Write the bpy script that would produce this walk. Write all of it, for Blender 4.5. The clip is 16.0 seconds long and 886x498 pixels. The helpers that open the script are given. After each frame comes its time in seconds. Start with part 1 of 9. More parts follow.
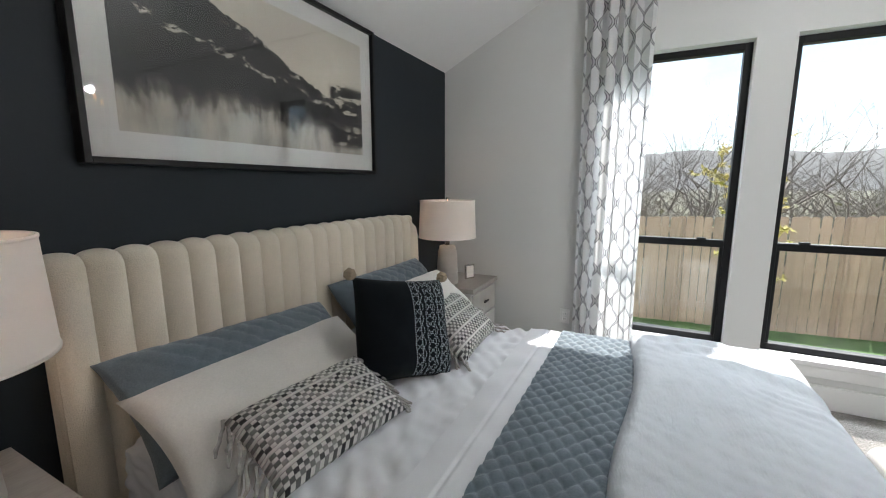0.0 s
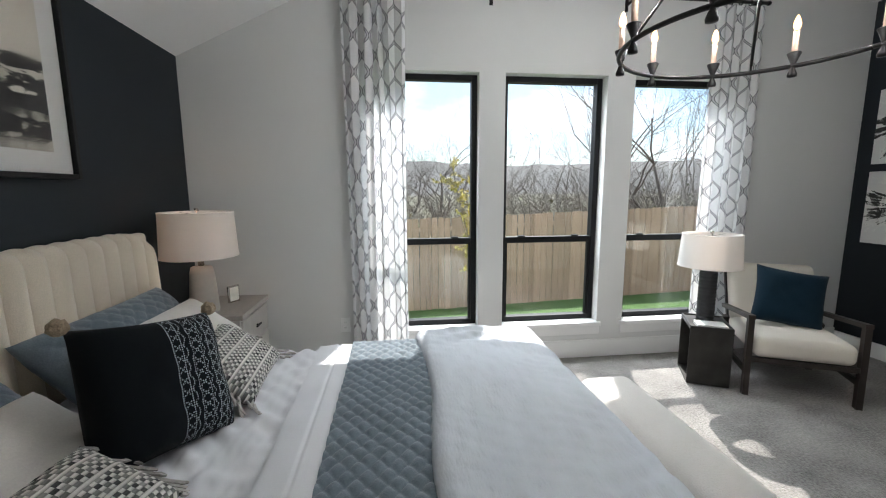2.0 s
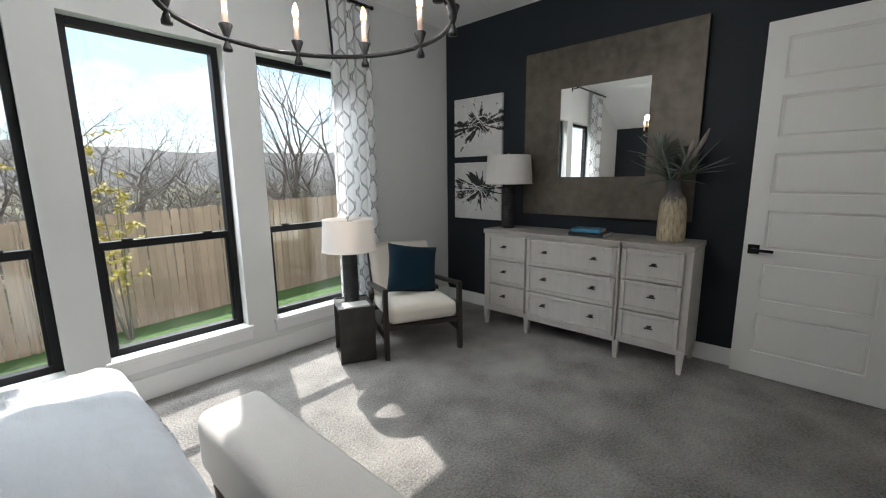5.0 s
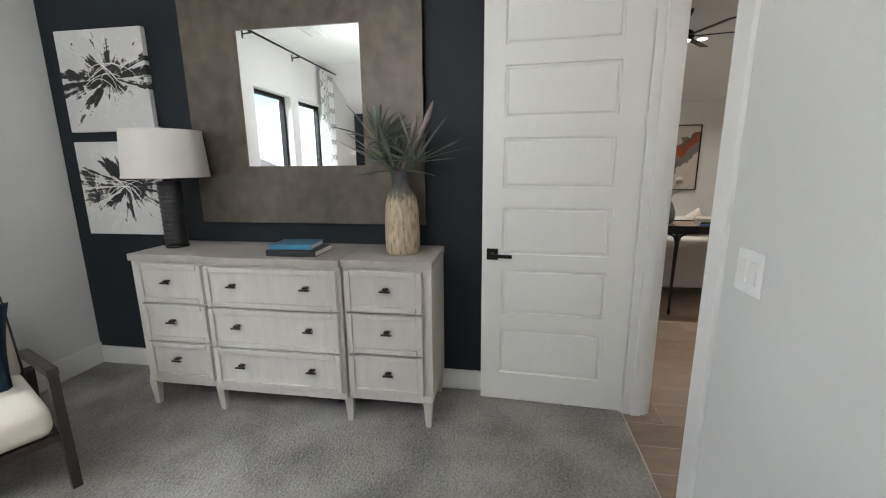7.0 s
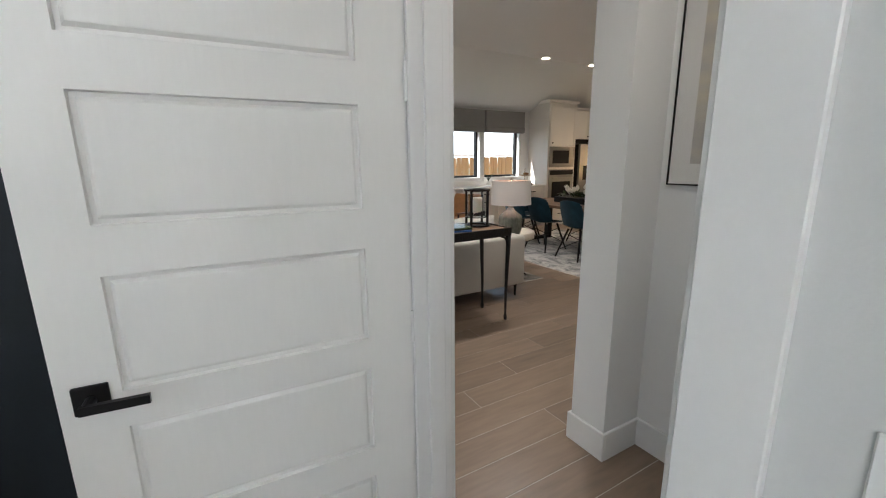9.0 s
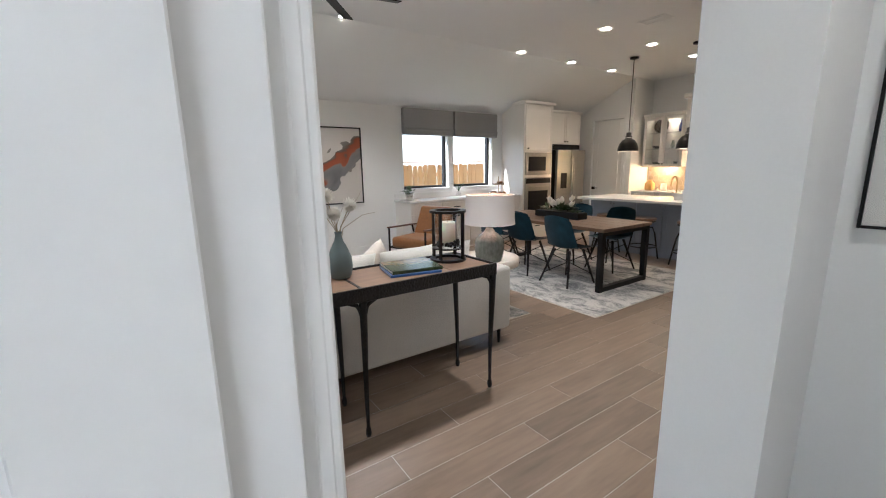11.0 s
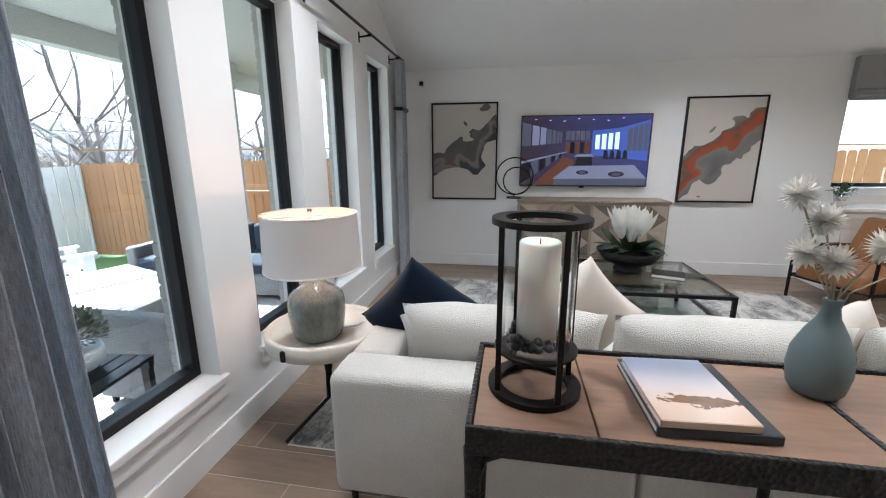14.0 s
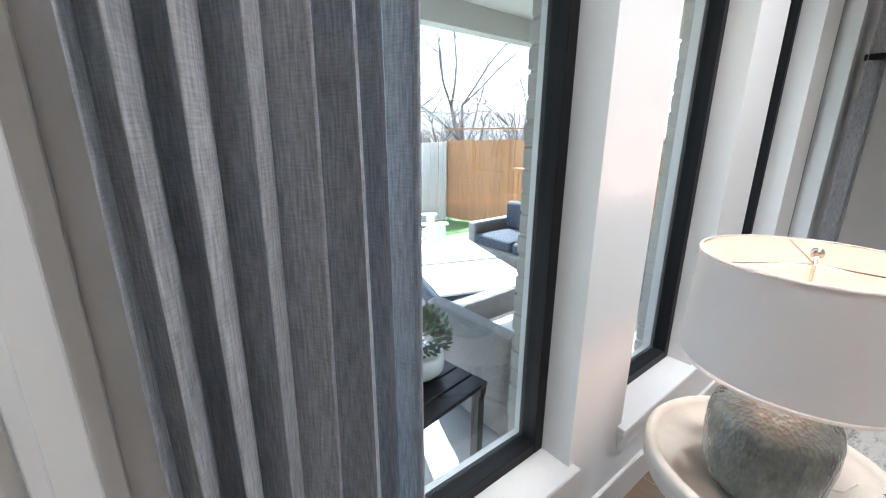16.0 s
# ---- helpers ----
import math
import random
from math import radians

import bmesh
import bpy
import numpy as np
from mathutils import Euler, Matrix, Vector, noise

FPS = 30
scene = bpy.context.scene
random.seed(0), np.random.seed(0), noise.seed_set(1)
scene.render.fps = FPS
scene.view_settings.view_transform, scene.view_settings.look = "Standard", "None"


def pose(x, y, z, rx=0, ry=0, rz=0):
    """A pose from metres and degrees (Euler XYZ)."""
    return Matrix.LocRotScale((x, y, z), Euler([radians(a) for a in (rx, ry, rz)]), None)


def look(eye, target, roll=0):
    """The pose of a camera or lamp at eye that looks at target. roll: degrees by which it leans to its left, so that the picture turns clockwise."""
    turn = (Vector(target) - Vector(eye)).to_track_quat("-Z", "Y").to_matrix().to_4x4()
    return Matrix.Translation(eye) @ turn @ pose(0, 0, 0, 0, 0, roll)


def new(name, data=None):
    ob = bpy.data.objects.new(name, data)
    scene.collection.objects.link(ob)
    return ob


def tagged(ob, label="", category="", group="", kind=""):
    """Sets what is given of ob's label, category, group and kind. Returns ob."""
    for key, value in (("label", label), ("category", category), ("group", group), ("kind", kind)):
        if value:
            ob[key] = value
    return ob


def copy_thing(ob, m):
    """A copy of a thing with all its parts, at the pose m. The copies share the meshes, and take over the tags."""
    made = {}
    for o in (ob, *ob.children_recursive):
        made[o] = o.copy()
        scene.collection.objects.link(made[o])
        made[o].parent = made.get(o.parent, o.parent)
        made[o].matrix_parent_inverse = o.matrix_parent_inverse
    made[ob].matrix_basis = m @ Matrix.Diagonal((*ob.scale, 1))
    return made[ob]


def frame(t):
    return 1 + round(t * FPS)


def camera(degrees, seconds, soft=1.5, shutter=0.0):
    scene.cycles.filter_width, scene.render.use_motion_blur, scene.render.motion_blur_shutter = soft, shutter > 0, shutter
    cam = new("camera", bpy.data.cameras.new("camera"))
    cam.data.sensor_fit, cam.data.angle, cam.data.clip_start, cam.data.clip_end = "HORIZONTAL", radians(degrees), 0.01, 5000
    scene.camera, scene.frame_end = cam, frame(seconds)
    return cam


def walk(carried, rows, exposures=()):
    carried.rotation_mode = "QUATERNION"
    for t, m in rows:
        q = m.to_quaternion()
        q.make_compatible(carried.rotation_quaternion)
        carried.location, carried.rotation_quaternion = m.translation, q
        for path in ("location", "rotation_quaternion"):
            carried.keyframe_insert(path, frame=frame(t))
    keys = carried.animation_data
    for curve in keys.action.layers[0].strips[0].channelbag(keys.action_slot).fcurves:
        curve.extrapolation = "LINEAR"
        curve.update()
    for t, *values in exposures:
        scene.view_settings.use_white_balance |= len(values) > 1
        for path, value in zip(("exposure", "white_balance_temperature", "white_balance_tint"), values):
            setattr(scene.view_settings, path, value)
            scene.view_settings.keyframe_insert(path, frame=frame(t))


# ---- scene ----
cam = camera(95.1, 16.0, 1.1)
METRES, EYE, TILT, LEAN, TURN = 6.52, 1.46, 0.0, 0.0, 26.9
ROWS = [
    (0.0, 0.0, 0.0, 0.0, -0.0, -8.96, 0.02),
    (0.5, -0.0038, 0.0056, 0.0005, -7.47, -8.43, 0.1),
    (1.0, -0.0081, 0.0128, 0.001, -16.11, -8.21, 0.17),
    (1.5, -0.012, 0.0177, 0.0016, -25.04, -8.22, 0.19),
    (2.0, -0.0142, 0.0211, 0.0017, -33.66, -8.23, 0.28),
    (2.5, -0.0141, 0.023, 0.002, -41.63, -8.38, 0.31),
    (3.0, -0.0126, 0.024, 0.0019, -49.41, -8.6, 0.38),
    (5.5, 0.1002, -0.0077, -0.0021, -82.0, -10.43, 0.69),
    (6.0, 0.1483, -0.018, -0.0022, -89.47, -10.99, 0.73),
    (6.5, 0.1955, -0.0402, -0.0015, -98.16, -11.57, 0.59),
    (7.0, 0.2395, -0.0636, -0.0019, -108.04, -11.83, 0.54),
    (7.5, 0.2895, -0.082, -0.0015, -119.28, -12.03, 0.62),
    (8.0, 0.3277, -0.1076, -0.0019, -129.89, -12.11, 0.61),
    (8.5, 0.3612, -0.142, -0.0001, -139.52, -12.27, 0.48),
    (9.0, 0.3937, -0.1756, -0.0034, -147.0, -12.12, 0.6),
    (11.5, 0.4846, -0.348, 0.0019, -151.5, -11.29, 0.9),
    (12.0, 0.4978, -0.3711, 0.0026, -145.14, -11.44, 0.83),
    (12.5, 0.5196, -0.3846, 0.0018, -136.81, -11.73, 0.72),
    (13.0, 0.5561, -0.3892, 0.002, -127.09, -12.13, 0.59),
    (13.5, 0.5866, -0.3887, 0.0035, -117.66, -12.57, 0.46),
    (14.0, 0.6185, -0.3852, 0.0043, -107.32, -13.09, 0.28),
    (14.5, 0.6532, -0.3802, 0.0052, -97.12, -13.73, 0.02),
    (15.0, 0.6871, -0.3639, 0.0029, -86.93, -14.49, -0.18),
    (15.5, 0.7258, -0.3406, 0.0034, -76.52, -15.24, -0.29),
    (16.0, 0.7579, -0.3149, 0.0037, -65.74, -15.82, -0.38),
]
walk(cam, [(t, pose(0, 0, EYE, TILT, LEAN, TURN) @ pose(METRES * x, METRES * y, METRES * z, 90 + pitch, roll, yaw)) for t, x, y, z, yaw, pitch, roll in ROWS],
     [(0.0, 1.15, 6200, 10), (3.0, 0.9, 6200, 10), (5.5, 0.9, 6250, 10), (6.5, 1.5, 6250, 10), (7.5, 1.95, 6250, 10), (8.5, 1.9, 6200, 10), (9.0, 1.85, 6050, 10), (11.5, 2.45, 5650, 10), (12.0, 2.4, 6450, 10), (12.5, 2.55, 5850, 10), (13.25, 2.6, 5450, 10), (14.5, 2.4, 5450, 10), (15.5, 2.6, 5500, 10), (16.0, 2.6, 5500, 10)])

# ---- light ----
SUN_TO = Vector((0.37, 1.0, 1.10)).normalized()
world = bpy.data.worlds.new("sky")
scene.world = world
world.use_nodes = True
wn, wl = world.node_tree.nodes, world.node_tree.links
sky = wn.new("ShaderNodeTexSky")
sky.sky_type = "NISHITA"
sky.sun_disc = False
sky.sun_elevation = math.asin(SUN_TO.z)
sky.sun_rotation = math.atan2(SUN_TO.x, SUN_TO.y)
sky.air_density, sky.dust_density, sky.ozone_density = 1.0, 0.6, 1.5
wco = wn.new("ShaderNodeTexCoord")
wmap = wn.new("ShaderNodeMapping")
wmap.inputs["Scale"].default_value = (1.6, 1.6, 5.0)
wl.new(wco.outputs["Generated"], wmap.inputs["Vector"])
wno = wn.new("ShaderNodeTexNoise")
wno.inputs["Scale"].default_value = 2.2
wno.inputs["Detail"].default_value = 7.0
wno.inputs["Roughness"].default_value = 0.58
wl.new(wmap.outputs[0], wno.inputs["Vector"])
wra = wn.new("ShaderNodeValToRGB")
wra.color_ramp.elements[0].position, wra.color_ramp.elements[1].position = 0.45, 0.64
wl.new(wno.outputs["Fac"], wra.inputs[0])
wmx = wn.new("ShaderNodeMix")
wmx.data_type = "RGBA"
wmx.inputs["B"].default_value = (9.5, 9.8, 10.2, 1)
wl.new(wra.outputs["Color"], wmx.inputs["Factor"])
wl.new(sky.outputs[0], wmx.inputs["A"])
wl.new(wmx.outputs["Result"], wn["Background"].inputs["Color"])
wn["Background"].inputs["Strength"].default_value = 0.11

sun_data = bpy.data.lights.new("sun", "SUN")
sun_data.energy, sun_data.angle, sun_data.color = 5.0, radians(0.6), (1.0, 0.95, 0.87)
sun = new("sun", sun_data)
sun.matrix_world = look(SUN_TO * 40, (0, 0, 0))


def area_lamp(name, eye, target, w, h, watts, color=(1, 1, 1)):
    d = bpy.data.lights.new(name, "AREA")
    d.shape, d.size, d.size_y, d.energy, d.color = "RECTANGLE", w, h, watts, color
    ob = new(name, d)
    ob.matrix_world = look(eye, target)
    return ob


# added area lamp above the window heads, out of view, stands in for sky light
area_lamp("window_sky_bedroom", (1.18, 4.15, 3.3), (1.2, 1.9, 0.6), 3.2, 1.0, 230, (0.93, 0.97, 1.0))


def lamp(name, at, watts, color=(1.0, 0.78, 0.55), radius=0.02):
    d = bpy.data.lights.new(name, "POINT")
    d.energy, d.color, d.shadow_soft_size = watts, color, radius
    ob = new(name, d)
    ob.location = at
    return ob


CHAND_W, CAN_W, CAN_K = 4.8, 40.0, 6.0


# ---- materials ----
def base_mat(name, rough=0.6, metal=0.0):
    m = bpy.data.materials.new(name)
    m.use_nodes = True
    b = m.node_tree.nodes["Principled BSDF"]
    b.inputs["Roughness"].default_value, b.inputs["Metallic"].default_value = rough, metal
    return m, m.node_tree.nodes, m.node_tree.links, b


def mat(name, color, rough=0.6, metal=0.0, scale=40.0, vary=0.12, bump=0.0, bump_scale=None, big=2.0, stretch=(1, 1, 1), sheen=0.0, dist=0.004, rough_vary=0.08, per_object=0.0, coat=0.0, bump_kind="noise", uv=False):
    """A surface with grain at two scales, fine relief and uneven gloss."""
    m, n, l, b = base_mat(name, rough, metal)
    co = n.new("ShaderNodeTexCoord")
    mp = n.new("ShaderNodeMapping")
    mp.inputs["Scale"].default_value = stretch
    src_vec = co.outputs["UV" if uv else "Object"]
    if per_object:
        oi = n.new("ShaderNodeObjectInfo")
        vm = n.new("ShaderNodeVectorMath")
        vm.operation = "MULTIPLY_ADD"
        vm.inputs[1].default_value, vm.inputs[2].default_value = (17, 9, 5), (0, 0, 0)
        va = n.new("ShaderNodeVectorMath")
        va.operation = "ADD"
        l.new(oi.outputs["Random"], vm.inputs[0])
        l.new(vm.outputs[0], va.inputs[0])
        l.new(src_vec, va.inputs[1])
        src_vec = va.outputs[0]
    l.new(src_vec, mp.inputs["Vector"])
    fine = n.new("ShaderNodeTexNoise")
    fine.inputs["Scale"].default_value, fine.inputs["Detail"].default_value = scale, 5
    large = n.new("ShaderNodeTexNoise")
    large.inputs["Scale"].default_value, large.inputs["Detail"].default_value = big, 3
    l.new(mp.outputs[0], fine.inputs["Vector"])
    l.new(mp.outputs[0], large.inputs["Vector"])
    add = n.new("ShaderNodeMath")
    add.operation = "ADD"
    l.new(fine.outputs["Fac"], add.inputs[0])
    l.new(large.outputs["Fac"], add.inputs[1])
    src = add.outputs[0]
    if per_object:
        info = n.new("ShaderNodeObjectInfo")
        mul = n.new("ShaderNodeMath")
        mul.operation = "MULTIPLY_ADD"
        mul.inputs[1].default_value = per_object
        l.new(info.outputs["Random"], mul.inputs[0])
        l.new(src, mul.inputs[2])
        src = mul.outputs[0]
    mr = n.new("ShaderNodeMapRange")
    mr.inputs["From Min"].default_value, mr.inputs["From Max"].default_value = 0.55, 1.45 + per_object
    l.new(src, mr.inputs["Value"])
    ramp = n.new("ShaderNodeValToRGB")
    lo = [max(0.0, c * (1 - vary)) for c in color]
    hi = [min(1.0, c * (1 + vary)) for c in color]
    ramp.color_ramp.elements[0].color = (*lo, 1)
    ramp.color_ramp.elements[1].color = (*hi, 1)
    l.new(mr.outputs[0], ramp.inputs[0])
    l.new(ramp.outputs[0], b.inputs["Base Color"])
    if rough_vary:
        rr = n.new("ShaderNodeMapRange")
        rr.inputs["To Min"].default_value, rr.inputs["To Max"].default_value = max(0, rough - rough_vary), min(1, rough + rough_vary)
        l.new(large.outputs["Fac"], rr.inputs["Value"])
        l.new(rr.outputs[0], b.inputs["Roughness"])
    if bump:
        bp = n.new("ShaderNodeBump")
        bp.inputs["Strength"].default_value, bp.inputs["Distance"].default_value = bump, dist
        if bump_kind == "voronoi":
            tx = n.new("ShaderNodeTexVoronoi")
            out = tx.outputs["Distance"]
        else:
            tx = n.new("ShaderNodeTexNoise")
            tx.inputs["Detail"].default_value = 4
            out = tx.outputs["Fac"]
        tx.inputs["Scale"].default_value = bump_scale or scale
        l.new(mp.outputs[0], tx.inputs["Vector"])
        l.new(out, bp.inputs["Height"])
        l.new(bp.outputs[0], b.inputs["Normal"])
    if sheen:
        b.inputs["Sheen Weight"].default_value = sheen
        b.inputs["Specular IOR Level"].default_value = 0.12
    if coat:
        b.inputs["Coat Weight"].default_value = coat
        b.inputs["Coat Roughness"].default_value = 0.15
    return m


def emit_mat(name, color, strength):
    m, n, l, b = base_mat(name)
    b.inputs["Emission Color"].default_value = (*color, 1)
    b.inputs["Emission Strength"].default_value = strength
    b.inputs["Base Color"].default_value = (*color, 1)
    return m


def glass_mat(name, color=(1, 1, 1), rough=0.0, gloss=1.0):
    """Thin glass: clear, with the mirror gloss of a pane."""
    m, n, l, b = base_mat(name)
    n.remove(b)
    tr = n.new("ShaderNodeBsdfTransparent")
    tr.inputs["Color"].default_value = (*color, 1)
    gl = n.new("ShaderNodeBsdfGlossy")
    gl.inputs["Roughness"].default_value = rough
    fr = n.new("ShaderNodeLayerWeight")
    pw = n.new("ShaderNodeMath")
    pw.operation = "POWER"
    pw.inputs[1].default_value = 5.0
    l.new(fr.outputs["Facing"], pw.inputs[0])
    mu = n.new("ShaderNodeMath")
    mu.operation = "MULTIPLY_ADD"
    mu.inputs[1].default_value = 0.9
    mu.inputs[2].default_value = 0.05 * gloss
    mu.use_clamp = True
    l.new(pw.outputs[0], mu.inputs[0])
    mx = n.new("ShaderNodeMixShader")
    l.new(mu.outputs[0], mx.inputs[0])
    l.new(tr.outputs[0], mx.inputs[1])
    l.new(gl.outputs[0], mx.inputs[2])
    l.new(mx.outputs[0], n["Material Output"].inputs["Surface"])
    return m


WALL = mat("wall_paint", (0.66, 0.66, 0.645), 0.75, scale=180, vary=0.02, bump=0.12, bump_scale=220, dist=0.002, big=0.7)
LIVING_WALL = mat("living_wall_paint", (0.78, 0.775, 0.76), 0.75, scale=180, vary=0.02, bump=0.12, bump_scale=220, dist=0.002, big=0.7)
NAVY = mat("charcoal_navy_paint", (0.016, 0.021, 0.027), 0.55, scale=160, vary=0.06, bump=0.12, bump_scale=220, dist=0.002, big=0.7)
NAVY.node_tree.nodes["Principled BSDF"].inputs["Specular IOR Level"].default_value = 0.25
CEIL = mat("ceiling_paint", (0.80, 0.80, 0.79), 0.85, scale=120, vary=0.02, bump=0.25, bump_scale=160, dist=0.003, big=0.7)
TRIM = mat("trim_enamel", (0.78, 0.775, 0.76), 0.35, scale=60, vary=0.02, bump=0.04, dist=0.001)
DOORW = mat("door_enamel", (0.80, 0.79, 0.76), 0.38, scale=90, vary=0.02, bump=0.10, bump_scale=70, dist=0.0015, stretch=(1, 1, 0.12))
CARPET = mat("grey_carpet", (0.245, 0.23, 0.212), 0.95, scale=72, vary=0.75, bump=1.0, bump_scale=85, dist=0.022, big=3.2, sheen=0.2)
BLACKFRAME = mat("black_window_frame", (0.008, 0.008, 0.009), 0.5, scale=50, vary=0.15)
BLACKFRAME.node_tree.nodes["Principled BSDF"].inputs["Specular IOR Level"].default_value = 0.2
GLASS = glass_mat("window_glass", (0.93, 0.96, 0.95))
CLEAR = glass_mat("clear_glass", (0.93, 0.94, 0.94), gloss=1.3)
PICGLASS = glass_mat("picture_glass", (0.97, 0.97, 0.97), gloss=0.7)
BLACK = mat("black_metal", (0.014, 0.013, 0.013), 0.42, metal=0.6, scale=70, vary=0.2, bump=0.1)
BRONZE = mat("dark_bronze", (0.022, 0.018, 0.016), 0.45, metal=0.7, scale=60, vary=0.3, bump=0.15)
HAMMER = mat("hammered_dark_iron", (0.024, 0.022, 0.021), 0.48, metal=0.55, scale=50, vary=0.3, bump=0.9, bump_scale=75, dist=0.006, bump_kind="voronoi")
CHROME = mat("brushed_nickel", (0.6, 0.58, 0.55), 0.25, metal=1.0, scale=50, vary=0.05)
STEEL = mat("stainless_steel", (0.34, 0.32, 0.30), 0.36, metal=1.0, scale=30, vary=0.06, stretch=(1, 6, 1), rough_vary=0.02)
MIRROR, _n, _l, _b = base_mat("mirror_silver", 0.0, 1.0)
_b.inputs["Base Color"].default_value = (0.9, 0.91, 0.9, 1)
IVORY = mat("ivory_boucle", (0.76, 0.67, 0.55), 0.95, scale=240, vary=0.16, bump=0.9, bump_scale=260, dist=0.004, sheen=0.3)
BOUCLE = mat("cream_boucle", (0.56, 0.535, 0.485), 0.95, scale=150, vary=0.14, bump=0.55, bump_scale=190, dist=0.005, sheen=0.3, bump_kind="voronoi")
CREAM = mat("cream_upholstery", (0.66, 0.61, 0.53), 0.9, scale=300, vary=0.06, bump=0.4, bump_scale=400, dist=0.002, sheen=0.2)
LINEN = mat("white_linen", (0.545, 0.57, 0.60), 0.9, scale=160, vary=0.07, bump=0.45, bump_scale=30, dist=0.007, big=5, stretch=(3.4, 1, 1), sheen=0.1)
SHEET = mat("white_cotton_sheet", (0.66, 0.66, 0.68), 0.85, scale=200, vary=0.03, bump=0.2, bump_scale=300, dist=0.002, sheen=0.15)
OATMEAL = mat("oatmeal_linen", (0.66, 0.63, 0.59), 0.9, scale=160, vary=0.10, bump=0.4, bump_scale=250, dist=0.003, big=7, sheen=0.2)
QUILT = mat("steel_blue_quilt", (0.135, 0.166, 0.19), 0.85, scale=180, vary=0.22, bump=0.5, bump_scale=200, dist=0.003, big=9, sheen=0.3)
VELVET = mat("dark_green_velvet", (0.010, 0.014, 0.016), 0.75, scale=40, vary=0.3, bump=0.2, sheen=0.04, big=5)
NAVYVEL = mat("navy_velvet", (0.003, 0.009, 0.022), 0.7, scale=30, vary=0.3, bump=0.2, sheen=0.06, big=5)
TEAL = mat("teal_cushion_cloth", (0.006, 0.020, 0.034), 0.8, scale=90, vary=0.2, bump=0.3, bump_scale=200, sheen=0.05)
TEALVEL = mat("teal_velvet", (0.011, 0.042, 0.062), 0.65, scale=12, vary=0.35, bump=0.2, sheen=0.15, big=5)
SHADE_M, _n, _l, _b = base_mat("lamp_shade_linen", 0.9)
_b.inputs["Base Color"].default_value = (0.86, 0.85, 0.83, 1)
_b.inputs["Transmission Weight"].default_value = 0.0
_tl = _n.new("ShaderNodeBsdfTranslucent")
_tl.inputs["Color"].default_value = (0.85, 0.76, 0.68, 1)
_mx = _n.new("ShaderNodeMixShader")
_mx.inputs[0].default_value = 0.35
_nt = _n.new("ShaderNodeTexNoise")
_nt.inputs["Scale"].default_value = 300
_bp = _n.new("ShaderNodeBump")
_bp.inputs["Strength"].default_value, _bp.inputs["Distance"].default_value = 0.25, 0.001
_l.new(_nt.outputs["Fac"], _bp.inputs["Height"])
_l.new(_bp.outputs[0], _b.inputs["Normal"])
_l.new(_b.outputs[0], _mx.inputs[1])
_l.new(_tl.outputs[0], _mx.inputs[2])
_l.new(_mx.outputs[0], _n["Material Output"].inputs["Surface"])
COPPERLIN = mat("pink_gold_shade_lining", (0.76, 0.54, 0.44), 0.6, scale=40, vary=0.08)
WASHWOOD = mat("whitewashed_wood", (0.50, 0.475, 0.44), 0.55, scale=22, vary=0.12, stretch=(1, 7, 1), bump=0.15, big=3)
GREYWOOD = mat("grey_washed_top", (0.36, 0.33, 0.30), 0.5, scale=22, vary=0.16, stretch=(6, 1, 1), bump=0.12, big=3)
DARKWOOD = mat("dark_brown_wood", (0.035, 0.024, 0.018), 0.4, scale=16, vary=0.35, stretch=(6, 6, 1), bump=0.12)
OAKTOP = mat("brown_oak_top", (0.225, 0.135, 0.085), 0.45, scale=9, vary=0.30, stretch=(6, 1, 1), bump=0.15, big=1.2)
TABLEWOOD = mat("dining_table_wood", (0.15, 0.09, 0.055), 0.45, scale=14, vary=0.3, stretch=(6, 1, 1), bump=0.15)
WALNUT = mat("walnut_arm", (0.12, 0.055, 0.03), 0.4, scale=16, vary=0.3, stretch=(6, 6, 1))
BRASS = mat("antique_brass", (0.35, 0.25, 0.13), 0.4, metal=0.9)
LEATHER = mat("tan_leather", (0.26, 0.115, 0.042), 0.42, scale=30, vary=0.25, bump=0.3, bump_scale=120, dist=0.003)
WHITE = mat("white_plastic", (0.80, 0.80, 0.79), 0.35, scale=30, vary=0.01)
QUARTZ = mat("white_quartz", (0.75, 0.74, 0.72), 0.2, scale=12, vary=0.04)
CAB = mat("cream_cabinet_paint", (0.74, 0.70, 0.65), 0.4, scale=60, vary=0.02, bump=0.03)
CABGREY = mat("grey_island_paint", (0.30, 0.32, 0.36), 0.45, scale=60, vary=0.03, bump=0.03)
SLATE = mat("aged_bronze_leaf", (0.105, 0.088, 0.068), 0.45, metal=0.35, scale=11, vary=0.55, bump=0.15, bump_scale=30, dist=0.003, big=2.2)
CANDLE = mat("candle_wax", (0.90, 0.86, 0.74), 0.45, scale=20, vary=0.03)
CANDLE.node_tree.nodes["Principled BSDF"].inputs["Subsurface Weight"].default_value = 0.3
PEBBLE = mat("black_pebbles", (0.02, 0.018, 0.017), 0.35, scale=20, vary=0.4)
GLAZE = mat("grey_green_glaze", (0.155, 0.172, 0.152), 0.2, scale=24, vary=0.45, bump=0.6, bump_scale=55, dist=0.004, stretch=(2, 2, 1), coat=0.6, big=4, bump_kind="voronoi")
VASEG = mat("sage_grey_ceramic", (0.115, 0.15, 0.15), 0.55, scale=20, vary=0.06)
STONE = mat("whitewashed_stone_top", (0.63, 0.58, 0.50), 0.7, scale=30, vary=0.08, bump=0.1)
GREEN = mat("leaf_green", (0.055, 0.10, 0.035), 0.5, scale=30, vary=0.35)
DARKGREEN = mat("magnolia_leaf", (0.030, 0.055, 0.018), 0.35, scale=20, vary=0.35)
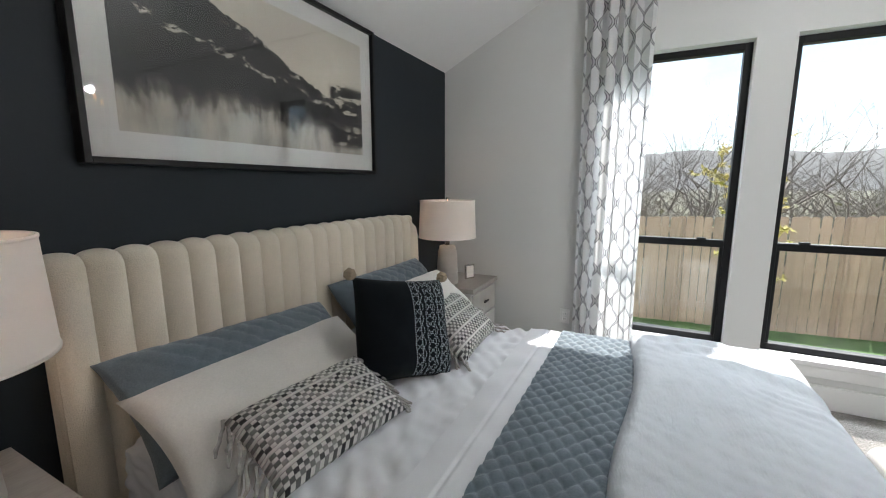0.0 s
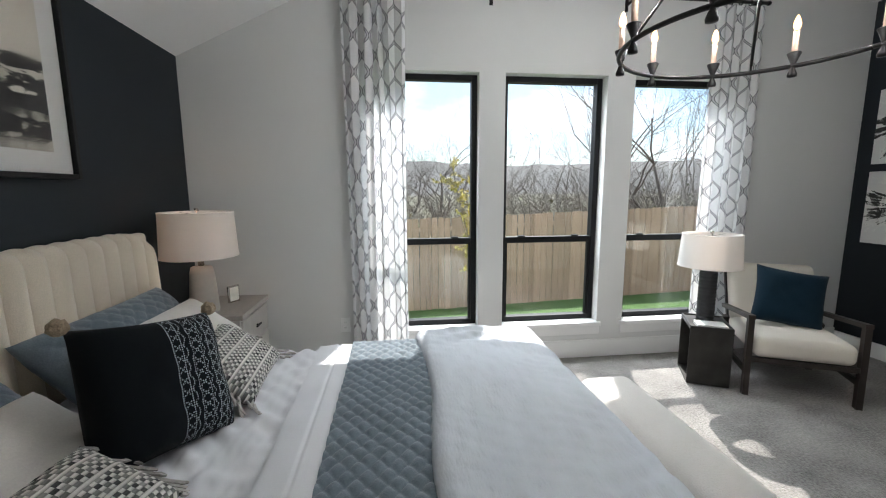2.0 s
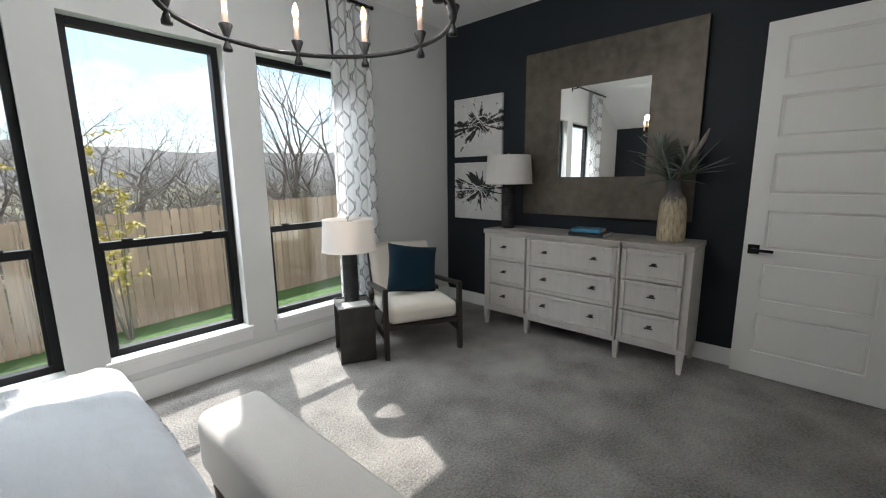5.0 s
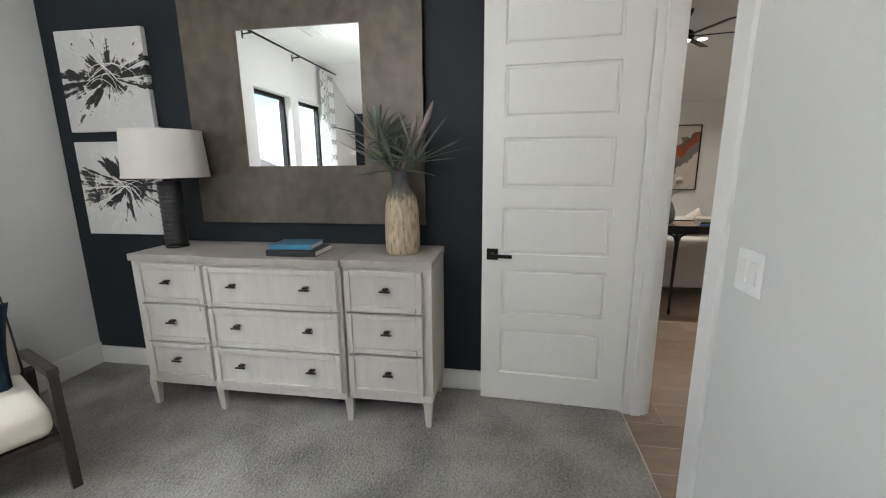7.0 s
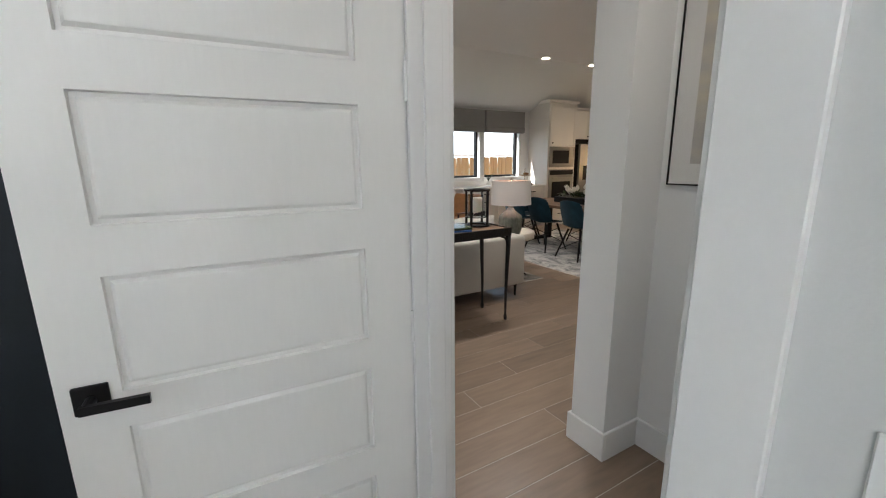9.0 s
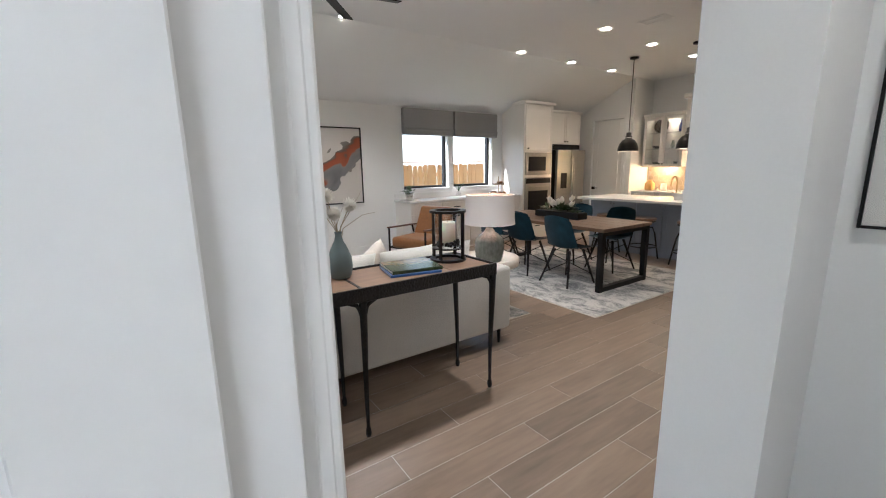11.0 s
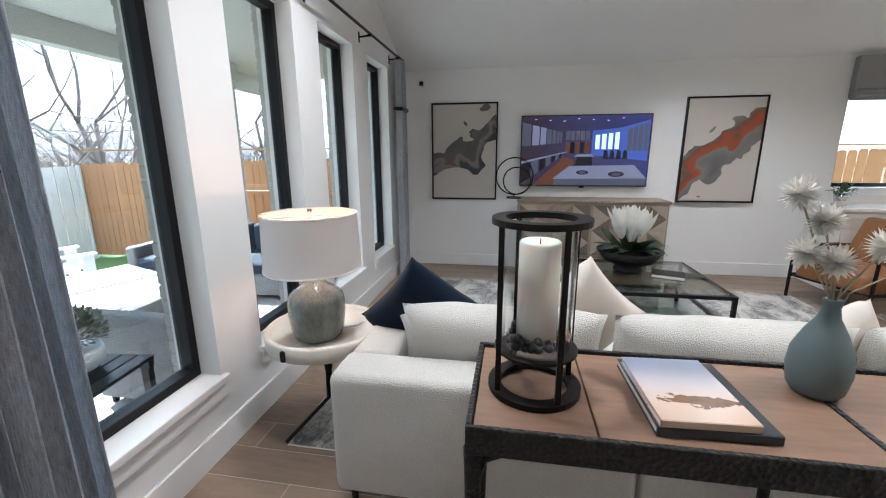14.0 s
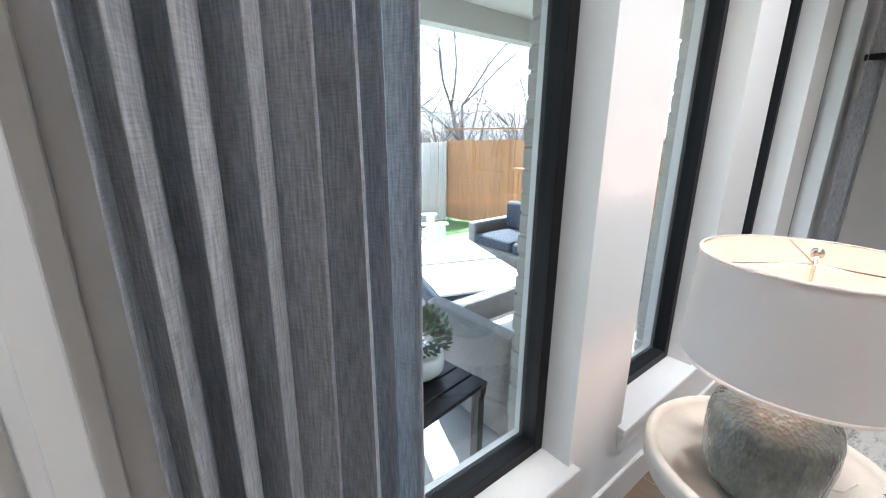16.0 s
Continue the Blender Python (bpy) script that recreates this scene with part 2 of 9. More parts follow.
SUCCULENT = mat("agave_leaf", (0.15, 0.175, 0.145), 0.5, scale=12, vary=0.45, stretch=(1, 1, 1))
PETAL = mat("ivory_petal", (0.86, 0.83, 0.76), 0.6, scale=20, vary=0.06)
PAPER = mat("paper_pages", (0.72, 0.69, 0.62), 0.8, scale=120, vary=0.1, stretch=(1, 1, 14))
GRASS = mat("lawn", (0.075, 0.15, 0.028), 0.9, scale=60, vary=0.5, bump=0.8, bump_scale=120, dist=0.03, big=1.5)
DRYGROUND = mat("winter_ground", (0.13, 0.115, 0.07), 0.95, scale=3, vary=0.5, bump=0.5, bump_scale=8, dist=0.1, big=0.3)
CONCRETE = mat("patio_concrete", (0.40, 0.39, 0.375), 0.85, scale=30, vary=0.12, bump=0.2, big=1.5)
FENCEW = mat("weathered_fence_board", (0.52, 0.35, 0.265), 0.85, scale=12, vary=0.30, stretch=(6, 6, 1), bump=0.3, per_object=0.5, big=2)
CEDAR = mat("cedar_fence_board", (0.42, 0.20, 0.085), 0.75, scale=12, vary=0.25, stretch=(6, 6, 1), bump=0.3, per_object=0.5, big=2)
# grey end of the fence, with sunlit brightness put into the board colour
SUNLITFENCE = mat("sunlit_grey_fence_board", (0.58, 0.56, 0.53), 0.85, scale=12, vary=0.2, stretch=(6, 6, 1), bump=0.3, per_object=0.4, big=2)
BARK = mat("bark", (0.17, 0.14, 0.12), 0.95, scale=14, vary=0.4, bump=0.6)
BRICKM = mat("cream_painted_brick", (0.42, 0.40, 0.355), 0.85, scale=30, vary=0.10, bump=0.4, bump_scale=60, per_object=0.4)
MORTAR = mat("mortar", (0.45, 0.43, 0.40), 0.95, scale=60, vary=0.1, bump=0.4)
HILL = mat("far_wooded_hill", (0.20, 0.185, 0.18), 1.0, scale=0.35, vary=0.5, big=0.05)
WICKER = mat("grey_wicker", (0.19, 0.185, 0.18), 0.6, scale=60, vary=0.4, bump=1.0, bump_scale=110, dist=0.01, bump_kind="voronoi")
OUTBLUE = mat("navy_outdoor_cushion", (0.012, 0.022, 0.038), 0.85, scale=80, vary=0.2, bump=0.2)
SOFFIT = mat("painted_soffit", (0.42, 0.42, 0.385), 0.8, scale=20, vary=0.05)
GROUT = mat("floor_grout", (0.50, 0.45, 0.40), 0.9, scale=60, vary=0.1)
FLOORTILE = mat("wood_look_tile", (0.23, 0.165, 0.118), 0.34, scale=5, vary=0.42, stretch=(6, 0.8, 1), bump=0.08, big=1.6, per_object=0.55, rough_vary=0.1)
RODM = BLACK


# ---- mesh helpers ----
def obj_from(name, bm, material, smooth=False):
    bmesh.ops.recalc_face_normals(bm, faces=bm.faces)
    me = bpy.data.meshes.new(name)
    bm.to_mesh(me)
    bm.free()
    if isinstance(material, (list, tuple)):
        for k in material:
            me.materials.append(k)
    elif material:
        me.materials.append(material)
    if smooth:
        for p in me.polygons:
            p.use_smooth = True
    return new(name, me)


def part(name, bm, material, parent, label="", smooth=False):
    """One mesh under a thing or under a part."""
    ob = obj_from(name, bm, material, smooth)
    ob.parent = parent
    if label:
        ob["label"] = label
    return ob


def thing(name, label, category, m=None, group="", kind=""):
    ob = new(name)
    ob.empty_display_size = 0.1
    if m is not None:
        ob.matrix_world = m
    return tagged(ob, label, category, group, kind)


def solo(name, bm, material, label, category, m=None, group="", kind="", smooth=False):
    ob = obj_from(name, bm, material, smooth)
    if m is not None:
        ob.matrix_world = m
    return tagged(ob, label, category, group, kind)


def struct(name, bm, material, label="", smooth=False):
    return tagged(obj_from(name, bm, material, smooth), label, "", "", "structure")


def box(x0, y0, z0, x1, y1, z1, bev=0.0, seg=2, bm=None):
    bm = bm or bmesh.new()
    g = bmesh.ops.create_cube(bm, size=1.0)
    vs = g["verts"]
    for v in vs:
        v.co = Vector(((x0 + x1) / 2 + v.co.x * (x1 - x0), (y0 + y1) / 2 + v.co.y * (y1 - y0), (z0 + z1) / 2 + v.co.z * (z1 - z0)))
    if bev:
        es = list({e for v in vs for e in v.link_edges})
        bmesh.ops.bevel(bm, geom=es, offset=bev, segments=seg, profile=0.5, affect="EDGES")
    return bm


def lathe(profile, seg=28, at=(0, 0, 0), bm=None, cap=True):
    """A turned shape from (radius, height) pairs."""
    bm = bm or bmesh.new()
    rings = []
    for r, z in profile:
        rings.append([bm.verts.new((at[0] + r * math.cos(2 * math.pi * i / seg), at[1] + r * math.sin(2 * math.pi * i / seg), at[2] + z)) for i in range(seg)])
    for a, b in zip(rings, rings[1:]):
        for i in range(seg):
            bm.faces.new((a[i], a[(i + 1) % seg], b[(i + 1) % seg], b[i]))
    if cap:
        if profile[0][0] > 1e-4:
            bm.faces.new(rings[0][::-1])
        if profile[-1][0] > 1e-4:
            bm.faces.new(rings[-1])
    return bm


def tube(points, radius, seg=8, bm=None, radii=None, flat=1.0):
    """A round bar along points."""
    bm = bm or bmesh.new()
    pts = [Vector(p) for p in points]
    rings = []
    up = Vector((0, 0, 1))
    for i, p in enumerate(pts):
        d = (pts[min(i + 1, len(pts) - 1)] - pts[max(i - 1, 0)]).normalized()
        side = d.cross(up if abs(d.z) < 0.95 else Vector((1, 0, 0))).normalized()
        other = side.cross(d)
        r = radii[i] if radii else radius
        rings.append([bm.verts.new(p + side * r * math.cos(2 * math.pi * k / seg) + other * r * flat * math.sin(2 * math.pi * k / seg)) for k in range(seg)])
    for a, b in zip(rings, rings[1:]):
        for k in range(seg):
            bm.faces.new((a[k], a[(k + 1) % seg], b[(k + 1) % seg], b[k]))
    bm.faces.new(rings[0][::-1])
    bm.faces.new(rings[-1])
    return bm


def bar(a, b, w, h, bm=None, w2=None, h2=None):
    """A square bar from a to b, w wide and h deep, that may taper."""
    bm = bm or bmesh.new()
    a, b = Vector(a), Vector(b)
    d = (b - a).normalized()
    ref = Vector((0, 0, 1)) if abs(d.z) < 0.9 else Vector((0, 1, 0))
    s = d.cross(ref).normalized()
    u = s.cross(d)
    quads = []
    for p, ww, hh in ((a, w, h), (b, w2 or w, h2 or h)):
        quads.append([bm.verts.new(p + s * ww / 2 * i + u * hh / 2 * j) for i, j in ((-1, -1), (1, -1), (1, 1), (-1, 1))])
    for k in range(4):
        bm.faces.new((quads[0][k], quads[0][(k + 1) % 4], quads[1][(k + 1) % 4], quads[1][k]))
    bm.faces.new(quads[0][::-1])
    bm.faces.new(quads[1])
    return bm


def grid_mesh(nx, ny, fn, bm=None, uvs=True):
    """A sheet of nx by ny cells; fn(u, v) gives the place."""
    bm = bm or bmesh.new()
    lay = bm.loops.layers.uv.verify() if uvs else None
    vs = [[bm.verts.new(fn(i / nx, j / ny)) for i in range(nx + 1)] for j in range(ny + 1)]
    for j in range(ny):
        for i in range(nx):
            f = bm.faces.new((vs[j][i], vs[j][i + 1], vs[j + 1][i + 1], vs[j + 1][i]))
            if lay:
                for lp, (a, b) in zip(f.loops, ((i, j), (i + 1, j), (i + 1, j + 1), (i, j + 1))):
                    lp[lay].uv = (a / nx, b / ny)
    return bm


def pillow(w, h, t, nx=22, ny=22, wrinkle=0.008, seed=0, pinch=0.10, quilt=0.0, cell=0.07):
    """A stuffed cushion: w by h in its own x and z, t thick in y, with pinched corners and slack cloth."""
    bm = bmesh.new()
    lay = bm.loops.layers.uv.verify()
    sides = []
    for s in (-1, 1):
        vs = []
        for j in range(ny + 1):
            row = []
            for i in range(nx + 1):
                u, v = 2 * i / nx - 1, 2 * j / ny - 1
                k = max(0.0, (1 - u ** 4) * (1 - v ** 4)) ** 0.5
                edge = 1 - pinch * (0.6 * (1 - v * v) * abs(u) ** 3)
                edgev = 1 - pinch * (0.6 * (1 - u * u) * abs(v) ** 3)
                x, z = u * w / 2 * edge, v * h / 2 * edgev
                n = noise.noise(Vector((x * 7 + seed, z * 7, s * 3.1))) * wrinkle * (0.3 + k) + noise.noise(Vector((x * 18, z * 18 + seed, s))) * wrinkle * 0.5 * k
                y = s * (t / 2 * k) + n
                if quilt:
                    a, b = (x + z) / cell, (x - z) / cell
                    y += s * quilt * min(1.0, abs(math.sin(math.pi * a)) * abs(math.sin(math.pi * b)) * 2) ** 0.5 * k
                if (i in (0, nx) or j in (0, ny)) and s == 1:
                    row.append(sides[0][j][i])
                else:
                    row.append(bm.verts.new((x, y, z)))
            vs.append(row)
        sides.append(vs)
        for j in range(ny):
            for i in range(nx):
                q = (vs[j][i], vs[j][i + 1], vs[j + 1][i + 1], vs[j + 1][i])
                try:
                    f = bm.faces.new(q if s == -1 else q[::-1])
                except ValueError:
                    continue
                cs = ((i, j), (i + 1, j), (i + 1, j + 1), (i, j + 1))
                for lp, (a, b) in zip(f.loops, cs if s == -1 else cs[::-1]):
                    lp[lay].uv = (a / nx, b / ny)
    return bm


def soft_box(x0, y0, z0, x1, y1, z1, r=0.04, seg=4, puff=0.0, cuts=6):
    """An upholstered block with rounded edges and a slightly crowned shape."""
    bm = box(x0, y0, z0, x1, y1, z1, min(r, (x1 - x0) * 0.49, (y1 - y0) * 0.49, (z1 - z0) * 0.49), seg)
    if puff:
        bmesh.ops.subdivide_edges(bm, edges=[e for e in bm.edges if e.calc_length() > 0.15], cuts=cuts, use_grid_fill=True)
        c = Vector(((x0 + x1) / 2, (y0 + y1) / 2, (z0 + z1) / 2))
        hs = Vector(((x1 - x0) / 2, (y1 - y0) / 2, (z1 - z0) / 2))
        for v in bm.verts:
            p = v.co - c
            u = Vector((p.x / hs.x, p.y / hs.y, p.z / hs.z))
            f = (1 - min(1, u.x ** 2)) * (1 - min(1, u.y ** 2))
            v.co.z += puff * f * (1 if p.z > 0 else 0) + noise.noise(v.co * 6) * 0.004
    return bm


def wall_with_holes(axis, at, thick, a0, a1, z0, z1, holes):
    """Wall pieces along x or y, from at to at + thick, with rectangular holes (a0, a1, z0, z1)."""
    bm = bmesh.new()

    def piece(p0, p1, q0, q1):
        if p1 - p0 < 1e-4 or q1 - q0 < 1e-4:
            return
        if axis == "x":
            box(p0, min(at, at + thick), q0, p1, max(at, at + thick), q1, bm=bm)
        else:
            box(min(at, at + thick), p0, q0, max(at, at + thick), p1, q1, bm=bm)

    cur = a0
    for h0, h1, w0, w1 in sorted(holes):
        piece(cur, h0, z0, z1)
        piece(h0, h1, z0, w0)
        piece(h0, h1, w1, z1)
        cur = h1
    piece(cur, a1, z0, z1)
    return bm


# ---- structure: bedroom ----
BX0, BX1, BY0, BY1, BZ = -1.68, 4.0, -0.36, 3.35, 3.05
TVX, LX0, LY1, LZ = 10.15, 4.17, 1.0, 3.22
KY = -9.4
BW = [(-0.30, 0.535), (0.745, 1.60), (1.835, 2.67)]
BWZ = (0.32, 2.385)
LW = [(5.66, 6.365), (6.71, 7.37), (7.73, 8.385), (8.745, 9.40)]
LWZ = (0.41, 2.43)
KW = [(-5.03, -4.05), (-6.12, -5.15)]
KWZ = (1.10, 2.42)

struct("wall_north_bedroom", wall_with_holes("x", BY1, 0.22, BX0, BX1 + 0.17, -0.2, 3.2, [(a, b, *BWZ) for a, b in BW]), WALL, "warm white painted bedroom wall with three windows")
struct("wall_west_bedroom", box(BX0 - 0.14, BY0 - 0.13, -0.2, BX0, BY1 + 0.22, 3.2), NAVY, "charcoal navy painted accent wall behind the bed")
struct("wall_east_bedroom", box(BX1, BY0, -0.2, LX0, BY1, 3.2), [NAVY], "charcoal navy painted accent wall behind the dresser")
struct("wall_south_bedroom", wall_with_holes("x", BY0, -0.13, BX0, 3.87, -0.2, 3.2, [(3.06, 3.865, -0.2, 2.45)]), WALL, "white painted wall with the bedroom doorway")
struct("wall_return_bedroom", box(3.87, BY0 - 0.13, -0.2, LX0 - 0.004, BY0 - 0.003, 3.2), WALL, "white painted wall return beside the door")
bm = bmesh.new()
for ya, yb in ((BY0 - 0.13, BY1 + 0.22),):
    prof = [(BX0 - 0.14, 2.43 - 0.07), (-0.44, BZ), (LX0, BZ)]
    low = [[bm.verts.new((x, y, z)) for x, z in prof] for y in (ya, yb)]
    top = [[bm.verts.new((x, y, z + 0.12)) for x, z in prof] for y in (ya, yb)]
    for k in range(2):
        bm.faces.new((low[0][k], low[0][k + 1], low[1][k + 1], low[1][k]))
        bm.faces.new((top[0][k], top[1][k], top[1][k + 1], top[0][k + 1]))
        bm.faces.new((low[0][k], top[0][k], top[0][k + 1], low[0][k + 1]))
        bm.faces.new((low[1][k], low[1][k + 1], top[1][k + 1], top[1][k]))
struct("ceiling_bedroom", bm, CEIL, "white ceiling that slopes down to the headboard wall")
struct("floor_bedroom", box(BX0, BY0, -0.12, BX1, BY1, 0.0), CARPET, "grey cut pile carpet")


def baseboard(name, axis, at, out, a0, a1, h=0.135, holes=()):
    bm = bmesh.new()
    t = 0.016 * (1 if out > 0 else -1)
    cur = a0
    segs = []
    for h0, h1 in sorted(holes):
        segs.append((cur, h0))
        cur = h1
    segs.append((cur, a1))
    for p, q in segs:
        if axis == "x":
            box(p, min(at, at + t), 0.0, q, max(at, at + t), h, 0.004, 1, bm=bm)
        else:
            box(min(at, at + t), p, 0.0, max(at, at + t), q, h, 0.004, 1, bm=bm)
    return struct(name, bm, TRIM, "white painted baseboard")


baseboard("baseboard_north_bedroom", "x", BY1, -1, BX0, BX1, 0.16)
baseboard("baseboard_east_bedroom", "y", BX1, -1, BY0 + 0.02, BY1 - 0.02)
baseboard("baseboard_west_bedroom", "y", BX0, 1, BY0 + 0.02, BY1 - 0.02)
baseboard("baseboard_south_bedroom", "x", BY0, 1, BX0 + 0.02, 2.96)


def window_unit(name, axis, glass_at, inner_at, a0, a1, z0, z1, sign, meet=None, label="black framed window", sill_out=0.03):
    """Frame, sashes, panes and sill of a window in a wall whose glass lies at glass_at; sign points outwards."""
    w = thing(name, label, "window", kind="structure")

    def slab(p0, p1, q0, q1, d0, d1, bev=0.003):
        if axis == "x":
            return box(p0, min(d0, d1), q0, p1, max(d0, d1), q1, bev, 1)
        return box(min(d0, d1), p0, q0, max(d0, d1), p1, q1, bev, 1)

    d0, d1 = glass_at - 0.03 * sign, glass_at + 0.045 * sign
    fw = 0.045
    for p0, p1, q0, q1 in ((a0, a0 + fw, z0, z1), (a1 - fw, a1, z0, z1), (a0 + fw, a1 - fw, z0, z0 + fw), (a0 + fw, a1 - fw, z1 - fw, z1)):
        part("window_frame", slab(p0, p1, q0, q1, d0, d1), BLACKFRAME, w)
    cuts = [z0 + fw] + ([meet] if meet else []) + [z1 - fw]
    if meet:
        rail = part("meeting_rail", slab(a0 + fw, a1 - fw, meet - 0.026, meet + 0.026, glass_at - 0.022 * sign, glass_at + 0.03 * sign), BLACKFRAME, w)
        for f in (0.22, 0.78):
            c = a0 + (a1 - a0) * f
            part("sash_lock", slab(c - 0.03, c + 0.03, meet + 0.026, meet + 0.04, glass_at - 0.03 * sign, glass_at - 0.005 * sign), BLACKFRAME, rail)
        for p0, p1 in ((a0 + fw, a0 + fw + 0.02), (a1 - fw - 0.02, a1 - fw)):
            part("sash_stile", slab(p0, p1, z0 + fw, meet - 0.026, glass_at - 0.02 * sign, glass_at + 0.02 * sign), BLACKFRAME, w)
    for q0, q1 in zip(cuts, cuts[1:]):
        p = part("pane", slab(a0 + fw, a1 - fw, q0, q1, glass_at, glass_at + 0.004 * sign, 0), GLASS, w)
        p.visible_shadow = False
    part("window_sill", slab(a0 - 0.03, a1 + 0.03, z0 - 0.035, z0 + 0.002, inner_at - sill_out * sign, glass_at - 0.03 * sign, 0.004), TRIM, w)
    part("sill_apron", slab(a0 - 0.02, a1 + 0.02, z0 - 0.11, z0 - 0.035, inner_at - 0.016 * sign, inner_at - 0.001 * sign, 0.003), TRIM, w)
    return w


for k, (a, b) in enumerate(BW):
    window_unit("window_%d" % (k + 1), "x", BY1 + 0.12, BY1, a, b, BWZ[0], BWZ[1], 1, 1.045, "black framed single hung window with white sill")

# ---- structure: hall and living room ----
struct("wall_hall_south", box(-0.3, -1.78, -0.2, 3.975, -1.64, 3.2), LIVING_WALL, "white hall wall with a framed print")
struct("wall_hall_west", box(0.9, -1.64, -0.2, 1.04, -0.49, 3.2), LIVING_WALL, "white end wall of the hall")
struct("ceiling_hall", box(0.9, -1.64, 2.75, LX0, -0.49, 2.87), CEIL, "white hall ceiling")
struct("wall_west_living", box(3.92, KY, -0.2, 4.12, -1.385, 3.6), LIVING_WALL, "white living room wall that ends at the hall opening")
struct("wall_west_living_north", box(LX0, -0.49, -0.2, LX0 + 0.02, LY1, 3.6), LIVING_WALL, "white living room wall beside the patio door")
struct("wall_header_hall", box(3.92, -1.385, 2.75, LX0, -0.49, 3.6), LIVING_WALL, "white wall above the hall opening")
struct("wall_north_living", wall_with_holes("x", LY1, 0.24, LX0, TVX, -0.2, 3.6, [(a, b, *LWZ) for a, b in LW] + [(4.36, 5.20, -0.2, 2.45)]), LIVING_WALL, "white living room wall with four tall windows")
struct("wall_tv", wall_with_holes("y", TVX, 0.22, KY - 0.2, LY1 + 0.24, -0.2, 3.6, [(a, b, *KWZ) for a, b in KW]), LIVING_WALL, "white wall behind the television")
struct("wall_kitchen_south", box(3.975, KY - 0.15, -0.2, TVX, KY, 3.6), LIVING_WALL, "warm white kitchen back wall")
bm = bmesh.new()
prof = [(LX0 - 0.2, LZ), (TVX - (LZ - 2.53) / 0.46, LZ), (TVX + 0.22, 2.53 - 0.22 * 0.46)]
low = [[bm.verts.new((x, y, z)) for x, z in prof] for y in (KY - 0.15, LY1 + 0.24)]
top = [[bm.verts.new((x, y, z + 0.12)) for x, z in prof] for y in (KY - 0.15, LY1 + 0.24)]
for k in range(2):
    bm.faces.new((low[0][k], low[0][k + 1], low[1][k + 1], low[1][k]))
    bm.faces.new((top[0][k], top[1][k], top[1][k + 1], top[0][k + 1]))
    bm.faces.new((low[0][k], top[0][k], top[0][k + 1], low[0][k + 1]))
    bm.faces.new((low[1][k], low[1][k + 1], top[1][k + 1], top[1][k]))
struct("ceiling_living", bm, CEIL, "white vaulted ceiling that slopes down to the television wall")
bm = box(LX0 - 0.2, KY, -0.12, TVX, LY1, -0.0015)
box(0.9, -1.64, -0.12, LX0 - 0.2, -0.36, -0.0015, bm=bm)
FLOOR_L = struct("floor_living", bm, GROUT, "brown wood-look plank tile floor with pale grout")
for k, (a, b) in enumerate(LW):
    window_unit("window_%d" % (k + 4), "x", LY1 + 0.14, LY1, a, b, LWZ[0], LWZ[1], 1, None, "tall black framed fixed window with white sill")
for k, (a, b) in enumerate(KW):
    window_unit("window_%d" % (k + 8), "y", TVX + 0.12, TVX, a, b, KWZ[0], KWZ[1], 1, None, "black framed window above the buffet counter", 0.02)
baseboard("baseboard_north_living", "x", LY1, -1, 5.31, TVX, 0.16)
baseboard("baseboard_tv", "y", TVX, -1, -3.9, LY1 - 0.02, 0.16)
baseboard("baseboard_hall", "x", -1.64, 1, 1.04, 3.92, 0.15)
baseboard("baseboard_hall_end", "x", -1.385, 1, 3.905, 4.136, 0.15)
baseboard("baseboard_west_living", "y", 4.12, 1, KY, -1.385, 0.15)
baseboard("baseboard_hall_return", "y", 3.92, -1, -1.624, -1.385, 0.15)


def casing(name, axis, at, out, a0, a1, top, w=0.085, t=0.018, flat=False, label="white painted door casing"):
    bm = bmesh.new()
    for k, (ww, tt) in enumerate(((w, t),) if flat else ((w, t * 0.6), (w * 0.72, t), (w * 0.25, t * 1.25))):
        for p0, p1, q0, q1 in ((a0 - ww, a0 - 0.0015 * k, 0, top + ww), (a1 + 0.0015 * k, a1 + ww, 0, top + ww), (a0 - 0.0015 * k, a1 + 0.0015 * k, top + 0.0015 * k, top + ww - 0.0005)):
            d0, d1 = (at, at + tt * out)
            if axis == "x":
                box(p0, min(d0, d1) - 0.0005 * k, q0, p1, max(d0, d1), q1, 0.002, 1, bm=bm)
            else:
                box(min(d0, d1), p0, q0, max(d0, d1), p1, q1, 0.002, 1, bm=bm)
    return struct(name, bm, TRIM, label)


casing("trim_bedroom_door", "x", BY0, 1, 3.06, 3.865, 2.45, 0.097, 0.016, True)
casing("trim_hall_door", "x", BY0 - 0.13, -1, 3.06, 3.865, 2.45)
casing("trim_patio_door", "x", LY1, -1, 4.36, 5.20, 2.45)
bm = bmesh.new()
for p0, p1, q0, q1 in ((3.06, 3.074, 0, 2.45), (3.851, 3.865, 0, 2.45), (3.074, 3.851, 2.436, 2.45)):
    box(p0, BY0 - 0.13, q0, p1, BY0, q1, 0.001, 1, bm=bm)
for p0, p1 in ((3.074, 3.086), (3.839, 3.851)):
    box(p0, BY0 - 0.10, 0, p1, BY0 - 0.045, 2.436, 0.001, 1, bm=bm)
struct("trim_jamb", bm, TRIM, "white painted door jamb with stop")

# ---- pattern materials ----
def math_node(n, l, op, a, b=None, c=None):
    k = n.new("ShaderNodeMath")
    k.operation = op
    for i, v in enumerate((a, b, c)):
        if v is None:
            continue
        if isinstance(v, (int, float)):
            k.inputs[i].default_value = v
        else:
            l.new(v, k.inputs[i])
    return k.outputs[0]


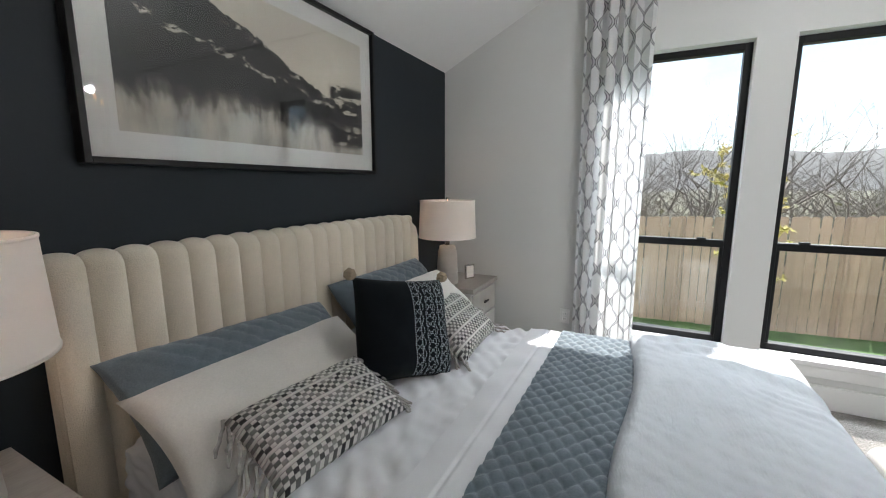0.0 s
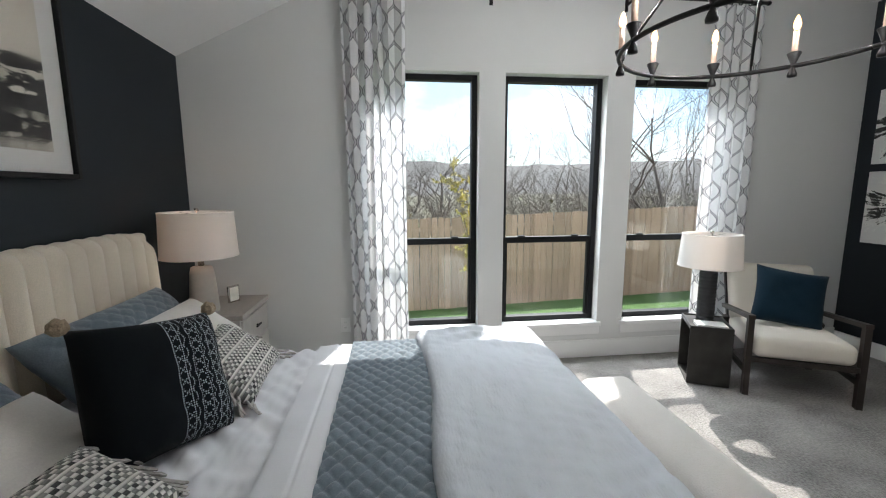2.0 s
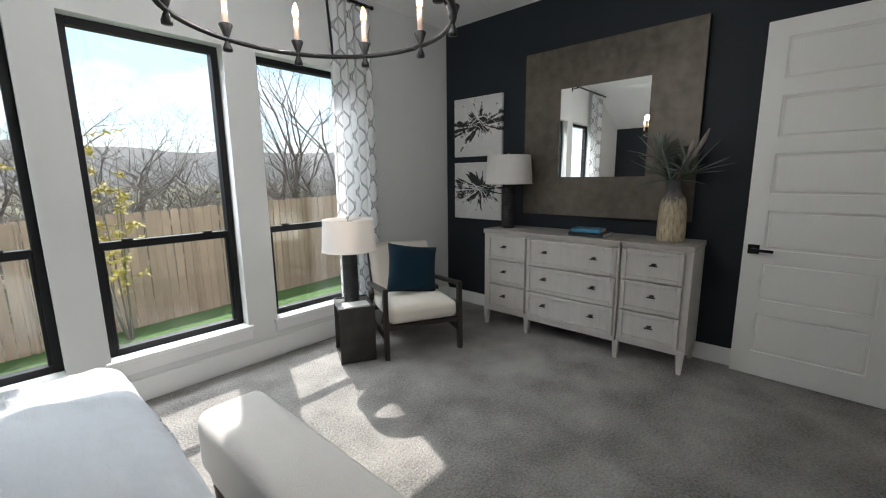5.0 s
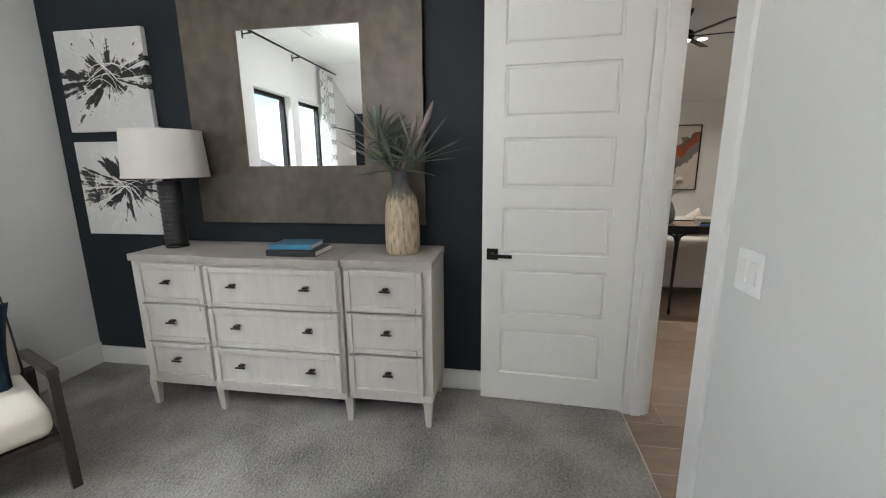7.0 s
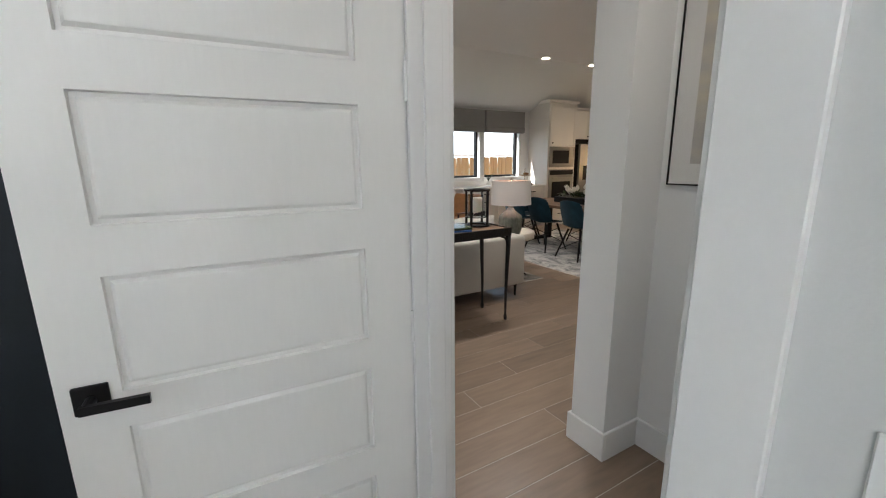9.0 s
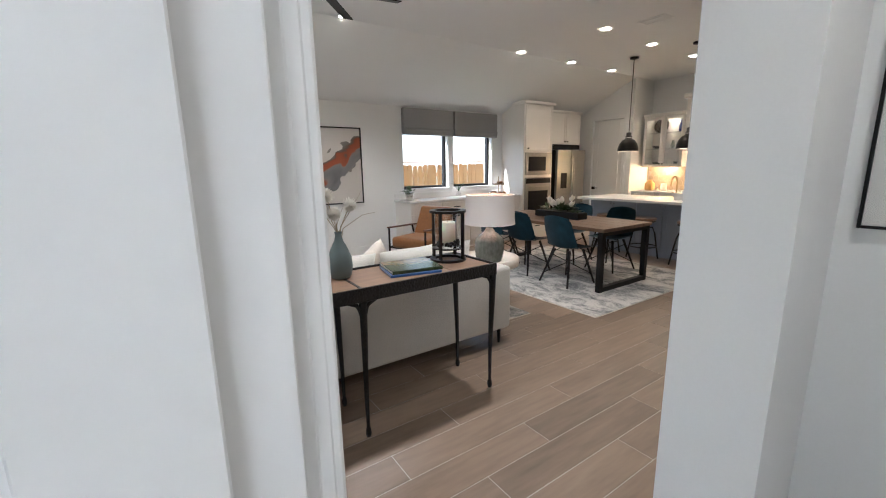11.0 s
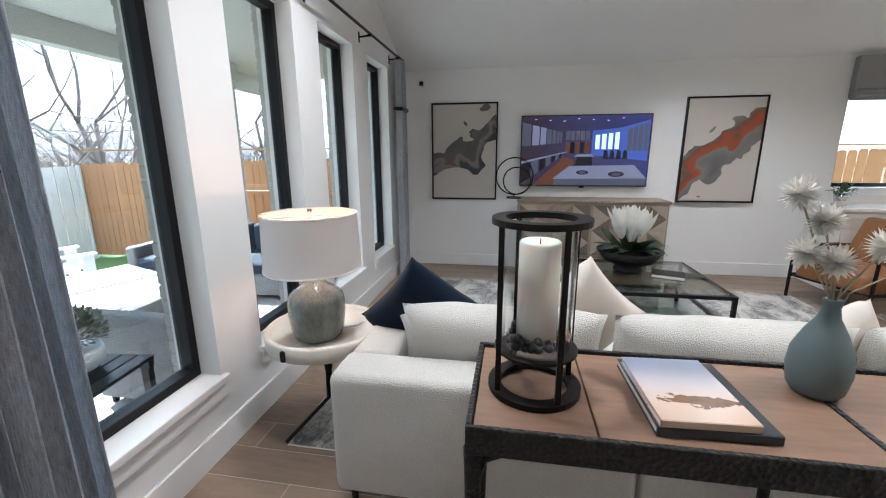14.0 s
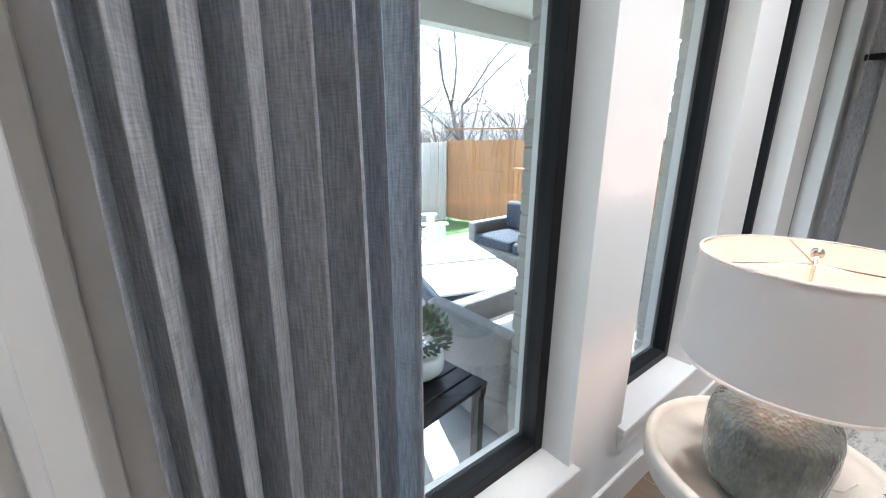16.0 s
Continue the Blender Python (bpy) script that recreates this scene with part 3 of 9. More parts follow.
def ogee_cloth():
    """White drapery cloth printed with a double-lined grey ogee lattice; UV in metres."""
    m, n, l, b = base_mat("ogee_drapery", 0.9)
    uv = n.new("ShaderNodeUVMap")
    sp = n.new("ShaderNodeSeparateXYZ")
    l.new(uv.outputs[0], sp.inputs[0])
    u, v = sp.outputs[0], sp.outputs[1]
    W, H, A = 0.105, 0.25, 0.090
    s = math_node(n, l, "MULTIPLY", math_node(n, l, "SINE", math_node(n, l, "MULTIPLY", v, 2 * math.pi / H)), A / 2)

    def dist(x, shift):
        q = math_node(n, l, "ADD", x, shift)
        fl = math_node(n, l, "FLOORED_MODULO", q, 2 * W)
        return math_node(n, l, "ABSOLUTE", math_node(n, l, "SUBTRACT", fl, W))

    d = math_node(n, l, "MINIMUM", dist(math_node(n, l, "SUBTRACT", u, s), 0.0), dist(math_node(n, l, "ADD", u, s), W))
    ramp = n.new("ShaderNodeValToRGB")
    ramp.color_ramp.interpolation = "LINEAR"
    white, grey, dark = (0.80, 0.80, 0.80, 1), (0.56, 0.56, 0.57, 1), (0.10, 0.10, 0.115, 1)
    els = ramp.color_ramp.elements
    els[0].position, els[0].color = 0.0, grey
    els[1].position, els[1].color = 1.0, white
    for pos, col in ((0.26, grey), (0.34, dark), (0.58, dark), (0.66, white)):
        e = els.new(pos)
        e.color = col
    l.new(math_node(n, l, "MULTIPLY", d, 1 / 0.019), ramp.inputs[0])
    l.new(ramp.outputs[0], b.inputs["Base Color"])
    tl = n.new("ShaderNodeBsdfTranslucent")
    l.new(ramp.outputs[0], tl.inputs["Color"])
    mx = n.new("ShaderNodeMixShader")
    mx.inputs[0].default_value = 0.34
    no = n.new("ShaderNodeTexNoise")
    no.inputs["Scale"].default_value = 900
    bp = n.new("ShaderNodeBump")
    bp.inputs["Strength"].default_value, bp.inputs["Distance"].default_value = 0.3, 0.001
    l.new(uv.outputs[0], no.inputs["Vector"])
    l.new(no.outputs["Fac"], bp.inputs["Height"])
    l.new(bp.outputs[0], b.inputs["Normal"])
    l.new(b.outputs[0], mx.inputs[1])
    l.new(tl.outputs[0], mx.inputs[2])
    l.new(mx.outputs[0], n["Material Output"].inputs["Surface"])
    return m


def slub_cloth():
    """Grey slubbed drapery with streaks along the warp and fine cross threads; UV in metres."""
    m, n, l, b = base_mat("grey_slub_drapery", 0.9)
    uv = n.new("ShaderNodeUVMap")

    def tex(sx, sy, det=4):
        mp = n.new("ShaderNodeMapping")
        mp.inputs["Scale"].default_value = (sx, sy, 1)
        l.new(uv.outputs[0], mp.inputs["Vector"])
        t = n.new("ShaderNodeTexNoise")
        t.inputs["Scale"].default_value, t.inputs["Detail"].default_value = 1.0, det
        l.new(mp.outputs[0], t.inputs["Vector"])
        return t.outputs["Fac"]

    a = math_node(n, l, "ADD", math_node(n, l, "MULTIPLY", tex(260, 22), 0.75), math_node(n, l, "MULTIPLY", tex(50, 380), 0.35))
    a = math_node(n, l, "ADD", a, math_node(n, l, "MULTIPLY", tex(6, 2), 0.25))
    ramp = n.new("ShaderNodeValToRGB")
    ramp.color_ramp.elements[0].position, ramp.color_ramp.elements[0].color = 0.54, (0.25, 0.247, 0.255, 1)
    ramp.color_ramp.elements[1].position, ramp.color_ramp.elements[1].color = 0.82, (0.64, 0.64, 0.66, 1)
    l.new(a, ramp.inputs[0])
    l.new(ramp.outputs[0], b.inputs["Base Color"])
    bp = n.new("ShaderNodeBump")
    bp.inputs["Strength"].default_value, bp.inputs["Distance"].default_value = 0.5, 0.002
    l.new(a, bp.inputs["Height"])
    l.new(bp.outputs[0], b.inputs["Normal"])
    tl = n.new("ShaderNodeBsdfTranslucent")
    tl.inputs["Color"].default_value = (0.55, 0.64, 0.74, 1)
    mx = n.new("ShaderNodeMixShader")
    mx.inputs[0].default_value = 0.30
    l.new(b.outputs[0], mx.inputs[1])
    l.new(tl.outputs[0], mx.inputs[2])
    l.new(mx.outputs[0], n["Material Output"].inputs["Surface"])
    return m


def knit_cloth():
    """Chunky woven cloth: staggered dashes of charcoal, grey and cream yarn in rows; UV over the cushion."""
    m, n, l, b = base_mat("chunky_black_white_weave", 0.95)
    uv = n.new("ShaderNodeUVMap")
    sp = n.new("ShaderNodeSeparateXYZ")
    l.new(uv.outputs[0], sp.inputs[0])
    H, W = 0.040, 0.062
    vr = math_node(n, l, "MULTIPLY", sp.outputs[1], 1 / H)
    row = math_node(n, l, "FLOOR", vr)
    inrow = math_node(n, l, "FLOORED_MODULO", vr, 1.0)
    par = math_node(n, l, "FLOORED_MODULO", row, 2.0)
    ur = math_node(n, l, "MULTIPLY_ADD", sp.outputs[0], 1 / W, math_node(n, l, "MULTIPLY", par, 0.5))
    dash = math_node(n, l, "GREATER_THAN", math_node(n, l, "FLOORED_MODULO", ur, 1.0), 0.48)
    band = math_node(n, l, "FLOORED_MODULO", row, 5.0)
    wn_ = n.new("ShaderNodeTexWhiteNoise")
    wn_.noise_dimensions = "2D"
    cb = n.new("ShaderNodeCombineXYZ")
    l.new(math_node(n, l, "FLOOR", math_node(n, l, "MULTIPLY", ur, 2.0)), cb.inputs[0])
    l.new(row, cb.inputs[1])
    l.new(cb.outputs[0], wn_.inputs["Vector"])
    pale = math_node(n, l, "GREATER_THAN", band, 3.5)
    dark = math_node(n, l, "MULTIPLY", math_node(n, l, "MULTIPLY", dash, math_node(n, l, "SUBTRACT", 1.0, pale)), math_node(n, l, "MULTIPLY_ADD", wn_.outputs["Value"], 0.45, 0.55))
    edge = math_node(n, l, "MULTIPLY", math_node(n, l, "GREATER_THAN", math_node(n, l, "ABSOLUTE", math_node(n, l, "SUBTRACT", inrow, 0.5)), 0.40), 0.45)
    mx = n.new("ShaderNodeMix")
    mx.data_type = "RGBA"
    mx.inputs["A"].default_value, mx.inputs["B"].default_value = (0.62, 0.60, 0.56, 1), (0.022, 0.022, 0.025, 1)
    l.new(math_node(n, l, "MAXIMUM", dark, edge), mx.inputs["Factor"])
    l.new(mx.outputs["Result"], b.inputs["Base Color"])
    no = n.new("ShaderNodeTexNoise")
    no.inputs["Scale"].default_value = 70
    l.new(uv.outputs[0], no.inputs["Vector"])
    h = math_node(n, l, "ADD", math_node(n, l, "MULTIPLY", no.outputs["Fac"], 0.4), math_node(n, l, "SINE", math_node(n, l, "MULTIPLY", inrow, math.pi)))
    bp = n.new("ShaderNodeBump")
    bp.inputs["Strength"].default_value, bp.inputs["Distance"].default_value = 0.9, 0.005
    l.new(h, bp.inputs["Height"])
    l.new(bp.outputs[0], b.inputs["Normal"])
    return m


def tribal_cloth():
    """Dark cloth with rows of white dots, diamonds and zigzags printed over half of it; UV over the cushion."""
    m, n, l, b = base_mat("dark_embroidered_cloth", 0.85)
    uv = n.new("ShaderNodeUVMap")
    sp = n.new("ShaderNodeSeparateXYZ")
    l.new(uv.outputs[0], sp.inputs[0])
    v, u = sp.outputs[0], sp.outputs[1]

    def tri(x, k):
        return math_node(n, l, "PINGPONG", math_node(n, l, "MULTIPLY", x, k), 0.5)

    dots = math_node(n, l, "GREATER_THAN", math_node(n, l, "MULTIPLY", tri(u, 60), tri(v, 60)), 0.06)
    zig = math_node(n, l, "FLOORED_MODULO", math_node(n, l, "ADD", math_node(n, l, "MULTIPLY", tri(u, 9.0), 0.9), math_node(n, l, "MULTIPLY", v, 16.0)), 0.75)
    zline = math_node(n, l, "LESS_THAN", zig, 0.22)
    dia = math_node(n, l, "ADD", tri(u, 12.0), tri(v, 11.0))
    dl = math_node(n, l, "LESS_THAN", math_node(n, l, "ABSOLUTE", math_node(n, l, "SUBTRACT", dia, 0.5)), 0.10)
    bands = math_node(n, l, "LESS_THAN", math_node(n, l, "FLOORED_MODULO", math_node(n, l, "MULTIPLY", v, 7.0), 1.0), 0.5)
    pat = math_node(n, l, "MAXIMUM", math_node(n, l, "MULTIPLY", bands, zline), math_node(n, l, "MULTIPLY", math_node(n, l, "SUBTRACT", 1.0, bands), dl))
    pat = math_node(n, l, "MAXIMUM", math_node(n, l, "MULTIPLY", pat, dots), math_node(n, l, "MULTIPLY", math_node(n, l, "LESS_THAN", math_node(n, l, "FLOORED_MODULO", math_node(n, l, "MULTIPLY", v, 14.0), 1.0), 0.16), dots))
    half = math_node(n, l, "GREATER_THAN", v, 0.50)
    no = n.new("ShaderNodeTexNoise")
    no.inputs["Scale"].default_value = 30
    l.new(uv.outputs[0], no.inputs["Vector"])
    fac = math_node(n, l, "MULTIPLY", math_node(n, l, "MULTIPLY", pat, half), math_node(n, l, "ADD", no.outputs["Fac"], 0.40))
    mx = n.new("ShaderNodeMix")
    mx.data_type = "RGBA"
    mx.inputs["A"].default_value, mx.inputs["B"].default_value = (0.005, 0.007, 0.009, 1), (0.42, 0.47, 0.48, 1)
    l.new(fac, mx.inputs["Factor"])
    l.new(mx.outputs["Result"], b.inputs["Base Color"])
    b.inputs["Sheen Weight"].default_value = 0.03
    b.inputs["Specular IOR Level"].default_value = 0.1
    n2 = n.new("ShaderNodeTexNoise")
    n2.inputs["Scale"].default_value = 220
    l.new(uv.outputs[0], n2.inputs["Vector"])
    bp = n.new("ShaderNodeBump")
    bp.inputs["Strength"].default_value, bp.inputs["Distance"].default_value = 0.4, 0.003
    l.new(math_node(n, l, "ADD", n2.outputs["Fac"], fac), bp.inputs["Height"])
    l.new(bp.outputs[0], b.inputs["Normal"])
    return m


OGEE, SLUB, KNIT, TRIBAL = ogee_cloth(), slub_cloth(), knit_cloth(), tribal_cloth()
YARN = mat("cream_charcoal_yarn", (0.36, 0.34, 0.32), 0.95, scale=60, vary=0.6, bump=0.5)
TAN_YARN = mat("tan_pompom_yarn", (0.36, 0.28, 0.19), 0.95, scale=120, vary=0.35, bump=1.0, bump_scale=140, dist=0.006)


def curtain(name, x0, x1, y, z0, z1, pleats, depth, material, label, seed=0, slack=1.9, lip=0.03):
    """A pleated drapery panel on rings, with a header band and a hem."""
    t = thing(name, label, "curtain", Matrix.Translation((0, 0, 0)))
    bm = bmesh.new()
    lay = bm.loops.layers.uv.verify()
    nx, nz = pleats * 14, 40
    pts, arc = [], [0.0]
    rnd = random.Random(seed)
    amp = [0.75 + 0.5 * rnd.random() for _ in range(pleats + 2)]
    off = [rnd.uniform(-0.15, 0.15) for _ in range(pleats + 2)]
    for i in range(nx + 1):
        u = i / nx
        ph = u * pleats
        k = int(ph)
        a = amp[k] * (1 - (ph - k)) + amp[k + 1] * (ph - k)
        o = off[k] * (1 - (ph - k)) + off[k + 1] * (ph - k)
        pts.append((u + 0.15 / pleats * math.sin(4 * math.pi * ph), a * math.sin(2 * math.pi * (ph + o))))
    prev = None
    flat = []
    for i, (u, s) in enumerate(pts):
        p = Vector((x0 + (x1 - x0) * u, y + depth * s, 0))
        flat.append(p)
        if i:
            arc.append(arc[-1] + (p - flat[-2]).length)
    rows = []
    for j in range(nz + 1):
        v = j / nz
        z = z0 + (z1 - z0) * v
        row = []
        for i, p in enumerate(flat):
            sq = 1.0 - 0.25 * v ** 6
            dx = 0.010 * math.sin(3 * v + pts[i][0] * 9 + seed)
            row.append(bm.verts.new((p.x + dx, y + (p.y - y) * sq, z)))
        rows.append(row)
    for j in range(nz):
        for i in range(nx):
            f = bm.faces.new((rows[j][i], rows[j][i + 1], rows[j + 1][i + 1], rows[j + 1][i]))
            f.smooth = True
            for lp, (a, c) in zip(f.loops, ((i, j), (i + 1, j), (i + 1, j + 1), (i, j + 1))):
                lp[lay].uv = (arc[a], (z1 - z0) * c / nz)
    ob = part("panel", bm, material, t, smooth=True)
    bm = bmesh.new()
    for k in range(pleats):
        bmc = lathe([(0.016, -0.004), (0.024, 0.0), (0.016, 0.004)], 10, cap=False)
        bmesh.ops.rotate(bmc, verts=bmc.verts, cent=(0, 0, 0), matrix=Matrix.Rotation(math.pi / 2, 3, "Y"))
        ring = part("ring", bmc, BLACK, t)
        ring.location = (x0 + (x1 - x0) * (k + 0.5) / pleats, y, z1 + 0.018)
    return t


def rod(name, x0, x1, y, z, wall_y, brackets, label, finial="knob"):
    t = thing(name, label, "curtain rod")
    bm = tube([(x0, y, z), (x1, y, z)], 0.0125, 10)
    part("pole", bm, BLACK, t, smooth=True)
    for x, s in ((x0, -1), (x1, 1)):
        b2 = lathe([(0.0, 0.0), (0.016, 0.002), (0.018, 0.018), (0.012, 0.03), (0.0, 0.032)], 12)
        bmesh.ops.rotate(b2, verts=b2.verts, cent=(0, 0, 0), matrix=Matrix.Rotation(s * math.pi / 2, 3, "Y"))
        bmesh.ops.translate(b2, verts=b2.verts, vec=(x, y, z))
        part("finial", b2, BLACK, t, smooth=True)
    for x in brackets:
        b3 = bar((x, wall_y, z - 0.03), (x, y, z - 0.022), 0.016, 0.012)
        box(x - 0.014, wall_y - 0.006, z - 0.075, x + 0.014, wall_y, z + 0.015, 0.002, 1, bm=b3)
        bar((x, y, z - 0.03), (x, y, z - 0.008), 0.014, 0.03, bm=b3)
        part("bracket", b3, BLACK, t)
    return t


rod("curtain_rod", -0.62, 2.86, BY1 - 0.10, 2.945, BY1, (-0.45, 0.62, 1.72, 2.75), "black iron curtain rod above the bedroom windows")
curtain("curtain", -0.50, -0.045, BY1 - 0.10, 0.015, 2.92, 5, 0.032, OGEE, "white drapery panel with grey ogee lattice print", 1)
curtain("curtain", 2.42, 2.84, BY1 - 0.10, 0.015, 2.92, 5, 0.028, OGEE, "white drapery panel with grey ogee lattice print beside the armchair", 4)

# ---- bed ----
BEDN, BEDS, BZT = 2.27, 0.64, 0.615
bed = thing("bed", "bed with a channel-tufted ivory upholstered headboard", "bed", pose(0, 0, 0))
part("bed_frame", soft_box(-1.56, BEDS + 0.02, 0.10, 0.57, BEDN - 0.02, 0.33, 0.03, 3), IVORY, bed)
for x in (-1.4, 0.48):
    for y in (BEDS + 0.12, BEDN - 0.12):
        part("leg", lathe([(0.022, 0), (0.032, 0.10)], 12, (x, y, 0)), DARKWOOD, bed)
part("mattress", soft_box(-1.50, BEDS + 0.03, 0.33, 0.555, BEDN - 0.03, 0.585, 0.05, 3), SHEET, bed)
hb = part("headboard", soft_box(-1.665, 0.50, 0.06, -1.60, 2.65, 1.235, 0.025, 3), IVORY, bed, "ivory boucle headboard")
NCH = 20
for k in range(NCH):
    ya = 0.505 + k * (2.655 - 0.505) / NCH
    yb = 0.505 + (k + 1) * (2.655 - 0.505) / NCH
    end = 0.0
    if k in (0, NCH - 1):
        end = 0.06

    def chan(u, v, ya=ya, yb=yb, k=k):
        bulge = 0.62 * math.sin(math.pi * u) ** 0.55
        lift = 0.0
        side = 0.0
        yy = (ya + yb) / 2 + (u - 0.5) * (yb - ya) * 1.0
        if v < 0.78:
            z = 0.30 + (1.185 - 0.30) * v / 0.78
            x = -1.56 - 0.025 * (z - 0.3) + 0.064 * bulge
        else:
            a = (v - 0.78) / 0.22 * math.pi * 0.85
            r = 0.052
            x = -1.582 - r + (r + 0.064 * bulge) * math.cos(a)
            z = 1.185 + (r + 0.024 * bulge) * math.sin(a)
        if k == NCH - 1 and z > 0.9:
            z -= (0.03 + 0.15 * u * u) * (z - 0.9) / 0.36
        if k == NCH - 2 and z > 0.9:
            z -= 0.03 * u * u * (z - 0.9) / 0.36
        return (x, yy, z)

    part("channel", grid_mesh(8, 26, chan, uvs=False), IVORY, hb, smooth=True)


def fold(x, y, f, a, s=0.0):
    return noise.noise(Vector((x * f + s, y * f * 0.6, s))) * a


def cover(x0, x1, ys, yn, z, drop_s, drop_n, fn, nx, ny, r=0.05):
    """Cloth laid over the bed: flat on top, rolling over both sides."""
    total = drop_s + (yn - ys) + drop_n

    def at(u, v):
        d = v * total
        x = x0 + (x1 - x0) * u
        if d < drop_s:
            y, zz, side = ys - 0.012, z - (drop_s - d), -1
        elif d > drop_s + (yn - ys):
            y, zz, side = yn + 0.012, z - (d - drop_s - (yn - ys)), 1
        else:
            y, zz, side = ys + d - drop_s, z, 0
        e = min(y - ys, yn - y)
        if side == 0 and e < r:
            zz -= r - math.sqrt(max(0.0, r * r - (r - e) ** 2))
        if side != 0:
            zz -= r * max(0, 1 - (z - zz) / 0.3) * 0.6
        h = fn(x, d)
        if side == 0:
            return (x, y, zz + h)
        return (x, y + side * (abs(h) * 0.8 + 0.012 * math.sin(x * 16 + d * 3)), zz)

    return grid_mesh(nx, ny, at)


def sheet_h(x, d):
    w = 0.012 * math.sin(66 * x + 58 * d + 3 * noise.noise(Vector((x * 2, d * 2, 0)))) * max(0, noise.noise(Vector((x * 1.4, d * 1.6, 4))) + 0.35)
    w += noise.noise(Vector((x * 11 + d * 6, d * 12 - x * 4, 2))) * 0.016 + noise.noise(Vector((x * 32, d * 12, 5))) * 0.005
    if abs(x + 0.475) < 0.014:
        w -= 0.003
    return w


sheet = thing("bed_sheet", "white cotton top sheet folded back and wrinkled on the bed", "bed sheet", pose(0, 0, 0))
part("sheet_top", cover(-1.50, -0.365, BEDS, BEDN, BZT + 0.008, 0.35, 0.35, sheet_h, 150, 250), SHEET, sheet, smooth=True)
part("sheet_fold", cover(-0.56, -0.350, BEDS - 0.004, BEDN + 0.004, BZT + 0.026, 0.33, 0.33, lambda x, d: 0.006 * math.cos((x + 0.455) * 14) + noise.noise(Vector((x * 9, d * 7, 7))) * 0.007 + (-0.005 if abs(x + 0.46) < 0.006 else 0.0), 36, 130), SHEET, sheet, smooth=True)


def quilt_h(x, d):
    c = 0.043
    a, b = (x + d * 0.8) / c, (x - d * 0.8) / c
    p = abs(math.sin(math.pi * a / 1.4)) * abs(math.sin(math.pi * b / 1.4))
    return 0.014 * p ** 0.38 + noise.noise(Vector((x * 6, d * 6, 1))) * 0.008 + noise.noise(Vector((x * 26, d * 26, 1))) * 0.0025


quilt = thing("quilt", "steel blue diamond-stitched quilt laid across the bed", "quilt", pose(0, 0, 0))
part("quilt_top", cover(-0.385, 0.16, BEDS - 0.01, BEDN + 0.012, BZT + 0.030, 0.40, 0.40, quilt_h, 110, 420), QUILT, quilt, smooth=True)


def duvet_h(x, d):
    w = noise.noise(Vector((x * 2.2, d * 2.0, 9))) * 0.024
    w += 0.011 * math.sin(34 * d + 9 * noise.noise(Vector((x * 3, d * 3, 3)))) * max(0, noise.noise(Vector((x * 2, d * 2, 8))) + 0.1)
    w += noise.noise(Vector((x * 26, d * 9, 4))) * 0.005 + noise.noise(Vector((x * 40, d * 40, 6))) * 0.0012
    w += 0.0035 * math.sin(80 * d + 46 * x + 7 * noise.noise(Vector((x * 3, d * 3, 12)))) * max(0, noise.noise(Vector((x * 2.5, d * 2.5, 15))) + 0.25)
    return w


def duvet_mesh():
    x0, x1, ys, yn = -0.03, 0.655, BEDS - 0.02, BEDN + 0.055
    z = BZT + 0.085
    nx, ny = 110, 240
    drop = 0.42
    total = 2 * drop + yn - ys
    foot = 0.34

    def at(u, v):
        d = v * total
        s = u * ((x1 - x0) + foot + 0.10)
        r = 0.07
        if s < 0.10:
            k = s / 0.10
            a = math.pi * (0.5 + 0.5 * (1 - k))
            x, zz = x0 + 0.055 + 0.055 * math.cos(a) + 0.02 * math.sin(d * 5), z - 0.055 + 0.055 * math.sin(a)
        elif s < 0.10 + (x1 - x0) - 0.055:
            x, zz = x0 + 0.055 + s - 0.10 + 0.02 * math.sin(d * 5), z
            e = x1 - x
            if e < 0.10:
                zz -= 0.10 - math.sqrt(max(0, 0.01 - (0.10 - e) ** 2))
        else:
            x, zz = x1, z - 0.10 - (s - 0.10 - (x1 - x0) + 0.055)
        if d < drop:
            y, dz, side = ys, drop - d, -1
        elif d > drop + yn - ys:
            y, dz, side = yn, d - drop - (yn - ys), 1
        else:
            y, dz, side = ys + d - drop, 0, 0
            e = min(y - ys, yn - y)
            if e < 0.09:
                dz = 0.09 - math.sqrt(max(0, 0.0081 - (0.09 - e) ** 2))
        h = duvet_h(x, d)
        if side:
            return (x, y + side * (abs(h) * 0.6 + 0.01 * math.sin(x * 13)), max(0.2, zz - 0.09 - dz * 0.9))
        return (x + (h * 0.5 if zz < z - 0.1 else 0), y, zz - dz + (h if zz >= z - 0.1 else h * 0.4))

    return grid_mesh(nx, ny, at)


duvet = thing("duvet", "rumpled white linen duvet folded at the foot of the bed", "duvet", pose(0, 0, 0))
part("duvet_cover", duvet_mesh(), LINEN, duvet, smooth=True)

bench = thing("bench", "grey cream boucle bench at the foot of the bed", "bench", pose(0, 0, 0))
BENCHM = mat("blush_boucle", (0.54, 0.51, 0.47), 0.95, scale=200, vary=0.12, bump=0.9, bump_scale=220, dist=0.005, sheen=0.3)
part("cushion", soft_box(0.83, 0.76, 0.16, 1.135, 2.10, 0.455, 0.06, 5, 0.012), BENCHM, bench, smooth=True)
part("base", box(0.86, 0.83, 0.10, 1.09, 2.06, 0.17, 0.01, 1), BENCHM, bench)
for x in (0.88, 1.06):
    for y in (0.86, 2.02):
        part("leg", lathe([(0.015, 0), (0.024, 0.10)], 10, (x, y, 0)), DARKWOOD, bench)


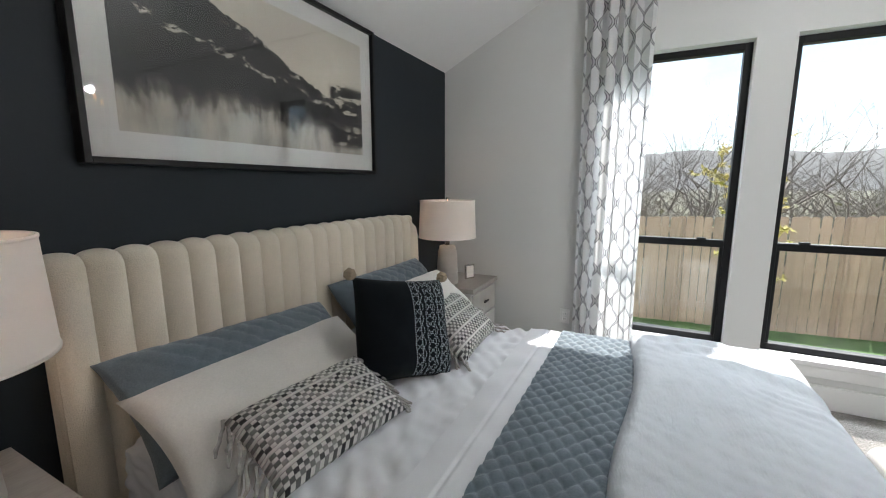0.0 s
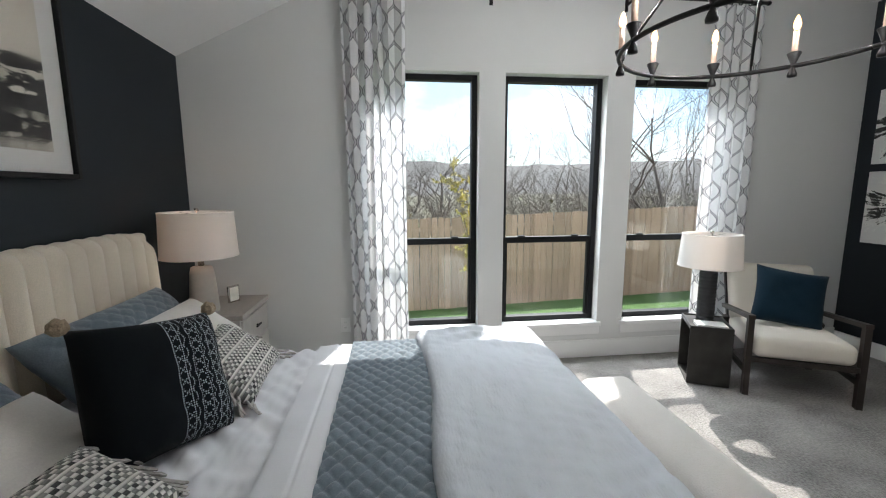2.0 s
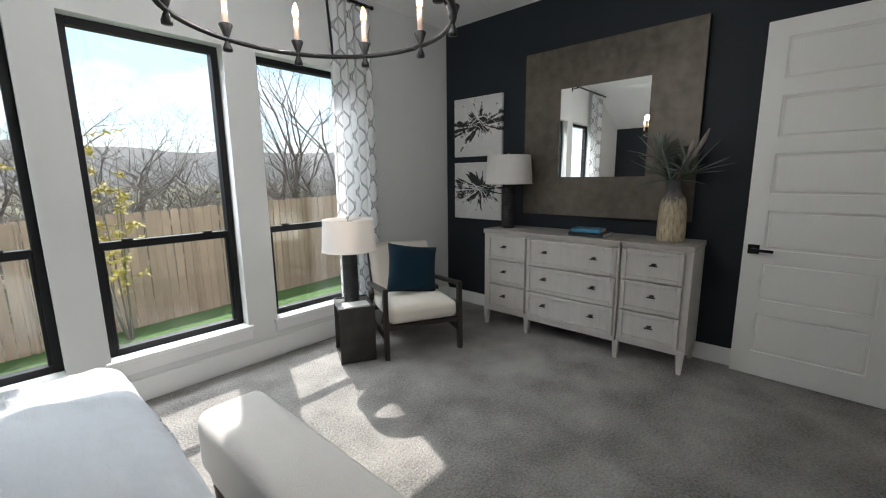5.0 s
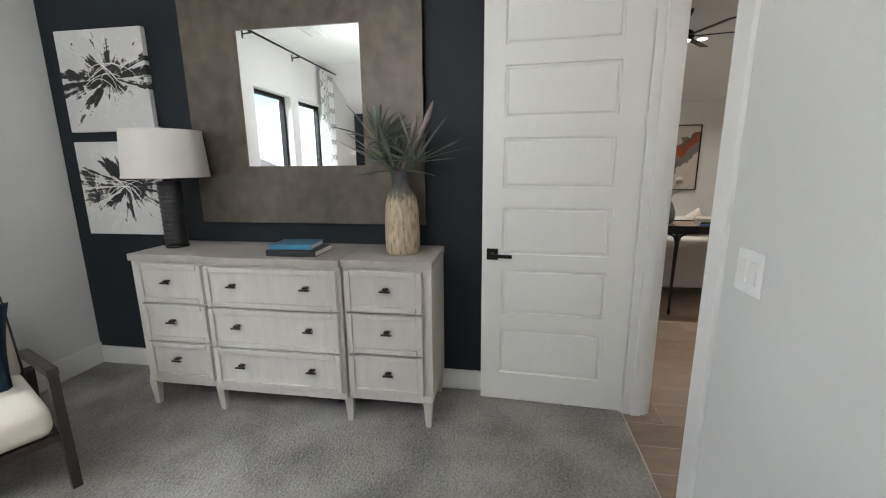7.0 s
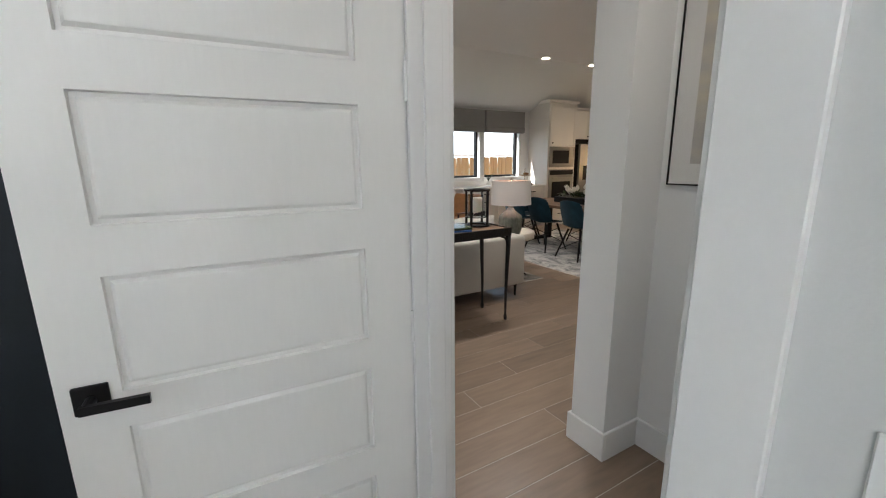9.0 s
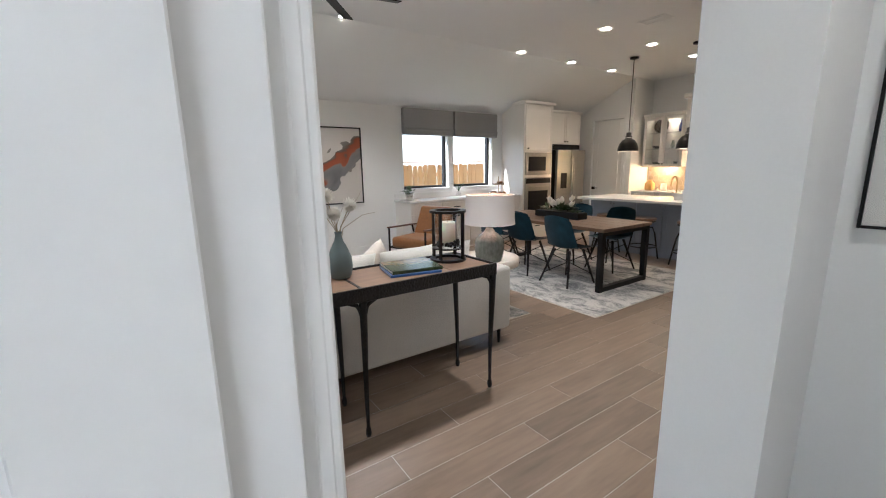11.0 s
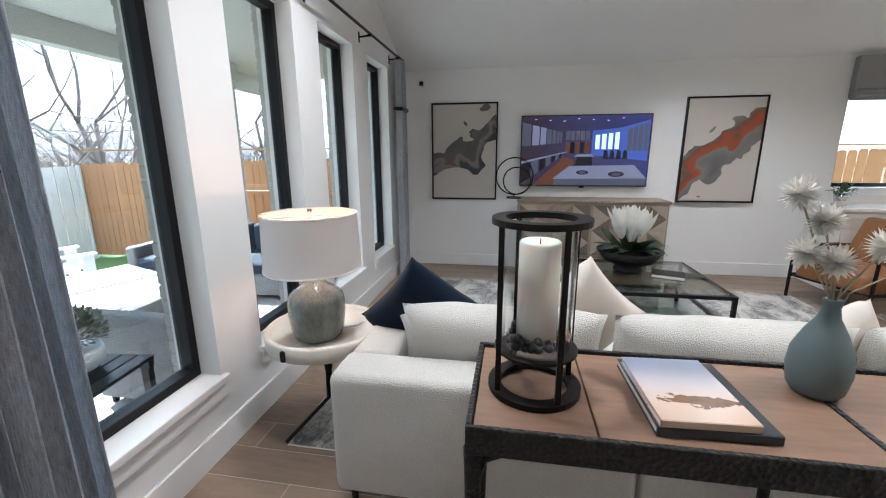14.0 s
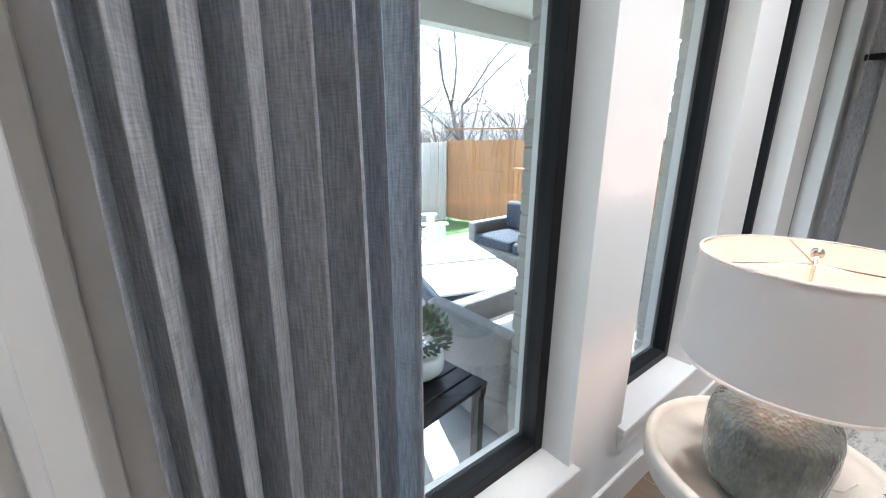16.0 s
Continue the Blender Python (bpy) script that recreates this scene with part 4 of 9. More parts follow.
def bed_pillow(name, w, h, t, at, rx, rz, material, label, seed, quilt=0.0, pinch=0.10, ry=0.0, n=28, wr=0.010, cell=0.10):
    ob = thing(name, label, "pillow", pose(at[0], at[1], at[2], rx, ry, rz))
    part("pillow_cover", pillow(w, h, t, n, n, wr, seed, pinch, quilt, cell), material, ob, smooth=True)
    return ob


# the pillows face the foot of the bed: their own x runs along the headboard
bed_pillow("euro_sham", 1.00, 0.46, 0.17, (-1.36, 1.06, 0.725), -50, 90, QUILT, "quilted steel blue pillow sham against the headboard", 2, 0.012, n=84, ry=3, cell=0.085)
bed_pillow("euro_sham", 0.92, 0.44, 0.17, (-1.37, 2.07, 0.765), -42, 90, QUILT, "quilted steel blue pillow sham against the headboard", 5, 0.012, n=84, cell=0.085)
bed_pillow("bed_pillow", 0.96, 0.42, 0.18, (-1.19, 1.03, 0.70), -56, 90, OATMEAL, "oatmeal linen pillow leaning on a blue sham", 8, ry=1)
bed_pillow("bed_pillow", 0.84, 0.44, 0.19, (-1.16, 2.06, 0.725), -50, 89, OATMEAL, "oatmeal linen pillow leaning on a blue sham", 11)


def tassels(ob, w, h, seed, n=4):
    rnd = random.Random(seed)
    for side in (-1, 1):
        for k in range(11):
            z = -h / 2 + h * k / 10
            p = [Vector((side * w / 2 * 0.97, 0, z))]
            dirx = Vector((side * 0.010, rnd.uniform(-0.004, 0.010), -0.012))
            for q in range(5):
                p.append(p[-1] + dirx + Vector((side * rnd.uniform(-0.004, 0.006), rnd.uniform(-0.006, 0.004), rnd.uniform(-0.012, 0.004))))
            part("tassel", tube(p, 0.006, 5, radii=[0.007, 0.006, 0.006, 0.006, 0.007, 0.004]), YARN, ob)


pw = bed_pillow("throw_pillow", 0.54, 0.30, 0.15, (-0.91, 0.93, 0.71), -62, 84, KNIT, "chunky black and cream woven lumbar pillow with tassels", 21, wr=0.006)
tassels(pw, 0.54, 0.30, 3)
pw = bed_pillow("throw_pillow", 0.48, 0.33, 0.14, (-0.86, 1.87, 0.735), -56, 93, KNIT, "chunky black and cream woven lumbar pillow with tassels", 24, wr=0.006)
tassels(pw, 0.48, 0.33, 6)
pw = bed_pillow("throw_pillow", 0.46, 0.45, 0.19, (-0.935, 1.455, 0.835), -24, 62, TRIBAL, "square black velvet pillow with white embroidery and pompoms", 31, wr=0.012, ry=9)
for sx in (-1, 1):
    for sz in (-1, 1):
        b4 = bmesh.new()
        bmesh.ops.create_icosphere(b4, subdivisions=3, radius=0.026)
        for v in b4.verts:
            v.co *= 1 + 0.22 * noise.noise(v.co * 90)
        bmesh.ops.translate(b4, verts=b4.verts, vec=(sx * 0.24, -0.005, sz * 0.235))
        part("pompom", b4, TAN_YARN, pw)


# ---- lamps and nightstands ----
def drum_shade(r0, r1, z0, z1, parent, lined=None):
    sh = part("shade", lathe([(r0, z0), (r1, z1)], 40, cap=False), SHADE_M, parent, "white linen drum shade", smooth=True)
    part("shade_lining", lathe([(r0 - 0.004, z0 + 0.002), (r1 - 0.004, z1 - 0.002)], 40, cap=False), lined or SHADE_M, sh, smooth=True)
    bm = bmesh.new()
    for k in range(3):
        a = k * 2 * math.pi / 3 + 0.4
        tube([(0, 0, z1 - 0.012), (math.cos(a) * (r1 - 0.004), math.sin(a) * (r1 - 0.004), z1 - 0.006)], 0.0022, 6, bm=bm)
    part("spider", bm, CHROME, sh)
    for r, z in ((r0, z0), (r1, z1)):
        bm = lathe([(r - 0.003, z - 0.004), (r + 0.0025, z - 0.004), (r + 0.0025, z + 0.004), (r - 0.003, z + 0.004)], 40, cap=False)
        part("trim_ring", bm, SHADE_M, sh, smooth=True)
    part("finial", lathe([(0.004, z1 - 0.012), (0.004, z1 + 0.004), (0.012, z1 + 0.006), (0.014, z1 + 0.016), (0.010, z1 + 0.026), (0.0, z1 + 0.028)], 14), CHROME, parent, smooth=True)
    part("harp", tube([(0, 0, z0 + 0.02), (0, 0, z1 + 0.004)], 0.004, 6), CHROME, parent)
    return sh


BULB_SOFT = emit_mat("soft_bulb_glow", (1.0, 0.62, 0.36), 4.0)
LAMPSTONE = mat("taupe_ceramic", (0.42, 0.39, 0.35), 0.6, scale=30, vary=0.08, bump=0.1)


def stone_lamp(x, y, z, label):
    t = thing("table_lamp", label, "lamp", pose(x, y, z), "bedside lamps")
    part("base", lathe([(0.085, 0.0), (0.088, 0.01), (0.072, 0.26), (0.060, 0.30), (0.02, 0.305)], 28), LAMPSTONE, t, smooth=True)
    part("neck", lathe([(0.018, 0.30), (0.018, 0.36), (0.028, 0.365), (0.028, 0.40)], 14), CHROME, t, smooth=True)
    drum_shade(0.224, 0.212, 0.37, 0.65, t)
    part("bulb", lathe([(0.0, 0.43), (0.022, 0.44), (0.030, 0.47), (0.022, 0.51), (0.0, 0.53)], 14), BULB_SOFT, t, smooth=True)
    lamp("table_lamp_light", (x, y, z + 0.56), 0.4, (1.0, 0.78, 0.62), 0.03)
    return t


def nightstand(y0, y1, label):
    t = thing("nightstand", label, "nightstand", pose(-1.40, (y0 + y1) / 2, 0), "nightstands")
    w = (y1 - y0) / 2
    part("tabletop", box(-0.25, -w, 0.655, 0.28, w, 0.69, 0.004), GREYWOOD, t)
    part("body", box(-0.24, -w + 0.015, 0.20, 0.255, w - 0.015, 0.655, 0.004), WASHWOOD, t)
    for k, (a, b) in enumerate(((0.44, 0.64), (0.225, 0.425))):
        d = part("drawer", box(0.255, -w + 0.03, a, 0.272, w - 0.03, b, 0.004), WASHWOOD, t)
        part("handle", bar((0.287, -0.045, (a + b) / 2), (0.287, 0.045, (a + b) / 2), 0.010, 0.010, bm=box(0.27, -0.008, (a + b) / 2 - 0.006, 0.288, 0.008, (a + b) / 2 + 0.006)), BRONZE, d)
    for sx in (-0.21, 0.23):
        for sy in (-w + 0.04, w - 0.04):
            part("leg", bar((sx, sy, 0.20), (sx, sy, 0), 0.045, 0.045, w2=0.026, h2=0.026), WASHWOOD, t)
    return t


nightstand(2.70, 3.24, "whitewashed wooden nightstand with two drawers beside the bed")
nightstand(-0.19, 0.40, "whitewashed wooden nightstand close to the south wall")
stone_lamp(-1.40, 2.835, 0.69, "table lamp with taupe ceramic base and white drum shade")
stone_lamp(-1.40, 0.23, 0.69, "table lamp with taupe ceramic base and white drum shade")
pf = thing("photo_frame", "small silver photo frame standing on the nightstand", "picture frame", pose(-1.30, 3.05, 0.69, 0, 0, 60))
part("frame", box(-0.045, -0.008, 0.0, 0.045, 0.008, 0.12, 0.003), CHROME, pf)
part("photo", box(-0.035, -0.0105, 0.012, 0.035, -0.0085, 0.108), PAPER, pf)
part("easel", bar((0, 0.008, 0.08), (0, 0.05, 0.0), 0.02, 0.004), BLACK, pf)

# ---- framed print over the bed ----
def ramp_mat(name, stops, fac_fn, rough=0.5):
    m, n, l, b = base_mat(name, rough)
    co = n.new("ShaderNodeTexCoord")
    r = n.new("ShaderNodeValToRGB")
    els = r.color_ramp.elements
    while len(els) < len(stops):
        els.new(0.5)
    for e, (p, c) in zip(els, stops):
        e.position, e.color = p, (*c, 1)
    l.new(fac_fn(n, l, co), r.inputs[0])
    l.new(r.outputs[0], b.inputs["Base Color"])
    return m


def noise_of(n, l, vec, scale, detail=6, stretch=(1, 1, 1), rough=0.6, off=(0, 0, 0), distortion=0.0):
    mp = n.new("ShaderNodeMapping")
    mp.inputs["Scale"].default_value, mp.inputs["Location"].default_value = stretch, off
    l.new(vec, mp.inputs["Vector"])
    t = n.new("ShaderNodeTexNoise")
    t.inputs["Scale"].default_value, t.inputs["Detail"].default_value, t.inputs["Roughness"].default_value = scale, detail, rough
    t.inputs["Distortion"].default_value = distortion
    l.new(mp.outputs[0], t.inputs["Vector"])
    return t.outputs["Fac"]


def landscape_print(n, l, co):
    """A dark slope falling across a pale sky, snow streaks on it and mist with drips below."""
    sp = n.new("ShaderNodeSeparateXYZ")
    l.new(co.outputs["Object"], sp.inputs[0])
    y, z = sp.outputs[1], sp.outputs[2]
    vec = co.outputs["Object"]
    jag = noise_of(n, l, vec, 7, 9, (1, 1, 1), 0.65)
    fine = noise_of(n, l, vec, 13, 10, (1, 0.8, 2.0), 0.7)
    drip = noise_of(n, l, vec, 6, 7, (1, 1.3, 0.55), off=(3, 0, 0))
    cloud = noise_of(n, l, vec, 2.2, 6, (1, 1, 1.6), off=(0, 4, 0))

    def smooth(x, lo, hi):
        k = n.new("ShaderNodeMapRange")
        k.interpolation_type = "SMOOTHSTEP"
        k.inputs["From Min"].default_value, k.inputs["From Max"].default_value = lo, hi
        l.new(x, k.inputs["Value"])
        return k.outputs[0]

    def blend(a, b, f):
        return math_node(n, l, "ADD", math_node(n, l, "MULTIPLY", a, math_node(n, l, "SUBTRACT", 1.0, f)), math_node(n, l, "MULTIPLY", b, f))

    line = math_node(n, l, "SUBTRACT", z, math_node(n, l, "MULTIPLY_ADD", y, -0.40, 0.115))
    line = math_node(n, l, "ADD", line, math_node(n, l, "MULTIPLY_ADD", jag, 0.10, -0.05))
    streak = math_node(n, l, "ABSOLUTE", math_node(n, l, "ADD", math_node(n, l, "SUBTRACT", z, math_node(n, l, "MULTIPLY_ADD", y, -0.20, 0.0)), math_node(n, l, "MULTIPLY_ADD", jag, 0.16, -0.08)))
    snow = math_node(n, l, "MULTIPLY", math_node(n, l, "SUBTRACT", 1.0, smooth(streak, 0.004, 0.030)), smooth(fine, 0.42, 0.56))
    rim = math_node(n, l, "MULTIPLY", smooth(line, -0.10, -0.01), smooth(fine, 0.48, 0.62))
    rock = math_node(n, l, "MAXIMUM", math_node(n, l, "MULTIPLY_ADD", fine, 0.62, -0.10), math_node(n, l, "MULTIPLY", math_node(n, l, "MAXIMUM", snow, rim), 0.72))
    mist = smooth(math_node(n, l, "SUBTRACT", math_node(n, l, "MULTIPLY_ADD", drip, 0.30, -0.15), z), 0.04, 0.24)
    low = blend(rock, math_node(n, l, "MULTIPLY_ADD", drip, 0.45, 0.46), mist)
    sky_ = math_node(n, l, "MULTIPLY_ADD", cloud, 0.5, 0.60)
    f = blend(low, sky_, smooth(line, -0.008, 0.008))
    blocks = math_node(n, l, "MULTIPLY", math_node(n, l, "MULTIPLY", smooth(y, 0.36, 0.44), smooth(noise_of(n, l, vec, 6, 8, (1, 0.6, 2.4), off=(7, 2, 0)), 0.44, 0.52)), math_node(n, l, "SUBTRACT", 1.0, smooth(math_node(n, l, "ABSOLUTE", math_node(n, l, "ADD", z, 0.11)), 0.12, 0.20)))
    return blend(f, math_node(n, l, "MULTIPLY", fine, 0.35), blocks)


PRINT1 = ramp_mat("misty_mountain_print", [(0.0, (0.006, 0.006, 0.007)), (0.40, (0.022, 0.02, 0.019)), (0.55, (0.12, 0.108, 0.092)), (0.70, (0.50, 0.455, 0.385)), (1.0, (0.74, 0.68, 0.58))], landscape_print)
MATBOARD = mat("white_mat_board", (0.74, 0.72, 0.69), 0.85, scale=200, vary=0.02)
pic = thing("framed_picture", "large misty landscape print in a thin black frame", "picture", pose(-1.655, 1.455, 1.972))
PW, PH = 0.79, 0.44
part("backing", box(-0.022, -PW + 0.01, -PH + 0.01, 0.0, PW - 0.01, PH - 0.01), BLACK, pic)
part("mat_board", box(0.0, -PW + 0.015, -PH + 0.015, 0.003, PW - 0.015, PH - 0.015), MATBOARD, pic)
part("print", box(0.003, -PW + 0.12, -PH + 0.115, 0.0045, PW - 0.12, PH - 0.115), PRINT1, pic)
for a, b, c, d in ((-PW, -PW + 0.022, -PH, PH), (PW - 0.022, PW, -PH, PH), (-PW + 0.022, PW - 0.022, -PH, -PH + 0.022), (-PW + 0.022, PW - 0.022, PH - 0.022, PH)):
    part("frame", box(-0.024, a, c, 0.028, b, d, 0.002, 1), BLACK, pic, "thin black frame")
g = part("glass", box(0.012, -PW + 0.02, -PH + 0.02, 0.014, PW - 0.02, PH - 0.02), PICGLASS, pic)
g.visible_shadow = False

# ---- dresser and what stands on it ----
DX, DY0, DY1 = 3.558, 0.712, 2.495
dresser = thing("dresser", "whitewashed nine-drawer dresser with a breakfront middle and tapered legs", "dresser", pose(DX, 0, 0))
CUTS = (DY0, 1.20, 2.01, DY1)
BACK = 0.43
for k in range(3):
    a, b = CUTS[k], CUTS[k + 1]
    fx = -0.025 if k == 1 else 0.0
    part("tabletop", box(fx - 0.005, a - (0.004 if k == 0 else 0), 0.918, BACK, b + (0.004 if k == 2 else 0), 0.958, 0.003), GREYWOOD, dresser)
    part("body", box(fx + 0.012, a + 0.001, 0.155, BACK - 0.01, b - 0.001, 0.918, 0.002, 1), WASHWOOD, dresser)
    for zz in range(3):
        z0 = 0.195 + zz * 0.240
        z1 = z0 + 0.229
        m0, m1 = (0.018 if k != 0 else 0.05), (0.018 if k != 2 else 0.05)
        d = part("drawer", box(fx - 0.004, a + m0, z0, fx + 0.012, b - m1, z1, 0.002, 1), WASHWOOD, dresser)
        bm = bmesh.new()
        i0, i1, j0, j1 = a + m0, b - m1, z0, z1
        w = 0.032
        for p0, p1, q0, q1 in ((i0, i0 + w, j0, j1), (i1 - w, i1, j0, j1), (i0 + w, i1 - w, j0, j0 + w), (i0 + w, i1 - w, j1 - w, j1)):
            box(fx - 0.017, p0 + 0.0015, q0 + 0.0015, fx - 0.003, p1 - 0.0015, q1 - 0.0015, 0.0025, 1, bm=bm)
        part("drawer_rim", bm, WASHWOOD, d)
        hs = ((a + b) / 2,) if k != 1 else (a + 0.19, b - 0.19)
        for h in hs:
            zc = (z0 + z1) / 2 + 0.01
            bm = box(fx - 0.040, h - 0.030, zc - 0.006, fx - 0.028, h + 0.030, zc + 0.003, 0.003, 1)
            box(fx - 0.032, h - 0.016, zc + 0.002, fx - 0.003, h + 0.016, zc + 0.013, 0.003, 1, bm=bm)
            part("handle", bm, BRONZE, d, "dark bronze bar pull")
    part("apron", box(fx + 0.004, a + 0.002, 0.148, fx + 0.02, b - 0.002, 0.19, 0.002, 1), WASHWOOD, dresser)
for y in (DY0 + 0.03, 1.20, 2.01, DY1 - 0.03):
    for x in (0.02, BACK - 0.04):
        part("leg", bar((x, y, 0.16), (x, y, 0.0), 0.05, 0.05, w2=0.028, h2=0.028), WASHWOOD, dresser)

CORDBLK = mat("black_ribbed_ceramic", (0.014, 0.014, 0.016), 0.45, scale=30, vary=0.3, bump=0.3)


def column_lamp(x, y, z, h, label, r=0.045, shade=(0.195, 0.185, 0.23), ribs=True, group="", gap=0.035):
    t = thing("table_lamp", label, "lamp", pose(x, y, z), group)
    part("foot", lathe([(r + 0.004, 0.0), (r + 0.006, 0.012), (r, 0.018)], 24), BRONZE, t, smooth=True)
    prof = []
    n = 14
    for k in range(n):
        za, zb = 0.018 + (h - 0.018) * k / n, 0.018 + (h - 0.018) * (k + 1) / n
        prof += [(r, za), (r + 0.004, za + (zb - za) * 0.3), (r + 0.004, za + (zb - za) * 0.7), (r, zb - 0.001)]
    part("column", lathe(prof, 24), CORDBLK, t, "black ribbed column", smooth=True)
    part("neck", lathe([(0.03, h), (0.03, h + gap), (0.012, h + gap + 0.002), (0.012, h + gap + 0.05)], 16), CHROME, t, smooth=True)
    drum_shade(shade[0], shade[1], h + gap - 0.01, h + gap - 0.01 + shade[2], t)
    return t


column_lamp(3.785, 2.368, 0.958, 0.405, "black ribbed table lamp with white drum shade on the dresser", r=0.06, shade=(0.228, 0.208, 0.265))

mirror = thing("wall_mirror", "mirror in a wide mottled bronze frame above the dresser", "mirror", pose(3.945, 1.553, 1.835))
MH, MHZ, GH, GHZ = 0.737, 0.742, 0.380, 0.390
for a, b, c, d in ((-MH, -GH, -MHZ, MHZ), (GH, MH, -MHZ, MHZ), (-GH, GH, -MHZ, -GHZ), (-GH, GH, GHZ, MHZ)):
    part("frame", box(-0.006, a, c, 0.022, b, d, 0.0), SLATE, mirror, "mottled bronze leaf frame")
part("backing", box(0.022, -MH + 0.02, -MHZ + 0.02, 0.05, MH - 0.02, MHZ - 0.02), BLACK, mirror)
part("mirror_glass", box(0.002, -GH, -GHZ, 0.004, GH, GHZ), MIRROR, mirror)

# canvases: black splashes and white threads on pale ground
def splash_art(seed):
    def fn(n, l, co):
        sp = n.new("ShaderNodeSeparateXYZ")
        l.new(co.outputs["Object"], sp.inputs[0])
        y, z = math_node(n, l, "MULTIPLY_ADD", sp.outputs[1], 0.62, 0.03), math_node(n, l, "MULTIPLY_ADD", sp.outputs[2], 1.0, -0.02)
        r = math_node(n, l, "SQRT", math_node(n, l, "ADD", math_node(n, l, "MULTIPLY", y, y), math_node(n, l, "MULTIPLY", z, z)))
        ang = math_node(n, l, "ARCTAN2", z, y)
        cb = n.new("ShaderNodeCombineXYZ")
        l.new(math_node(n, l, "MULTIPLY", math_node(n, l, "SINE", ang), 2.6), cb.inputs[0])
        l.new(math_node(n, l, "MULTIPLY", math_node(n, l, "COSINE", ang), 2.6), cb.inputs[1])
        l.new(math_node(n, l, "MULTIPLY", r, 1.6), cb.inputs[2])
        rays = noise_of(n, l, cb.outputs[0], 1.7, 5, off=(seed, 0, 0), distortion=0.4)
        blot = noise_of(n, l, co.outputs["Object"], 9, 6, off=(0, seed, 0), distortion=1.2)
        f = math_node(n, l, "ADD", math_node(n, l, "MULTIPLY", rays, 1.5), math_node(n, l, "MULTIPLY", blot, 0.95))
        f = math_node(n, l, "SUBTRACT", f, math_node(n, l, "MULTIPLY_ADD", r, -1.0, 0.36))
        return math_node(n, l, "SUBTRACT", math_node(n, l, "MULTIPLY", math_node(n, l, "ADD", f, math_node(n, l, "MULTIPLY_ADD", math_node(n, l, "ABSOLUTE", z), 1.0, -0.13)), 3.2), 2.75)
    return ramp_mat("black_splash_canvas", [(0.0, (0.012, 0.012, 0.012)), (0.20, (0.03, 0.03, 0.03)), (0.34, (0.33, 0.32, 0.31)), (0.5, (0.70, 0.69, 0.67)), (1.0, (0.62, 0.61, 0.60))], fn)


WHITEP = mat("white_paint_thread", (0.72, 0.71, 0.69), 0.5, scale=60, vary=0.05)
for k, zc in enumerate((1.985, 1.305)):
    art = thing("canvas_print", "square black and white abstract splash canvas", "painting", pose(3.985, 2.89, zc), "stacked canvases")
    part("canvas", box(-0.022, -0.315, -0.308, 0.012, 0.315, 0.308, 0.002, 1), splash_art(3.7 + 5 * k), art)
    bm = bmesh.new()
    rnd = random.Random(9 + k)
    for q in range(7):
        c = Vector((-0.0225, 0.06 * rnd.uniform(-1, 1) - 0.03, 0.05 * rnd.uniform(-1, 1) + 0.01))
        pts = []
        for s in range(16):
            a = s / 15 * math.pi * rnd.uniform(1.2, 1.3)
            pts.append(c + Vector((0, math.cos(a + q) * (0.05 + 0.02 * q), math.sin(a * 1.3 + q * 2) * 0.05)))
        tube(pts, 0.0022, 4, bm=bm)
    part("white_threads", bm, WHITEP, art)

vase = thing("vase", "tall speckled tan and grey stoneware vase on the dresser", "vase", pose(3.78, 0.915, 0.958))
def n_sep(n, l, co):
    sp = n.new("ShaderNodeSeparateXYZ")
    l.new(co.outputs["Object"], sp.inputs[0])
    return sp.outputs[2]


VASEM = ramp_mat("dripped_stoneware", [(0.0, (0.05, 0.05, 0.05)), (0.42, (0.16, 0.15, 0.14)), (0.52, (0.36, 0.29, 0.19)), (0.75, (0.52, 0.43, 0.29)), (1.0, (0.60, 0.54, 0.42))],
                 lambda n, l, co: math_node(n, l, "SUBTRACT", math_node(n, l, "ADD", math_node(n, l, "MULTIPLY", noise_of(n, l, co.outputs["Object"], 26, 8, (3, 3, 0.55)), 1.25), -0.02), math_node(n, l, "MULTIPLY", math_node(n, l, "MAXIMUM", math_node(n, l, "SUBTRACT", n_sep(n, l, co), 0.29), 0.0), 6.0)), 0.7)
part("body", lathe([(0.088, 0.0), (0.096, 0.012), (0.098, 0.10), (0.092, 0.26), (0.078, 0.325), (0.052, 0.36), (0.048, 0.43), (0.054, 0.455), (0.046, 0.455), (0.040, 0.40)], 32), VASEM, vase, smooth=True)


def blade(base, tip, width, sag, material_bm, n=7, fold_k=0.25):
    """One long leaf with a keel, from base to tip."""
    base, tip = Vector(base), Vector(tip)
    d = tip - base
    side = d.cross(Vector((0, 0, 1)))
    side = side.normalized() if side.length > 1e-4 else Vector((1, 0, 0))
    up = side.cross(d).normalized()
    rows = []
    for i in range(n + 1):
        t = i / n
        w = width * (math.sin(math.pi * min(1.0, 0.12 + 0.88 * t)) ** 0.7 if t < 1 else 0.02)
        c = base + d * t + Vector((0, 0, -sag * t * t)) + up * sag * 0.5 * math.sin(math.pi * t)
        rows.append([material_bm.verts.new(c - side * w), material_bm.verts.new(c - up * w * fold_k), material_bm.verts.new(c + side * w)])
    for a, b in zip(rows, rows[1:]):
        for k in range(2):
            material_bm.faces.new((a[k], a[k + 1], b[k + 1], b[k]))


